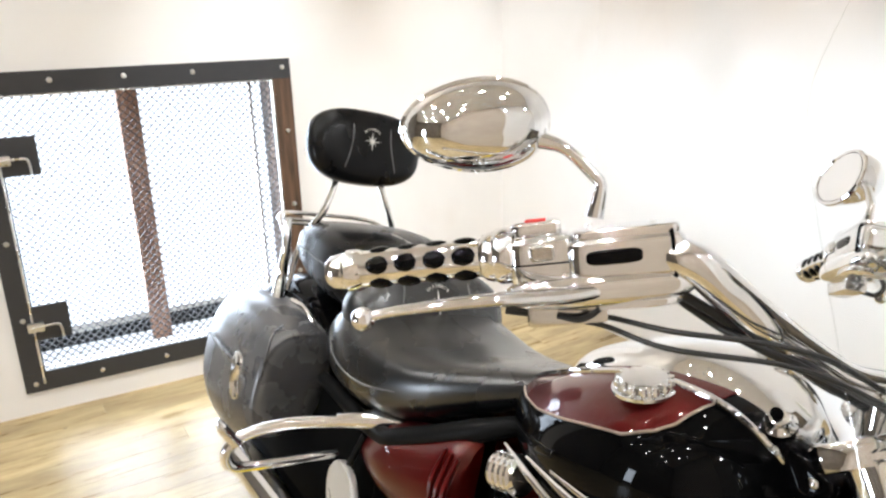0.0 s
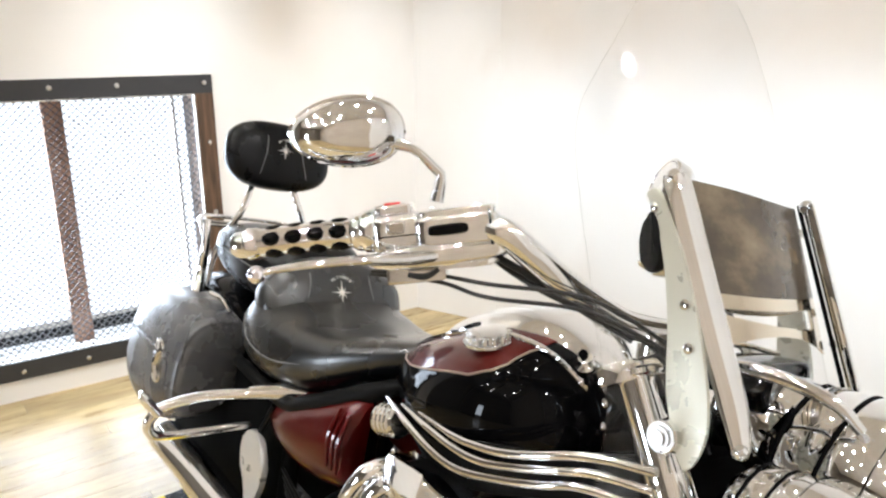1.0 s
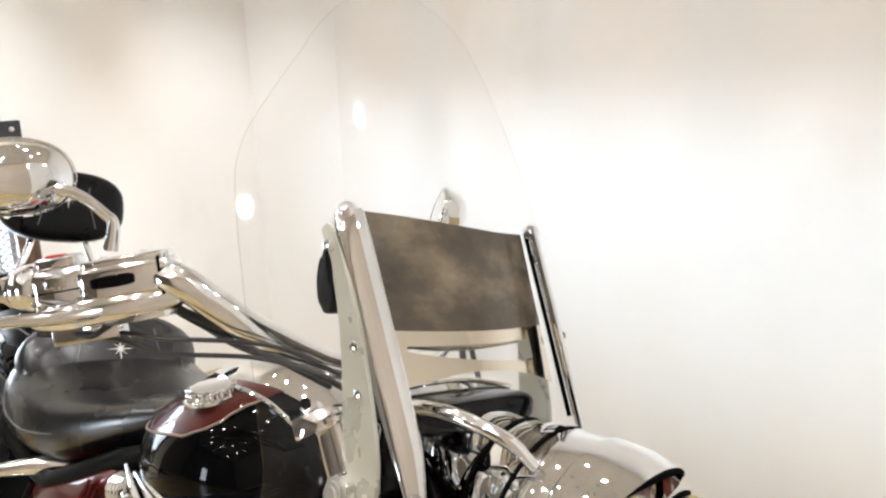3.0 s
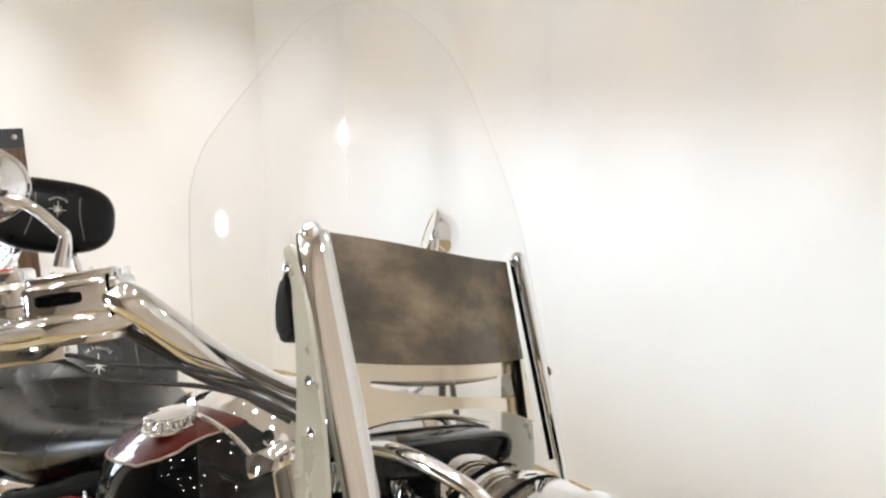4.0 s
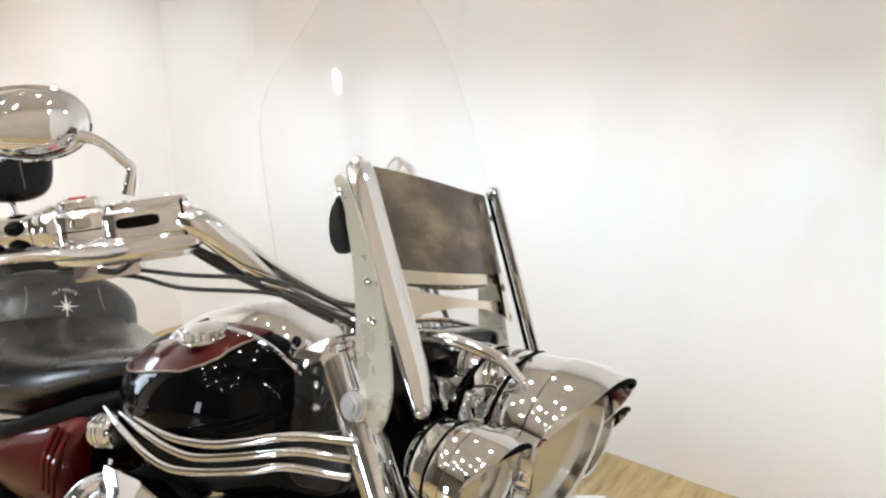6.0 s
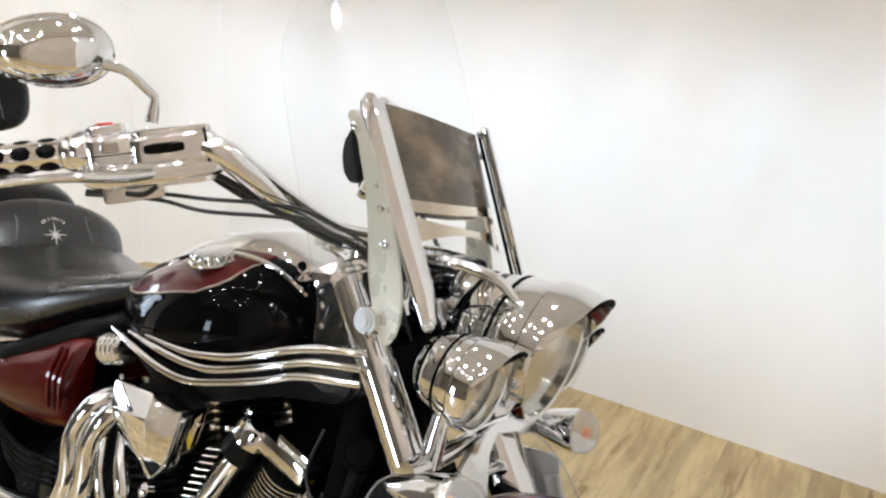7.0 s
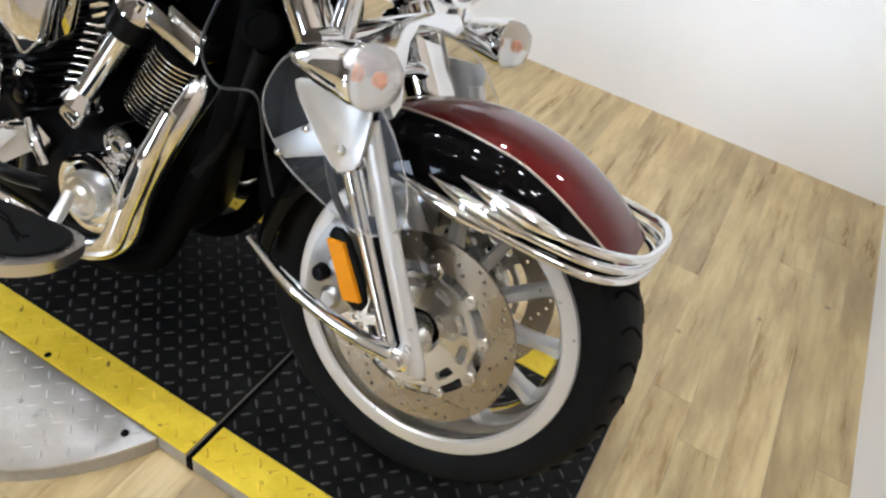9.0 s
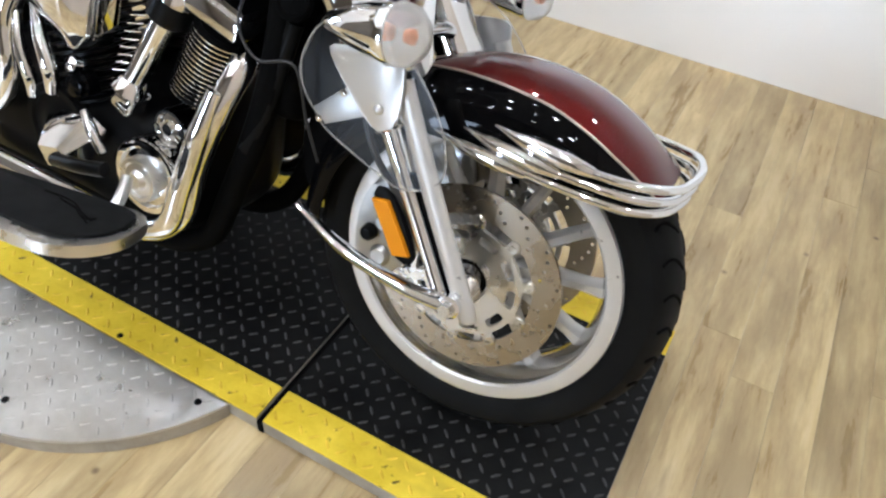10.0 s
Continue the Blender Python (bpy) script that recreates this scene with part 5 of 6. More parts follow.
def handlebar_side(s):
    def P(x, y, z):
        """A point of the right side, or its twin on the left, where the bar is pulled back and in."""
        if s > 0:
            return Vector((x, -y, z))
        k = min(1.0, max(0.0, y / 0.36))
        return Vector((x - 0.045 * k, y - 0.052 * k, z + 0.026 * k))

    right = s > 0
    grip_a, grip_b = P(-0.735, 0.482, 0.918), P(-0.640, 0.384, 0.962)
    d = (grip_b - grip_a).normalized()
    m = along(grip_a, grip_b)
    L = (grip_b - grip_a).length
    bar = part("handlebar", tube([grip_a, P(-0.66, 0.405, 0.953), P(-0.56, 0.300, 0.993), P(-0.505, 0.275, 1.0), P(-0.48, 0.238, 0.978), P(-0.458, 0.20, 0.953), P(-0.44, 0.14, 0.925), P(-0.425, 0.09, 0.908), P(-0.41, 0.0, 0.90)], 0.0185, 18, 8), CHROME, bike, "chrome handlebar")
    grip = part("grip", lathe([(0.0175, -0.004), (0.021, 0.0), (0.0205, 0.012), (0.018, 0.016), (0.018, L - 0.01), (0.022, L - 0.006), (0.024, L), (0.024, L + 0.006)], m, 28), CHROME, bar, "chrome grip with black rubber inserts")
    for k in range(4):
        for j in range(5):
            a = 2 * math.pi * (j + 0.25) / 5
            h = 0.020 + k * (L - 0.030) / 4
            q = m @ Matrix.Rotation(a, 4, "Z") @ Matrix.Translation((0.0160, 0, h + 0.014)) @ Matrix.Diagonal((0.0056, 0.0094, 0.0135, 1))
            bm = bmesh.new()
            bmesh.ops.create_icosphere(bm, subdivisions=2, radius=1, matrix=q)
            part("grip_insert", bm, BLACK, bar, "glossy black grip insert")
    part("bar_end", lathe([(0.012, -0.022), (0.017, -0.016), (0.0185, -0.004), (0.018, 0.0)], m, 24), CHROME, grip)
    part("throttle_collar", lathe([(0.024, L + 0.004), (0.027, L + 0.008), (0.027, L + 0.020), (0.024, L + 0.024)], m, 28), CHROME, grip)
    # switch housing
    e = Vector((0, 0, 1))
    side = d.cross(e).normalized()
    up = side.cross(d).normalized()
    fr = Matrix((( *[d.x, side.x, up.x], 0), (*[d.y, side.y, up.y], 0), (*[d.z, side.z, up.z], 0), (0, 0, 0, 1)))
    hm = Matrix.Translation(grip_b + d * 0.05 - up * 0.012) @ fr
    sw = part("switch_housing", block((0.064, 0.054, 0.056), hm @ Matrix.Translation((0, 0, 0.004)), 0.42), CHROME, bar, "chrome switch housing")
    part("switch_top", block((0.048, 0.034, 0.018), hm @ Matrix.Translation((-0.004, -0.004 * s, 0.034)), 0.4), CHROME, sw)
    part("kill_switch", box((-0.004, 0.004, 0.042), (0.020, 0.012, 0.005), 0.002, hm), RED_PLASTIC if right else PLASTIC, sw, "red engine stop switch" if right else "black switch")
    part("starter_button", block((0.024, 0.010, 0.016), hm @ Matrix.Translation((0.0, 0.024, 0.014)), 0.5), STEEL, sw)
    part("housing_seam", block((0.0655, 0.0555, 0.0022), hm @ Matrix.Translation((0, 0, 0.004)), 0.3), DARK, sw, "dark joint line")
    for q in (-0.02, 0.02):
        part("housing_screw", lathe([(0.0045, 0), (0.004, 0.002), (0.002, 0.003)], hm @ Matrix.Translation((q, 0.0265, -0.010)) @ pose(0, 0, 0, -90, 0, 0), 10), STEEL, sw)
    # master cylinder with reservoir
    rm = Matrix.Translation(grip_b + d * 0.122 - up * 0.014) @ fr
    res = part("reservoir", block((0.106, 0.052, 0.042), rm @ Matrix.Translation((0.003, 0.008, 0.006)), 0.36), CHROME, bar, "chrome brake fluid reservoir")
    part("reservoir_lid", block((0.094, 0.046, 0.010), rm @ Matrix.Translation((0.004, 0.008, 0.028)), 0.28), CHROME, res)
    for q in ((-0.028, -0.004), (0.028, 0.024)):
        part("lid_screw", lathe([(0.0035, 0), (0.003, 0.0018)], rm @ Matrix.Translation((q[0], q[1] + 0.002, 0.034)), 8), SATIN, res)
    part("sight_glass", block((0.050, 0.008, 0.014), rm @ Matrix.Translation((-0.008, 0.0318, 0.008)), 0.5), BLACK, res, "dark sight glass")
    part("end_seam", block((0.0035, 0.0535, 0.047), rm @ Matrix.Translation((0.043, 0.008, 0.005)), 0.28), DARK, res, "dark joint line")
    part("lever_body", block((0.175, 0.040, 0.034), rm @ Matrix.Translation((-0.024, 0.018, -0.022)), 0.75), CHROME, res, "rounded chrome lever bracket")
    part("cylinder_body", tube([rm @ Vector((-0.085, -0.004, -0.018)), rm @ Vector((-0.02, -0.006, -0.018)), rm @ Vector((0.03, 0.0, -0.016)), rm @ Vector((0.05, 0.012, -0.008))], [0.013, 0.019, 0.021, 0.012], 16), CHROME, res)
    part("clamp_block", box((0.025, 0.0, -0.026), (0.020, 0.03, 0.028), 0.004, rm), SATIN, res)
    # lever
    tip = P(-0.625, 0.520, 0.904)
    root = rm @ Vector((-0.030, 0.026, -0.022))
    lever = part("brake_lever" if right else "clutch_lever", tube([tip, tip.lerp(root, 0.12) + Vector((0.006, 0, 0.006)), tip.lerp(root, 0.45) + Vector((0.018, 0, 0.010)), tip.lerp(root, 0.8) + Vector((0.008, 0, 0.002)), root], [0.006, 0.007, 0.0095, 0.013, 0.014], 14, 8, flat=0.62), CHROME, bar, "curved chrome lever")
    bm = bmesh.new()
    bmesh.ops.create_uvsphere(bm, u_segments=16, v_segments=10, radius=0.0105, matrix=Matrix.Translation(tip))
    part("lever_ball", bm, CHROME, lever)
    part("lever_plate", slab(rounded([(-0.09, -0.014), (-0.04, 0.012), (0.03, 0.020), (0.05, 0.0), (0.02, -0.02), (-0.05, -0.022)], 4), 0.007, rm @ Matrix.Translation((0, 0.016, -0.036)), 0.002), CHROME, lever)
    part("throttle_housing", box((-0.055, 0.004, -0.044), (0.075, 0.03, 0.022), 0.005, rm), POLISHED, bar, "bright cable housing")
    # mirror
    base = P(-0.587, 0.314, 1.018)
    stalk = part("mirror_stalk", tube([base, base + Vector((-0.001, 0, 0.030)), P(-0.594, 0.322, 1.058), P(-0.612, 0.346, 1.076), P(-0.636, 0.372, 1.080)], [0.009, 0.0062, 0.006, 0.0058, 0.009], 12), CHROME, bar, "bent chrome mirror stalk")
    mm = Matrix.Translation(P(-0.661, 0.402, 1.082)) @ pose(0, 0, 0, 0, 0, -24 if right else 52) @ pose(0, 0, 0, 14 * s, 6, 0)
    shell = []
    for k, (rr, h) in enumerate(((0.03, 0.036), (0.40, 0.034), (0.70, 0.026), (0.90, 0.012), (1.0, -0.006), (1.0, -0.014), (0.93, -0.017))):
        shell.append([mm @ Vector((h, 0.070 * rr * math.cos(a) * (1 + 0.12 * math.cos(a) * -s), 0.042 * rr * math.copysign(abs(math.sin(a)) ** 0.9, math.sin(a)))) for a in (2 * math.pi * j / 40 for j in range(40))])
    mir = part("mirror", add_rings(bmesh.new(), shell), CHROME, bar, "teardrop chrome mirror shell")
    glass = [[mm @ Vector((-0.0185 - 0.001 * (rr < 0.5), 0.070 * rr * math.cos(a) * (1 + 0.12 * math.cos(a) * -s), 0.042 * rr * math.sin(a))) for a in (2 * math.pi * j / 40 for j in range(40))] for rr in (0.9, 0.02)]
    part("mirror_glass", add_rings(bmesh.new(), glass), CHROME, mir, "mirror glass")
    rim = [mm @ Vector((-0.016, 0.070 * math.cos(a) * (1 + 0.12 * math.cos(a) * -s), 0.042 * math.sin(a))) for a in (2 * math.pi * j / 36 for j in range(37))]
    part("mirror_rim", tube(rim, 0.0042, 8, 1), CHROME, mir)
    # cables
    if right:
        for k in range(2):
            part("throttle_cable", tube([P(-0.62, 0.37, 0.918 - 0.004 * k), P(-0.56, 0.31, 0.93 - 0.008 * k), P(-0.494, 0.285, 0.937 - 0.016 * k), P(-0.423, 0.21, 0.945 - 0.016 * k), P(-0.378, 0.15, 0.926 - 0.012 * k), P(-0.30, 0.08, 0.88)], 0.0027, 8), CABLE, bar, "black throttle cable")
    part("brake_line", tube([rm @ Vector((0.045, 0.01, -0.012)), P(-0.52, 0.272, 0.970), P(-0.494, 0.232, 0.946), P(-0.45, 0.215, 0.935), P(-0.38, 0.14, 0.91), P(-0.32, 0.09, 0.87)], 0.004, 10), CABLE, bar, "black sheathed cable")
    part("wiring_loom", tube([P(-0.515, 0.285, 0.975), P(-0.475, 0.222, 0.948), P(-0.44, 0.185, 0.928), P(-0.39, 0.13, 0.90)], 0.0048, 10), CABLE, bar, "black wiring loom")
    part("cable_hook", tube([P(-0.56, 0.318, 0.965), P(-0.545, 0.325, 0.945), P(-0.555, 0.335, 0.928), P(-0.575, 0.345, 0.925)], 0.0035, 8), CABLE, bar)
    part("riser", rod((-0.40, 0.055 * -s, 0.81), (-0.408, 0.055 * -s, 0.905), 0.019, 0.022, 18, 0.004), CHROME, bar)


handlebar_side(1)
handlebar_side(-1)

# ---- windshield ----
def shield_x(z, y):
    """The clear sheet, swept back and curved across; its low lobes hang steeper."""
    return -0.236 - (0.48 if z > 0.85 else 0.05) * (z - 0.85) - 0.99 * y * y


screen = empty("windshield", None, bike)
bm = bmesh.new()
z_lo, z_hi, cols, rows_n = 0.732, 1.392, 26, 44
side_of = [(0.732, 0.215), (0.742, 0.25), (0.765, 0.262), (0.83, 0.264), (1.08, 0.262), (1.15, 0.252), (1.20, 0.226), (1.27, 0.178), (1.32, 0.142), (1.36, 0.098), (1.382, 0.05), (1.392, 0.004)]
side_of = smooth_table(side_of, 66)
low_of = [(0.738, 0.165), (0.83, 0.150), (0.87, 0.12), (0.905, 0.0), (1.5, 0.0)]
grids = []
for depth in (0.0, -0.0035):
    grid = []
    for i in range(rows_n + 1):
        z = z_lo + (z_hi - z_lo) * i / rows_n
        w = lerp_table(side_of, z)[0]
        grid.append([bm.verts.new((shield_x(z, w * (-1 + 2 * j / cols)) + depth, w * (-1 + 2 * j / cols), z)) for j in range(cols + 1)])
    grids.append(grid)
for g in grids:
    for i in range(rows_n):
        zmid = z_lo + (z_hi - z_lo) * (i + 0.5) / rows_n
        gap = lerp_table(low_of, zmid)[0]
        for j in range(cols):
            w = lerp_table(side_of, zmid)[0]
            if abs(w * (-1 + 2 * (j + 0.5) / cols)) < gap:
                continue
            bm.faces.new((g[i][j], g[i][j + 1], g[i + 1][j + 1], g[i + 1][j]))
for i in range(rows_n):
    for j in (0, cols):
        bm.faces.new((grids[0][i][j], grids[0][i + 1][j], grids[1][i + 1][j], grids[1][i][j]))
bmesh.ops.delete(bm, geom=[v_ for v_ in bm.verts if not v_.link_faces], context="VERTS")
sheet = part("clear_sheet", bm, CLEAR, screen, "large clear curved windshield sheet")
sheet.visible_shadow = False
for s in (-1, 1):
    rim = [(z, lerp_table(side_of, z)[0]) for z in [0.733 + 0.658 * i / 60 for i in range(61)]]
    part("sheet_edge", tube([(shield_x(z, w) - 0.0018, w * s, z) for z, w in rim], 0.0006, 6, 1), LENS, sheet, "polished clear sheet edge").visible_shadow = False
for s in (-1, 1):
    # front chrome strip with a ball at its lower end
    line = [(-0.364, 0.166 * s, 1.102), (-0.347, 0.165 * s, 1.07), (-0.284, 0.155 * s, 0.95), (-0.244, 0.151 * s, 0.88), (-0.222, 0.150 * s, 0.835)] if s < 0 else [(-0.357, 0.150, 1.103), (-0.285, 0.146, 0.97), (-0.236, 0.142, 0.88), (-0.212, 0.140, 0.835)]
    st = part("chrome_strip", tube([(x + 0.006, y, z) for x, y, z in line], [0.016, 0.018, 0.018, 0.016, 0.010][-len(line):], 16, 8, flat=0.35, flat_axis=(0.75, 0.66 * s, 0.3)), CHROME, screen, "chrome windshield strip")
    for q in (0, -1):
        bm = bmesh.new()
        bmesh.ops.create_uvsphere(bm, u_segments=16, v_segments=10, radius=0.011 if q == 0 else 0.0095, matrix=Matrix.Translation(Vector(line[q]) + Vector((0.004, 0, 0))))
        part("strip_end", bm, CHROME, st)
    part("strip_back", tube([(x - 0.008, y, z) for x, y, z in line[:-1]], 0.003, 10), DARK, st, "black rubber seal")
    # flat side arm with bolts down to the clamp
    arm = rounded([(-0.382, 1.078), (-0.368, 1.086), (-0.345, 1.06), (-0.306, 1.0), (-0.275, 0.94), (-0.252, 0.885), (-0.243, 0.845), (-0.248, 0.812), (-0.260, 0.800), (-0.277, 0.825), (-0.300, 0.875), (-0.316, 0.94), (-0.336, 1.0), (-0.366, 1.06)], 4)
    if s > 0:
        arm = [(u - 0.05, w) for u, w in arm]
    plate = part("side_arm", slab(arm, 0.005, SIDE @ Matrix.Translation((0, 0, -0.178 * s)), 0.0015), PALE, screen, "bright steel windshield arm")
    for bx, bz in ((-0.366, 1.065), (-0.300, 0.970), (-0.284, 0.926)):
        part("arm_bolt", lathe([(0.0065, 0), (0.006, 0.003), (0.003, 0.0045)], Matrix.Translation((bx, 0.181 * s, bz)) @ pose(0, 0, 0, -90 * s, 0, 0), 12), CHROME, plate)
    cl = part("fork_clamp", rod((-0.286, 0.150 * s, 0.826), (-0.286, 0.192 * s, 0.826), 0.022, 0.018, 22, 0.003), CHROME, screen, "chrome quick-release clamp")
    for k in range(3):
        part("clamp_ring", rod((-0.286, (0.190 + 0.004 * k) * s, 0.826), (-0.286, (0.193 + 0.004 * k) * s, 0.826), 0.017 - 0.004 * k, None, 20), SATIN, cl)
    # clear hand deflector, low beside the fork
    dfl = rounded([(-0.224, 0.632), (-0.252, 0.596), (-0.260, 0.560), (-0.249, 0.530), (-0.228, 0.508), (-0.206, 0.489), (-0.130, 0.461), (-0.086, 0.452), (-0.038, 0.482), (-0.046, 0.539), (-0.09, 0.600), (-0.15, 0.640)], 4)
    dob = part("lower_deflector", slab(dfl, 0.004, Matrix.Translation((0, 0.157 * s, 0)) @ SIDE, 0.0008), CLEAR_WORN, screen, "scuffed clear lower wind deflector")
    dob.visible_shadow = False
    part("deflector_bracket", slab([(-0.230, 0.518), (-0.184, 0.560), (-0.152, 0.548), (-0.155, 0.530), (-0.209, 0.502)], 0.004, Matrix.Translation((0, 0.163 * s, 0)) @ SIDE, 0.001), CAST, dob, "bright deflector bracket")
    for bu, bw in ((-0.186, 0.552), (-0.218, 0.508)):
        part("bracket_bolt", lathe([(0.005, 0), (0.005, 0.003), (0.002, 0.004)], Matrix.Translation((bu, 0.165 * s, bw)) @ pose(0, 0, 0, -90 * s, 0, 0), 10), CHROME, dob)
    part("deflector_edge", tube([(u, 0.157 * s, w) for u, w in dfl[::2]] + [(dfl[0][0], 0.157 * s, dfl[0][1])], 0.0015, 6, 2), FROST, dob, "polished clear edge")
# bright batten plate between the strips, with a long slot
ACROSS = [-0.150 + 0.292 * i / 24 for i in range(25)]


def batten_rows(y):
    q = (y + 0.012) / 0.138
    open_ = min(1.0, max(0.0, (y + 0.115) / 0.19))
    return 0.920 + 0.022 * (1 - q * q), 0.9685 - 0.0045 - 0.017 * open_ ** 0.7, 0.9685 + 0.002 * open_, 0.984


bm = bmesh.new()
faces = []
for depth in (0.010, 0.006):
    faces.append([[bm.verts.new((shield_x(z, y) + depth, y, z)) for z in batten_rows(y)] for y in ACROSS])
for g in faces:
    for i in range(24):
        for j in range(3):
            if j == 1 and 3 <= i < 21:
                continue
            bm.faces.new((g[i][j], g[i + 1][j], g[i + 1][j + 1], g[i][j + 1]))
for i in range(24):
    for j in (0, 3):
        bm.faces.new((faces[0][i][j], faces[0][i + 1][j], faces[1][i + 1][j], faces[1][i][j]))
part("cross_batten", bm, BATTEN_TINT, screen, "bright slotted cross batten")
part("slot_lining", tube([(shield_x(0.966, y) - 0.001, y, 0.9665) for y in ACROSS[3:20:2]], [0.002, 0.0055, 0.006, 0.004, 0.002], 8), STEEL, screen, "grey slot lining")
# smoked vinyl pouch behind the sheet, its rim in a slow wave
bm = bmesh.new()
rings = []
for z, back_off in ((0.962, 0.004), (0.968, 0.020), (1.0, 0.030), (1.04, 0.028), (1.078, 0.016), (1.092, 0.004)):
    fall = lambda y: (-0.006 * (z - 0.96) / 0.12) * (0.5 + 0.5 * math.sin(min(1.0, max(-1.0, (y - 0.0) / 0.11)) * math.pi / 2))
    rings.append([(shield_x(z + fall(y), y) + 0.004, y, z + fall(y) + 0.012) for y in ACROSS] + [(shield_x(z + fall(y), y) - back_off, y, z + fall(y) + 0.012) for y in ACROSS[::-1]])
add_rings(bm, rings)
pouch = part("windshield_pouch", bm, VINYL, screen, "brown-grey smoked vinyl, glare painted in windshield pouch")
part("pouch_flap", slab(rounded([(-0.372, 1.060), (-0.356, 1.048), (-0.346, 1.005), (-0.356, 0.992), (-0.368, 1.002), (-0.377, 1.03)], 4), 0.02, SIDE @ Matrix.Translation((0, 0, 0.172)), 0.005), PLASTIC, pouch, "black side flap")

# ---- engine ----
engine = empty("engine", None, bike)


def cylinder(base, top, r, n, name_label, bright):
    """Finned barrel with a boxy rocker cover; base and top on its axis."""
    m = along(base, top)
    h = (Vector(top) - Vector(base)).length
    step = h / n
    prof = [(r * 0.7, 0)]
    for k in range(n):
        z = step * k
        prof += [(r * 0.78, z), (r, z + step * 0.2), (r, z + step * 0.5), (r * 0.78, z + step * 0.7)]
    prof += [(r * 0.78, h)]
    cyl = part("cylinder", lathe(prof, m, 36), BLACK_METAL, engine, name_label)
    if bright:
        for k in range(n):
            z = step * (k + 0.2)
            part("fin_edge", lathe([(r * 0.99, z), (r * 1.012, z + 0.0006), (r * 1.012, z + step * 0.28), (r * 0.99, z + step * 0.3)], m, 36, True), POLISHED, cyl, "polished fin edge")
    return cyl


for s in (-1, 1):
    fc = cylinder((-0.456, 0.120 * s, 0.455), (-0.408, 0.125 * s, 0.562), 0.046, 15, "black front cylinder with polished fin edges", True)
    axis = Matrix.Translation((-0.402, 0.125 * s, 0.588)) @ pose(0, 0, 0, 0, 17, 0)
    hd = part("cylinder_head", box((0, 0, 0.0), (0.096, 0.085, 0.030), 0.006, axis), CHROME, fc, "boxy chrome cylinder head")
    part("head_ridge", box((0.01, 0.008 * s, 0.020), (0.066, 0.055, 0.014), 0.005, axis), CHROME, hd)
    band = part("rocker_band", rod((-0.493, 0.150 * s, 0.557), (-0.474, 0.150 * s, 0.590), 0.031, 0.031, 24, 0.003), BLACK_METAL, fc, "black rocker band")
    cap_ = part("rocker_cap", rod((-0.476, 0.150 * s, 0.588), (-0.458, 0.150 * s, 0.618), 0.0315, 0.026, 24, 0.004), CHROME, fc, "chrome rocker cap")
    for a in range(0, 360, 60):
        c = Vector((-0.466, 0.150 * s, 0.606)) + Matrix.Rotation(radians(a), 3, Vector((0.5, 0, 0.86))) @ Vector((0.024, 0, -0.014))
        part("cap_bolt", rod(c, c + Vector((0.006, 0, 0.0105)), 0.005, None, 8), CHROME, cap_)
    rc = cylinder((-0.66, 0.09 * s, 0.38), (-0.735, 0.105 * s, 0.58), 0.080, 14, "black finned rear cylinder", False)
    for k in range(8):
        z = 0.455 + 0.013 * k
        part("fin_tip", rod((-0.588 + 0.0052 * k, 0.160 * s, z), (-0.566 + 0.0052 * k, 0.152 * s, z + 0.003), 0.0016, None, 6), POLISHED, rc, "polished fin edge")
part("crankcase", cushion([(-0.45, 0.05, 0.36, 0.24, 0), (-0.475, 0.12, 0.40, 0.20, 0), (-0.54, 0.160, 0.43, 0.16, 0), (-0.70, 0.17, 0.43, 0.15, 0), (-0.88, 0.165, 0.42, 0.16, 0), (-1.02, 0.12, 0.38, 0.2, 0), (-1.06, 0.06, 0.34, 0.24, 0)], 24, 32, 0.6), BLACK_METAL, engine, "black enamelled crankcase")
RIBBED = (Vector((-0.795, 0, 0.632)), Vector((-0.735, 0, 0.650)))
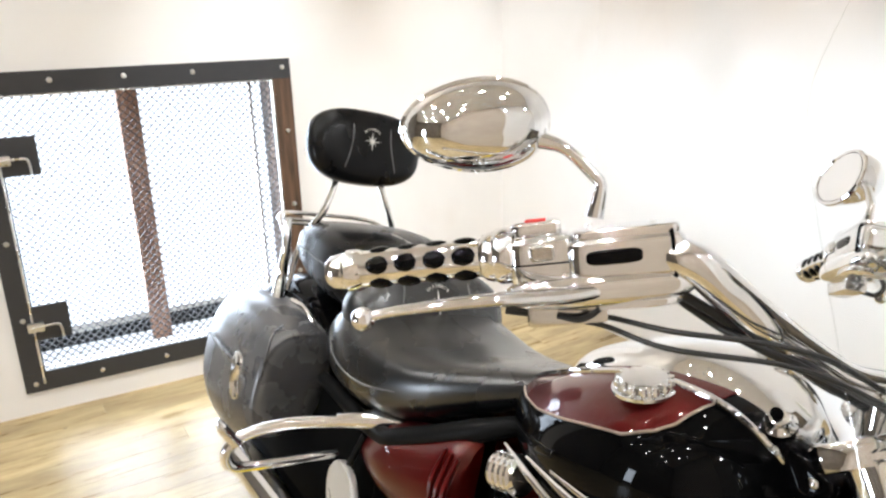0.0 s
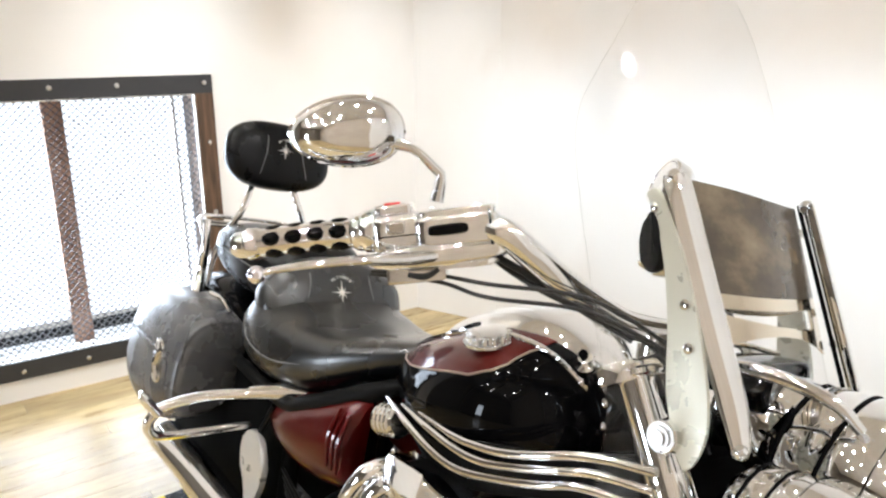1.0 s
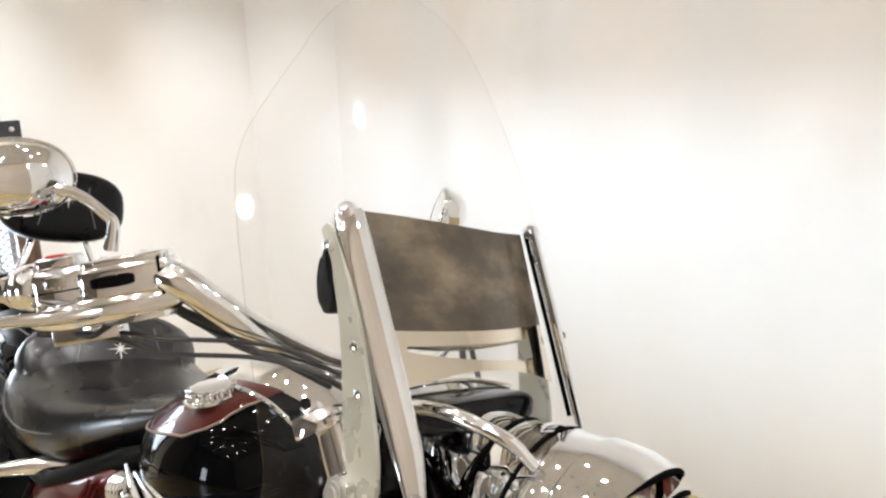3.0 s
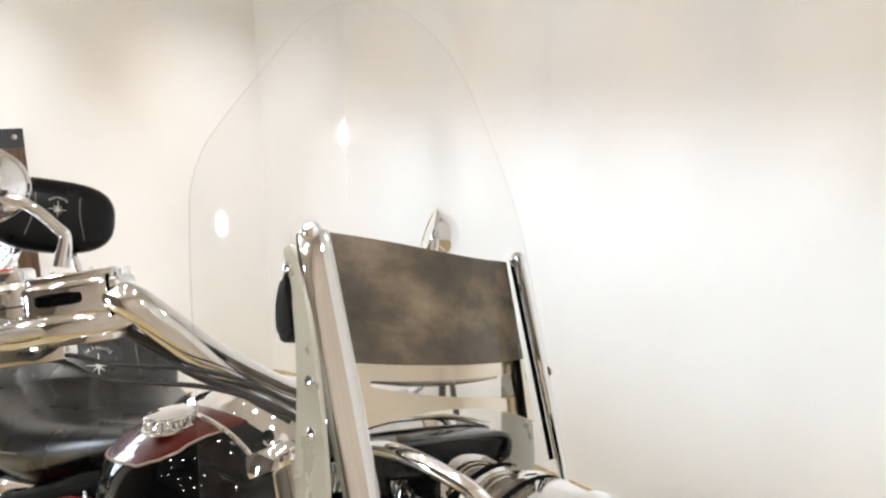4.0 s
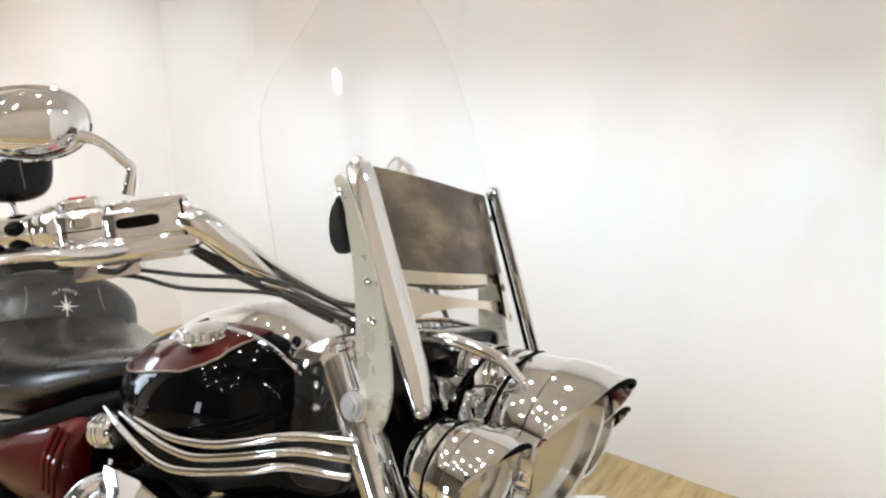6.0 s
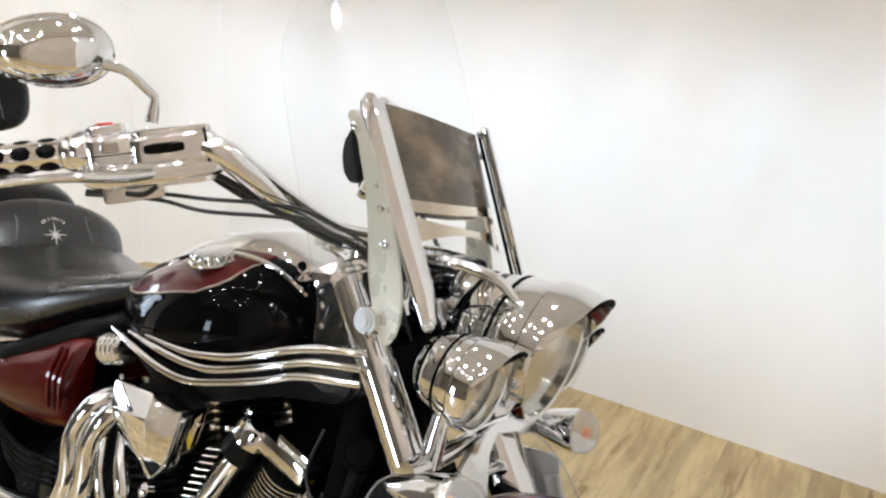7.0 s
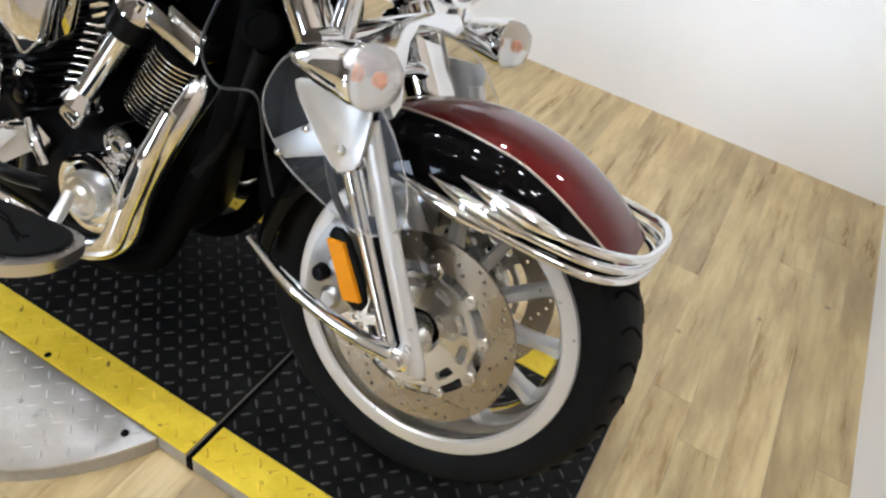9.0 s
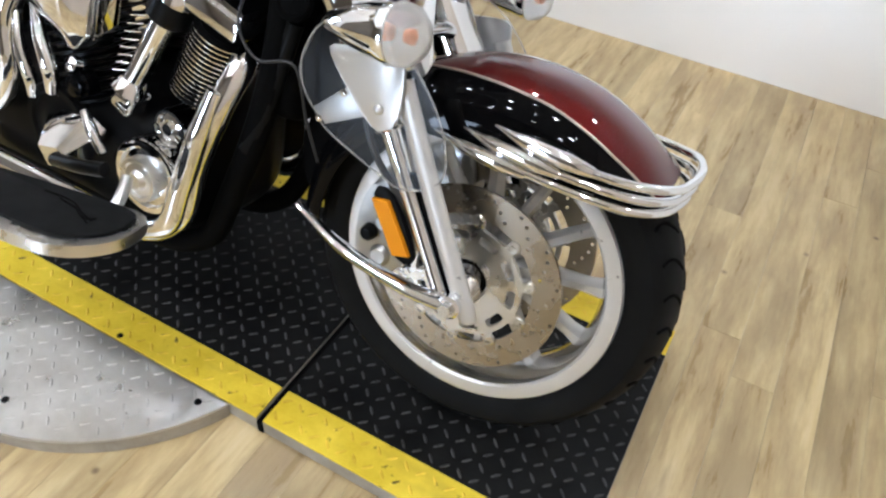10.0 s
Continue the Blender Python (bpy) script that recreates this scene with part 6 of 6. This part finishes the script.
for s in (-1, 1):
    # faceted chrome cover between the cylinders
    bm = bmesh.new()
    rim = [(-0.731, 0.200, 0.605), (-0.640, 0.198, 0.611), (-0.575, 0.200, 0.604), (-0.592, 0.204, 0.508), (-0.606, 0.209, 0.487), (-0.620, 0.209, 0.485), (-0.690, 0.208, 0.527), (-0.718, 0.212, 0.569)]
    front = [bm.verts.new((x, y * s, z)) for x, y, z in rim]
    back = [bm.verts.new((x + 0.006, 0.150 * s, z)) for x, y, z in rim]
    peak, chin = bm.verts.new((-0.606, 0.237 * s, 0.588)), bm.verts.new((-0.614, 0.225 * s, 0.524))
    for i in range(8):
        bm.faces.new((back[i], back[(i + 1) % 8], front[(i + 1) % 8], front[i]))
    bm.faces.new(back[::-1])
    for loop in ((0, 1, peak, 7), (1, 2, peak), (peak, 2, 3, chin), (chin, 3, 4), (chin, 4, 5), (7, peak, chin, 6), (chin, 5, 6)):
        bm.faces.new([front[v] if isinstance(v, int) else v for v in loop])
    bmesh.ops.recalc_face_normals(bm, faces=bm.faces[:])
    bmesh.ops.bevel(bm, geom=bm.edges[:], offset=0.0028, segments=2, affect="EDGES", profile=0.5)
    part("intake_cover", bm, CHROME, engine, "faceted chrome intake cover")
    # pushrod tubes
    for a, b, r in (((-0.542, 0.170 * s, 0.447), (-0.484, 0.160 * s, 0.560), 0.0155),):
        pr = part("pushrod_tube", rod(a, b, r, r * 1.15, 16, 0.003), CHROME, engine, "chrome pushrod tube")
        part("tube_collar", rod(Vector(a) - (Vector(b) - Vector(a)) * 0.08, Vector(a) + (Vector(b) - Vector(a)) * 0.1, r * 1.7, r * 1.3, 18, 0.003), CHROME, pr)
    # front exhaust
    part("exhaust_pipe", tube([(-0.385, 0.11 * s, 0.535), (-0.372, 0.140 * s, 0.517), (-0.39, 0.160 * s, 0.455), (-0.42, 0.168 * s, 0.365), (-0.445, 0.170 * s, 0.268), (-0.52, 0.175 * s, 0.216), (-0.65, 0.195 * s, 0.232), (-0.85, 0.195 * s, 0.235), (-1.10, 0.195 * s, 0.235)], 0.0200, 20, 8), CHROME, engine, "chrome front exhaust pipe")
    part("exhaust_shield", tube([(-0.385, 0.17 * s, 0.49), (-0.405, 0.178 * s, 0.42), (-0.43, 0.182 * s, 0.335), (-0.455, 0.185 * s, 0.258), (-0.515, 0.186 * s, 0.22)], [0.012, 0.0175, 0.0185, 0.0185, 0.015], 18, 8), CHROME, engine, "chrome heat shield")
    # S-shaped rear pipes
    for k, dx in enumerate((0.0, 0.045)):
        part("exhaust_pipe", tube([(-0.755 + dx, 0.14 * s, 0.56), (-0.775 + dx, 0.19 * s, 0.548), (-0.80 + dx, 0.205 * s, 0.49), (-0.80 + dx * 0.9, 0.205 * s, 0.41), (-0.835 + dx * 0.7, 0.205 * s, 0.345), (-0.93 + dx * 0.5, 0.205 * s, 0.31), (-1.1, 0.205 * s, 0.29 - 0.02 * k)], 0.0195, 18, 8), CHROME, engine, "chrome rear exhaust pipe")
    part("muffler", tube([(-1.08, 0.205 * s, 0.255), (-1.16, 0.21 * s, 0.25), (-1.4, 0.205 * s, 0.245), (-1.62, 0.205 * s, 0.24)], [0.03, 0.042, 0.044, 0.044], 24, 6), CHROME, engine, "long chrome muffler")
    # round cases low on the engine
    for (cx, cz, r, d_, mt) in ((-0.505, 0.315, 0.062, 0.185, CHROME), (-0.505, 0.315, 0.036, 0.20, SATIN), (-0.475, 0.40, 0.03, 0.165, CHROME), (-0.70, 0.33, 0.07, 0.178, BLACK_METAL)):
        part("engine_cover", lathe([(r, -0.05), (r, -0.006), (r * 0.94, 0.0), (r * 0.8, 0.0), (r * 0.74, -0.005), (r * 0.45, -0.003), (r * 0.3, 0.004), (0, 0.004)], Matrix.Translation((cx, d_ * s, cz)) @ pose(0, 0, 0, -90 * s, 0, 0), 32), mt, engine, "round engine cover")
    # small faceted chrome cover low down
    bm = bmesh.new()
    low = [(-0.715, 0.352), (-0.625, 0.375), (-0.59, 0.358), (-0.625, 0.300), (-0.672, 0.283)]
    back = [bm.verts.new((x, 0.175 * s, z)) for x, z in low]
    top = [bm.verts.new((-0.65 + (x + 0.65) * 0.45, 0.228 * s, 0.312 + (z - 0.335) * 0.4)) for x, z in low]
    for i in range(5):
        bm.faces.new((back[i], back[(i + 1) % 5], top[(i + 1) % 5], top[i]))
    bm.faces.new(top)
    bm.faces.new(back[::-1])
    part("cam_cover", bm, CHROME, engine, "small faceted chrome cover")
    part("brake_pedal_link", tube([(-0.64, 0.23 * s, 0.31), (-0.58, 0.24 * s, 0.325), (-0.53, 0.235 * s, 0.335)], 0.011, 12), BLACK_METAL, engine)
    part("pedal_arm", tube([(-0.505, 0.215 * s, 0.325), (-0.49, 0.25 * s, 0.30), (-0.495, 0.28 * s, 0.275), (-0.52, 0.295 * s, 0.268)], [0.009, 0.009, 0.008, 0.007], 10), SATIN, engine)
    # footboard
    fb = rounded([(-0.410, 0.272), (-0.432, 0.258), (-0.47, 0.262), (-0.56, 0.284), (-0.66, 0.310), (-0.75, 0.332), (-0.76, 0.405), (-0.64, 0.414), (-0.50, 0.404), (-0.436, 0.381), (-0.403, 0.330)], 6)
    fz = 0.302
    board = part("footboard", slab([(u, s * w) for u, w in fb], 0.018, Matrix.Translation((0, 0, fz)), 0.005), SATIN, bike, "satin edged rider footboard")
    part("rubber_mat", slab([((u + 0.57) * 0.935 - 0.573, s * ((w - 0.325) * 0.80 + 0.3205)) for u, w in fb], 0.006, Matrix.Translation((0, 0, fz + 0.011)), 0.002), RUBBER, board, "black rubber mat")
    bm = bmesh.new()
    for k in range(3):
        add_tube(bm, [(-0.50 - 0.03 * k, s * 0.31, fz + 0.0145), (-0.47 - 0.02 * k, s * (0.325 - 0.01 * k), fz + 0.0145), (-0.455, s * (0.315 + 0.008 * k), fz + 0.0145)], 0.0016, 5)
    part("mat_emblem", bm, DARK, board, "moulded emblem on the mat")
    # burgundy side cover
    sc = smooth_table([(-1.20, 0.02, 0.500, 0.465, 0), (-1.18, 0.053, 0.525, 0.445, 0), (-1.10, 0.071, 0.560, 0.415, 0), (-1.00, 0.070, 0.592, 0.415, 0), (-0.925, 0.060, 0.618, 0.435, 0), (-0.90, 0.03, 0.61, 0.46, 0)], 22)
    bm = bmesh.new()
    add_rings(bm, [[(x, s * (0.115 + w * max(0, math.cos(a)) ** 1.05), (t_ + b_) / 2 + (t_ - b_) / 2 * math.sin(a)) for a in (2 * math.pi * j / 28 for j in range(28))] for x, w, t_, b_, _ in sc])
    cov = part("side_cover", bm, RED, bike, "burgundy metallic side cover")
    for k in range(3):
        x = -0.925 + 0.017 * k
        part("cover_louvre", tube([(x, 0.168 * s, 0.598), (x - 0.004, 0.181 * s, 0.545), (x - 0.004, 0.176 * s, 0.485)], [0.003, 0.006, 0.003], 8), RED, cov, "raised louvre")
    prof = [(0.010, 0.0)]
    for k in range(4):
        prof += [(0.0255, 0.012 * k), (0.028, 0.012 * k + 0.003), (0.028, 0.012 * k + 0.008), (0.0245, 0.012 * k + 0.0105)]
    prof += [(0.022, 0.052), (0.008, 0.055), (0, 0.055)]
    part("rocker_trim", lathe(prof, along(RIBBED[0] + Vector((0, 0.170 * s, 0)), RIBBED[1] + Vector((0, 0.172 * s, 0))), 24), CHROME, bike, "ribbed chrome cylinder end")
    # fins behind side cover
    for k in range(5):
        part("gearbox_fin", tube([(-1.12 + 0.01 * k, 0.15 * s, 0.385 - 0.012 * k), (-1.0, 0.168 * s, 0.378 - 0.012 * k), (-0.90, 0.165 * s, 0.392 - 0.012 * k)], 0.004, 6), BLACK_METAL, engine)
    # chrome disc and round plate of the passenger peg
    part("passenger_board", slab(rounded([(-1.215, 0.432), (-1.17, 0.442), (-1.128, 0.41), (-1.122, 0.355), (-1.145, 0.305), (-1.178, 0.292), (-1.185, 0.325), (-1.212, 0.345), (-1.228, 0.39)], 5), 0.014, Matrix.Translation((0, 0.190 * s, 0)) @ SIDE, 0.005), LIP, bike, "folded satin passenger footboard")
    part("board_stay", rod((-1.18, 0.185 * s, 0.435), (-1.155, 0.175 * s, 0.51), 0.006, None, 10), BLACK_METAL, bike)
# frame
for s in (-1, 1):
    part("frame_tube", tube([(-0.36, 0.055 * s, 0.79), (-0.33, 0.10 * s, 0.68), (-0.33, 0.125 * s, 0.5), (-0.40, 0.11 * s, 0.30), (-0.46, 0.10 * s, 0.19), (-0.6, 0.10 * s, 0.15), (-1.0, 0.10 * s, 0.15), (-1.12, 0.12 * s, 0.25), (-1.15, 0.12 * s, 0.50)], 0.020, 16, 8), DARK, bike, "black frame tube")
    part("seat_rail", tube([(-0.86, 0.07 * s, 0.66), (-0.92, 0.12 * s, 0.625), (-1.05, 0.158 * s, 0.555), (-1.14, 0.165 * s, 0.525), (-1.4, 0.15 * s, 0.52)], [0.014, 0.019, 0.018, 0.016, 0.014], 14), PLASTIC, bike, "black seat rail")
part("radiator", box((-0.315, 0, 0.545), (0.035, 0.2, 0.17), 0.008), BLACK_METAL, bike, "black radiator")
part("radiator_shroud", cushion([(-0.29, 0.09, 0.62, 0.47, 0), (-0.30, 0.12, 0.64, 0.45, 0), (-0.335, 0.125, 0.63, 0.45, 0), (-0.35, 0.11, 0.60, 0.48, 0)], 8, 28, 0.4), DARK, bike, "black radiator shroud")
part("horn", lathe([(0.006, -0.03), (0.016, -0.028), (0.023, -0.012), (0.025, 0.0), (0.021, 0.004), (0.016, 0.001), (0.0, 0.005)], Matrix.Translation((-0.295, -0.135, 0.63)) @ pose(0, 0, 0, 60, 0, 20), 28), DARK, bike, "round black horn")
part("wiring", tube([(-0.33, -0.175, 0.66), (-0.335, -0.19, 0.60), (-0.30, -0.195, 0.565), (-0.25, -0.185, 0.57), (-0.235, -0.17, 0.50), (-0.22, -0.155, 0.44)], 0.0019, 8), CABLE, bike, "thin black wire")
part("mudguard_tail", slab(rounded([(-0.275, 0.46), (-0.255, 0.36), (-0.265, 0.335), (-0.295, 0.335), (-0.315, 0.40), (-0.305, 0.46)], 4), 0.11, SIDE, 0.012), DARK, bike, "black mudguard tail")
rear_guard = bmesh.new()
add_rings(rear_guard, [[Vector((-1.70, 0, 0.318)) + Vector(((0.345 + lf) * math.cos(radians(a)) - 0.0, -0.11 * math.sin(p), (0.345 + lf - 0.05 * (1 - math.cos(p))) * math.sin(radians(a)))) for p, lf in [(radians(-90 + 15 * j), 0.0) for j in range(13)] + [(radians(90 - 15 * j), -0.004) for j in range(13)]] for a in range(30, 186, 6)])
part("rear_mudguard", rear_guard, BLACK, bike, "gloss black rear mudguard")
part("side_stand", tube([(-0.72, 0.15, 0.16), (-0.70, 0.24, 0.09), (-0.68, 0.30, 0.075)], [0.014, 0.012, 0.011], 12), BLACK_METAL, bike, "black side stand")
part("front_brace_tube", tube([(-0.30, -0.12, 0.60), (-0.33, -0.13, 0.47), (-0.36, -0.13, 0.40)], 0.012, 12), PLASTIC, bike)
# black sheets added between the bags and the rear wheel, hiding bright parts
for s in (-1, 1):
    part("black_filler_sheet", slab(rounded([(-1.16, 0.45), (-1.30, 0.50), (-1.60, 0.50), (-1.80, 0.42), (-1.80, 0.25), (-1.60, 0.14), (-1.25, 0.14), (-1.14, 0.25)], 4), 0.008, Matrix.Translation((0, 0.128 * s, 0)) @ SIDE, 0.002), DARK, bike, "black sheet added to darken the space behind the bag")
    # small chrome fittings on the engine
    for k in range(9):
        q = k / 8
        c = Vector((-0.72 + 0.24 * q, 0.196 * s, 0.612 - 0.022 * math.sin(q * math.pi)))
        bm = bmesh.new()
        bmesh.ops.create_icosphere(bm, subdivisions=2, radius=0.0048, matrix=Matrix.Translation(c))
        part("cover_bolt", bm, CHROME, engine, "small chrome bolt")
    part("oil_line", tube([(-0.700, 0.195 * s, 0.525), (-0.672, 0.212 * s, 0.485), (-0.655, 0.215 * s, 0.445), (-0.668, 0.205 * s, 0.405)], [0.008, 0.011, 0.012, 0.009], 12), CHROME, engine, "bent chrome oil line")
    part("oil_line", tube([(-0.735, 0.20 * s, 0.51), (-0.715, 0.215 * s, 0.46), (-0.700, 0.215 * s, 0.42), (-0.712, 0.205 * s, 0.385)], [0.006, 0.009, 0.010, 0.007], 12), CHROME, engine, "bent chrome oil line")
    part("sender", lathe([(0.020, -0.02), (0.020, 0.0), (0.016, 0.003), (0.016, 0.012), (0.010, 0.014), (0.0, 0.014)], Matrix.Translation((-0.625, 0.19 * s, 0.425)) @ pose(0, 0, 0, -90 * s, 0, 0), 20), BLACK, engine, "black round sender")
    part("sender_cap", lathe([(0.012, -0.01), (0.012, 0.004), (0.008, 0.007), (0, 0.008)], Matrix.Translation((-0.632, 0.195 * s, 0.456)) @ pose(0, 0, 0, -70 * s, 0, 0), 16), CHROME, engine)
    part("tappet_block", block((0.040, 0.045, 0.038), Matrix.Translation((-0.556, 0.158 * s, 0.418)) @ pose(0, 0, 0, 0, 27, 0), 0.4), CHROME, engine, "chrome tappet block")
    part("case_bolt", rod((-0.565, 0.18 * s, 0.44), (-0.560, 0.18 * s, 0.452), 0.007, None, 6), CHROME, engine)
    part("side_link", tube([(-0.60, 0.205 * s, 0.395), (-0.575, 0.215 * s, 0.375), (-0.56, 0.212 * s, 0.345)], [0.007, 0.009, 0.007], 10), CHROME, engine)
    for k in range(5):
        part("cooling_rib", lathe([(0.0585, 0), (0.0605, 0.001), (0.0605, 0.003), (0.0585, 0.004)], Matrix.Translation((-0.505, (0.150 + 0.008 * k) * s, 0.315)) @ pose(0, 0, 0, -90 * s, 0, 0), 28, True), CHROME if k % 2 else BLACK, engine)
    # ignition lock and clamp beside the steering head
    lock = part("clamp_knob", lathe([(0.016, -0.02), (0.018, 0.0), (0.018, 0.010), (0.012, 0.014), (0.010, 0.020), (0, 0.022)], Matrix.Translation((-0.490, 0.072 * s, 0.828)) @ pose(0, 0, 0, -40 * s, 10, 0), 20), CHROME, bike, "chrome clamp knob")
    part("knob_slot", rod((-0.490, 0.088 * s, 0.846), (-0.488, 0.0895 * s, 0.848), 0.007, None, 12), DARK, lock)
    part("neck_cover", block((0.075, 0.04, 0.055), Matrix.Translation((-0.448, 0.075 * s, 0.795)) @ pose(0, 0, 0, 0, 20, 0), 0.5), BLACK, bike, "gloss black neck cover")
    for bx, bz in ((-0.475, 0.812), (-0.43, 0.80), (-0.425, 0.77)):
        part("neck_bolt", lathe([(0.006, 0), (0.006, 0.004), (0.003, 0.006), (0, 0.006)], Matrix.Translation((bx, 0.096 * s, bz)) @ pose(0, 0, 0, -90 * s, 0, 0), 8), CHROME, bike, "chrome bolt")
# black filler added so that no bright floor shows through the neck
part("neck_filler", slab(rounded([(-0.30, 0.74), (-0.36, 0.76), (-0.47, 0.70), (-0.47, 0.60), (-0.40, 0.53), (-0.34, 0.49), (-0.29, 0.52)], 3), 0.15, SIDE, 0.01), DARK, bike, "black filler added to darken the space at the neck")

# ---- ceiling lamps ----
for lx, ly in LAMPS:
    lamp = tagged(empty("ceiling_lamp", Matrix.Translation((lx, ly, 2.92))), "small white recessed ceiling spotlight", "lamp", "ceiling spotlights")
    part("housing", lathe([(0.055, 0.08), (0.055, 0.0), (0.045, 0.0), (0.040, 0.05), (0.0, 0.055)], None, 24), LAMP_WHITE, lamp)
    part("lamp_face", lathe([(0.043, 0.004), (0.041, 0.014), (0, 0.016)], None, 24), LAMP_GLOW, lamp, "bright lamp face")
for lx, ly in SMALL:
    lamp = tagged(empty("ceiling_lamp", Matrix.Translation((lx, ly, 2.92))), "very small white recessed ceiling spotlight", "lamp", "ceiling spotlights")
    part("housing", lathe([(0.040, 0.08), (0.040, 0.0), (0.032, 0.0), (0.029, 0.05), (0.0, 0.055)], None, 24), LAMP_WHITE, lamp)
    part("lamp_face", lathe([(0.021, 0.004), (0.020, 0.010), (0, 0.012)], None, 24), LAMP_GLOW, lamp, "bright lamp face")
# fixtures made up for the added wall lamps
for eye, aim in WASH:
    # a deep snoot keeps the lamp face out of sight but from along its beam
    lamp = tagged(empty("added_wall_fixture", look((eye[0], eye[1], 2.90), aim)), "white snooted spotlight added under the ceiling to brighten a wall", "lamp", "wall washers")
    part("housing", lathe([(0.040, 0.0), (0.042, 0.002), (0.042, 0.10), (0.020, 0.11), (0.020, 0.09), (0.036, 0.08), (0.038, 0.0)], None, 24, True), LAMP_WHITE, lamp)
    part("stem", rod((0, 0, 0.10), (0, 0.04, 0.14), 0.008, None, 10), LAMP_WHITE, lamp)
for eye, aim in HUNG:
    lamp = tagged(empty("hanging_lamp", Matrix.Translation(eye)), "white spotlight hanging on a stem from the ceiling", "lamp", "hanging spotlights")
    turn = Matrix.Translation(-Vector(eye)) @ look(eye, aim)
    part("housing", lathe([(0.050, -0.012), (0.052, 0.0), (0.050, 0.07), (0.030, 0.10), (0.002, 0.105), (0.002, 0.06), (0.040, 0.05), (0.046, -0.012)], turn, 28, True), LAMP_WHITE, lamp)
    r = 0.038 if eye[1] > 0.5 else 0.014
    part("lamp_face", lathe([(r, 0.030), (r - 0.001, 0.036), (0, 0.037)], turn, 24), LAMP_GLOW, lamp, "bright lamp face")
    part("stem", rod((0, 0, 0.06), (0, 0, 2.995 - eye[2]), 0.009, None, 12), LAMP_WHITE, lamp)

# ---- floor planks, laid across the room ----
PLANK_W = 0.083
PLANKS = {}
rng = random.Random(7)


def plank_mesh(length):
    key = round(length, 2)
    if key not in PLANKS:
        bm = box((0, 0, -0.004), (PLANK_W - 0.0004, key - 0.0006, 0.008), 0.0004)
        me = bpy.data.meshes.new("plank")
        bm.to_mesh(me)
        bm.free()
        me.materials.append(WOOD)
        PLANKS[key] = me
    return PLANKS[key]


x = -3.4
while x < CORNER[0]:
    w_left = CORNER[0] - x
    y = 1.545
    first = True
    while y > -3.9:
        L = 1.2 if not first else rng.choice((0.3, 0.5, 0.7, 0.9, 1.1, 1.2))
        first = False
        L = round(min(L, y + 3.9), 2)
        if L < 0.05:
            break
        cx, cy = x + PLANK_W / 2, y - L / 2
        if not (x < -2.95 and y > -0.9):
            ob = new("plank", plank_mesh(L))
            ob.parent = floor_ob
            ob.location = (cx, cy, 0.0)
        y -= L
    x += PLANK_W
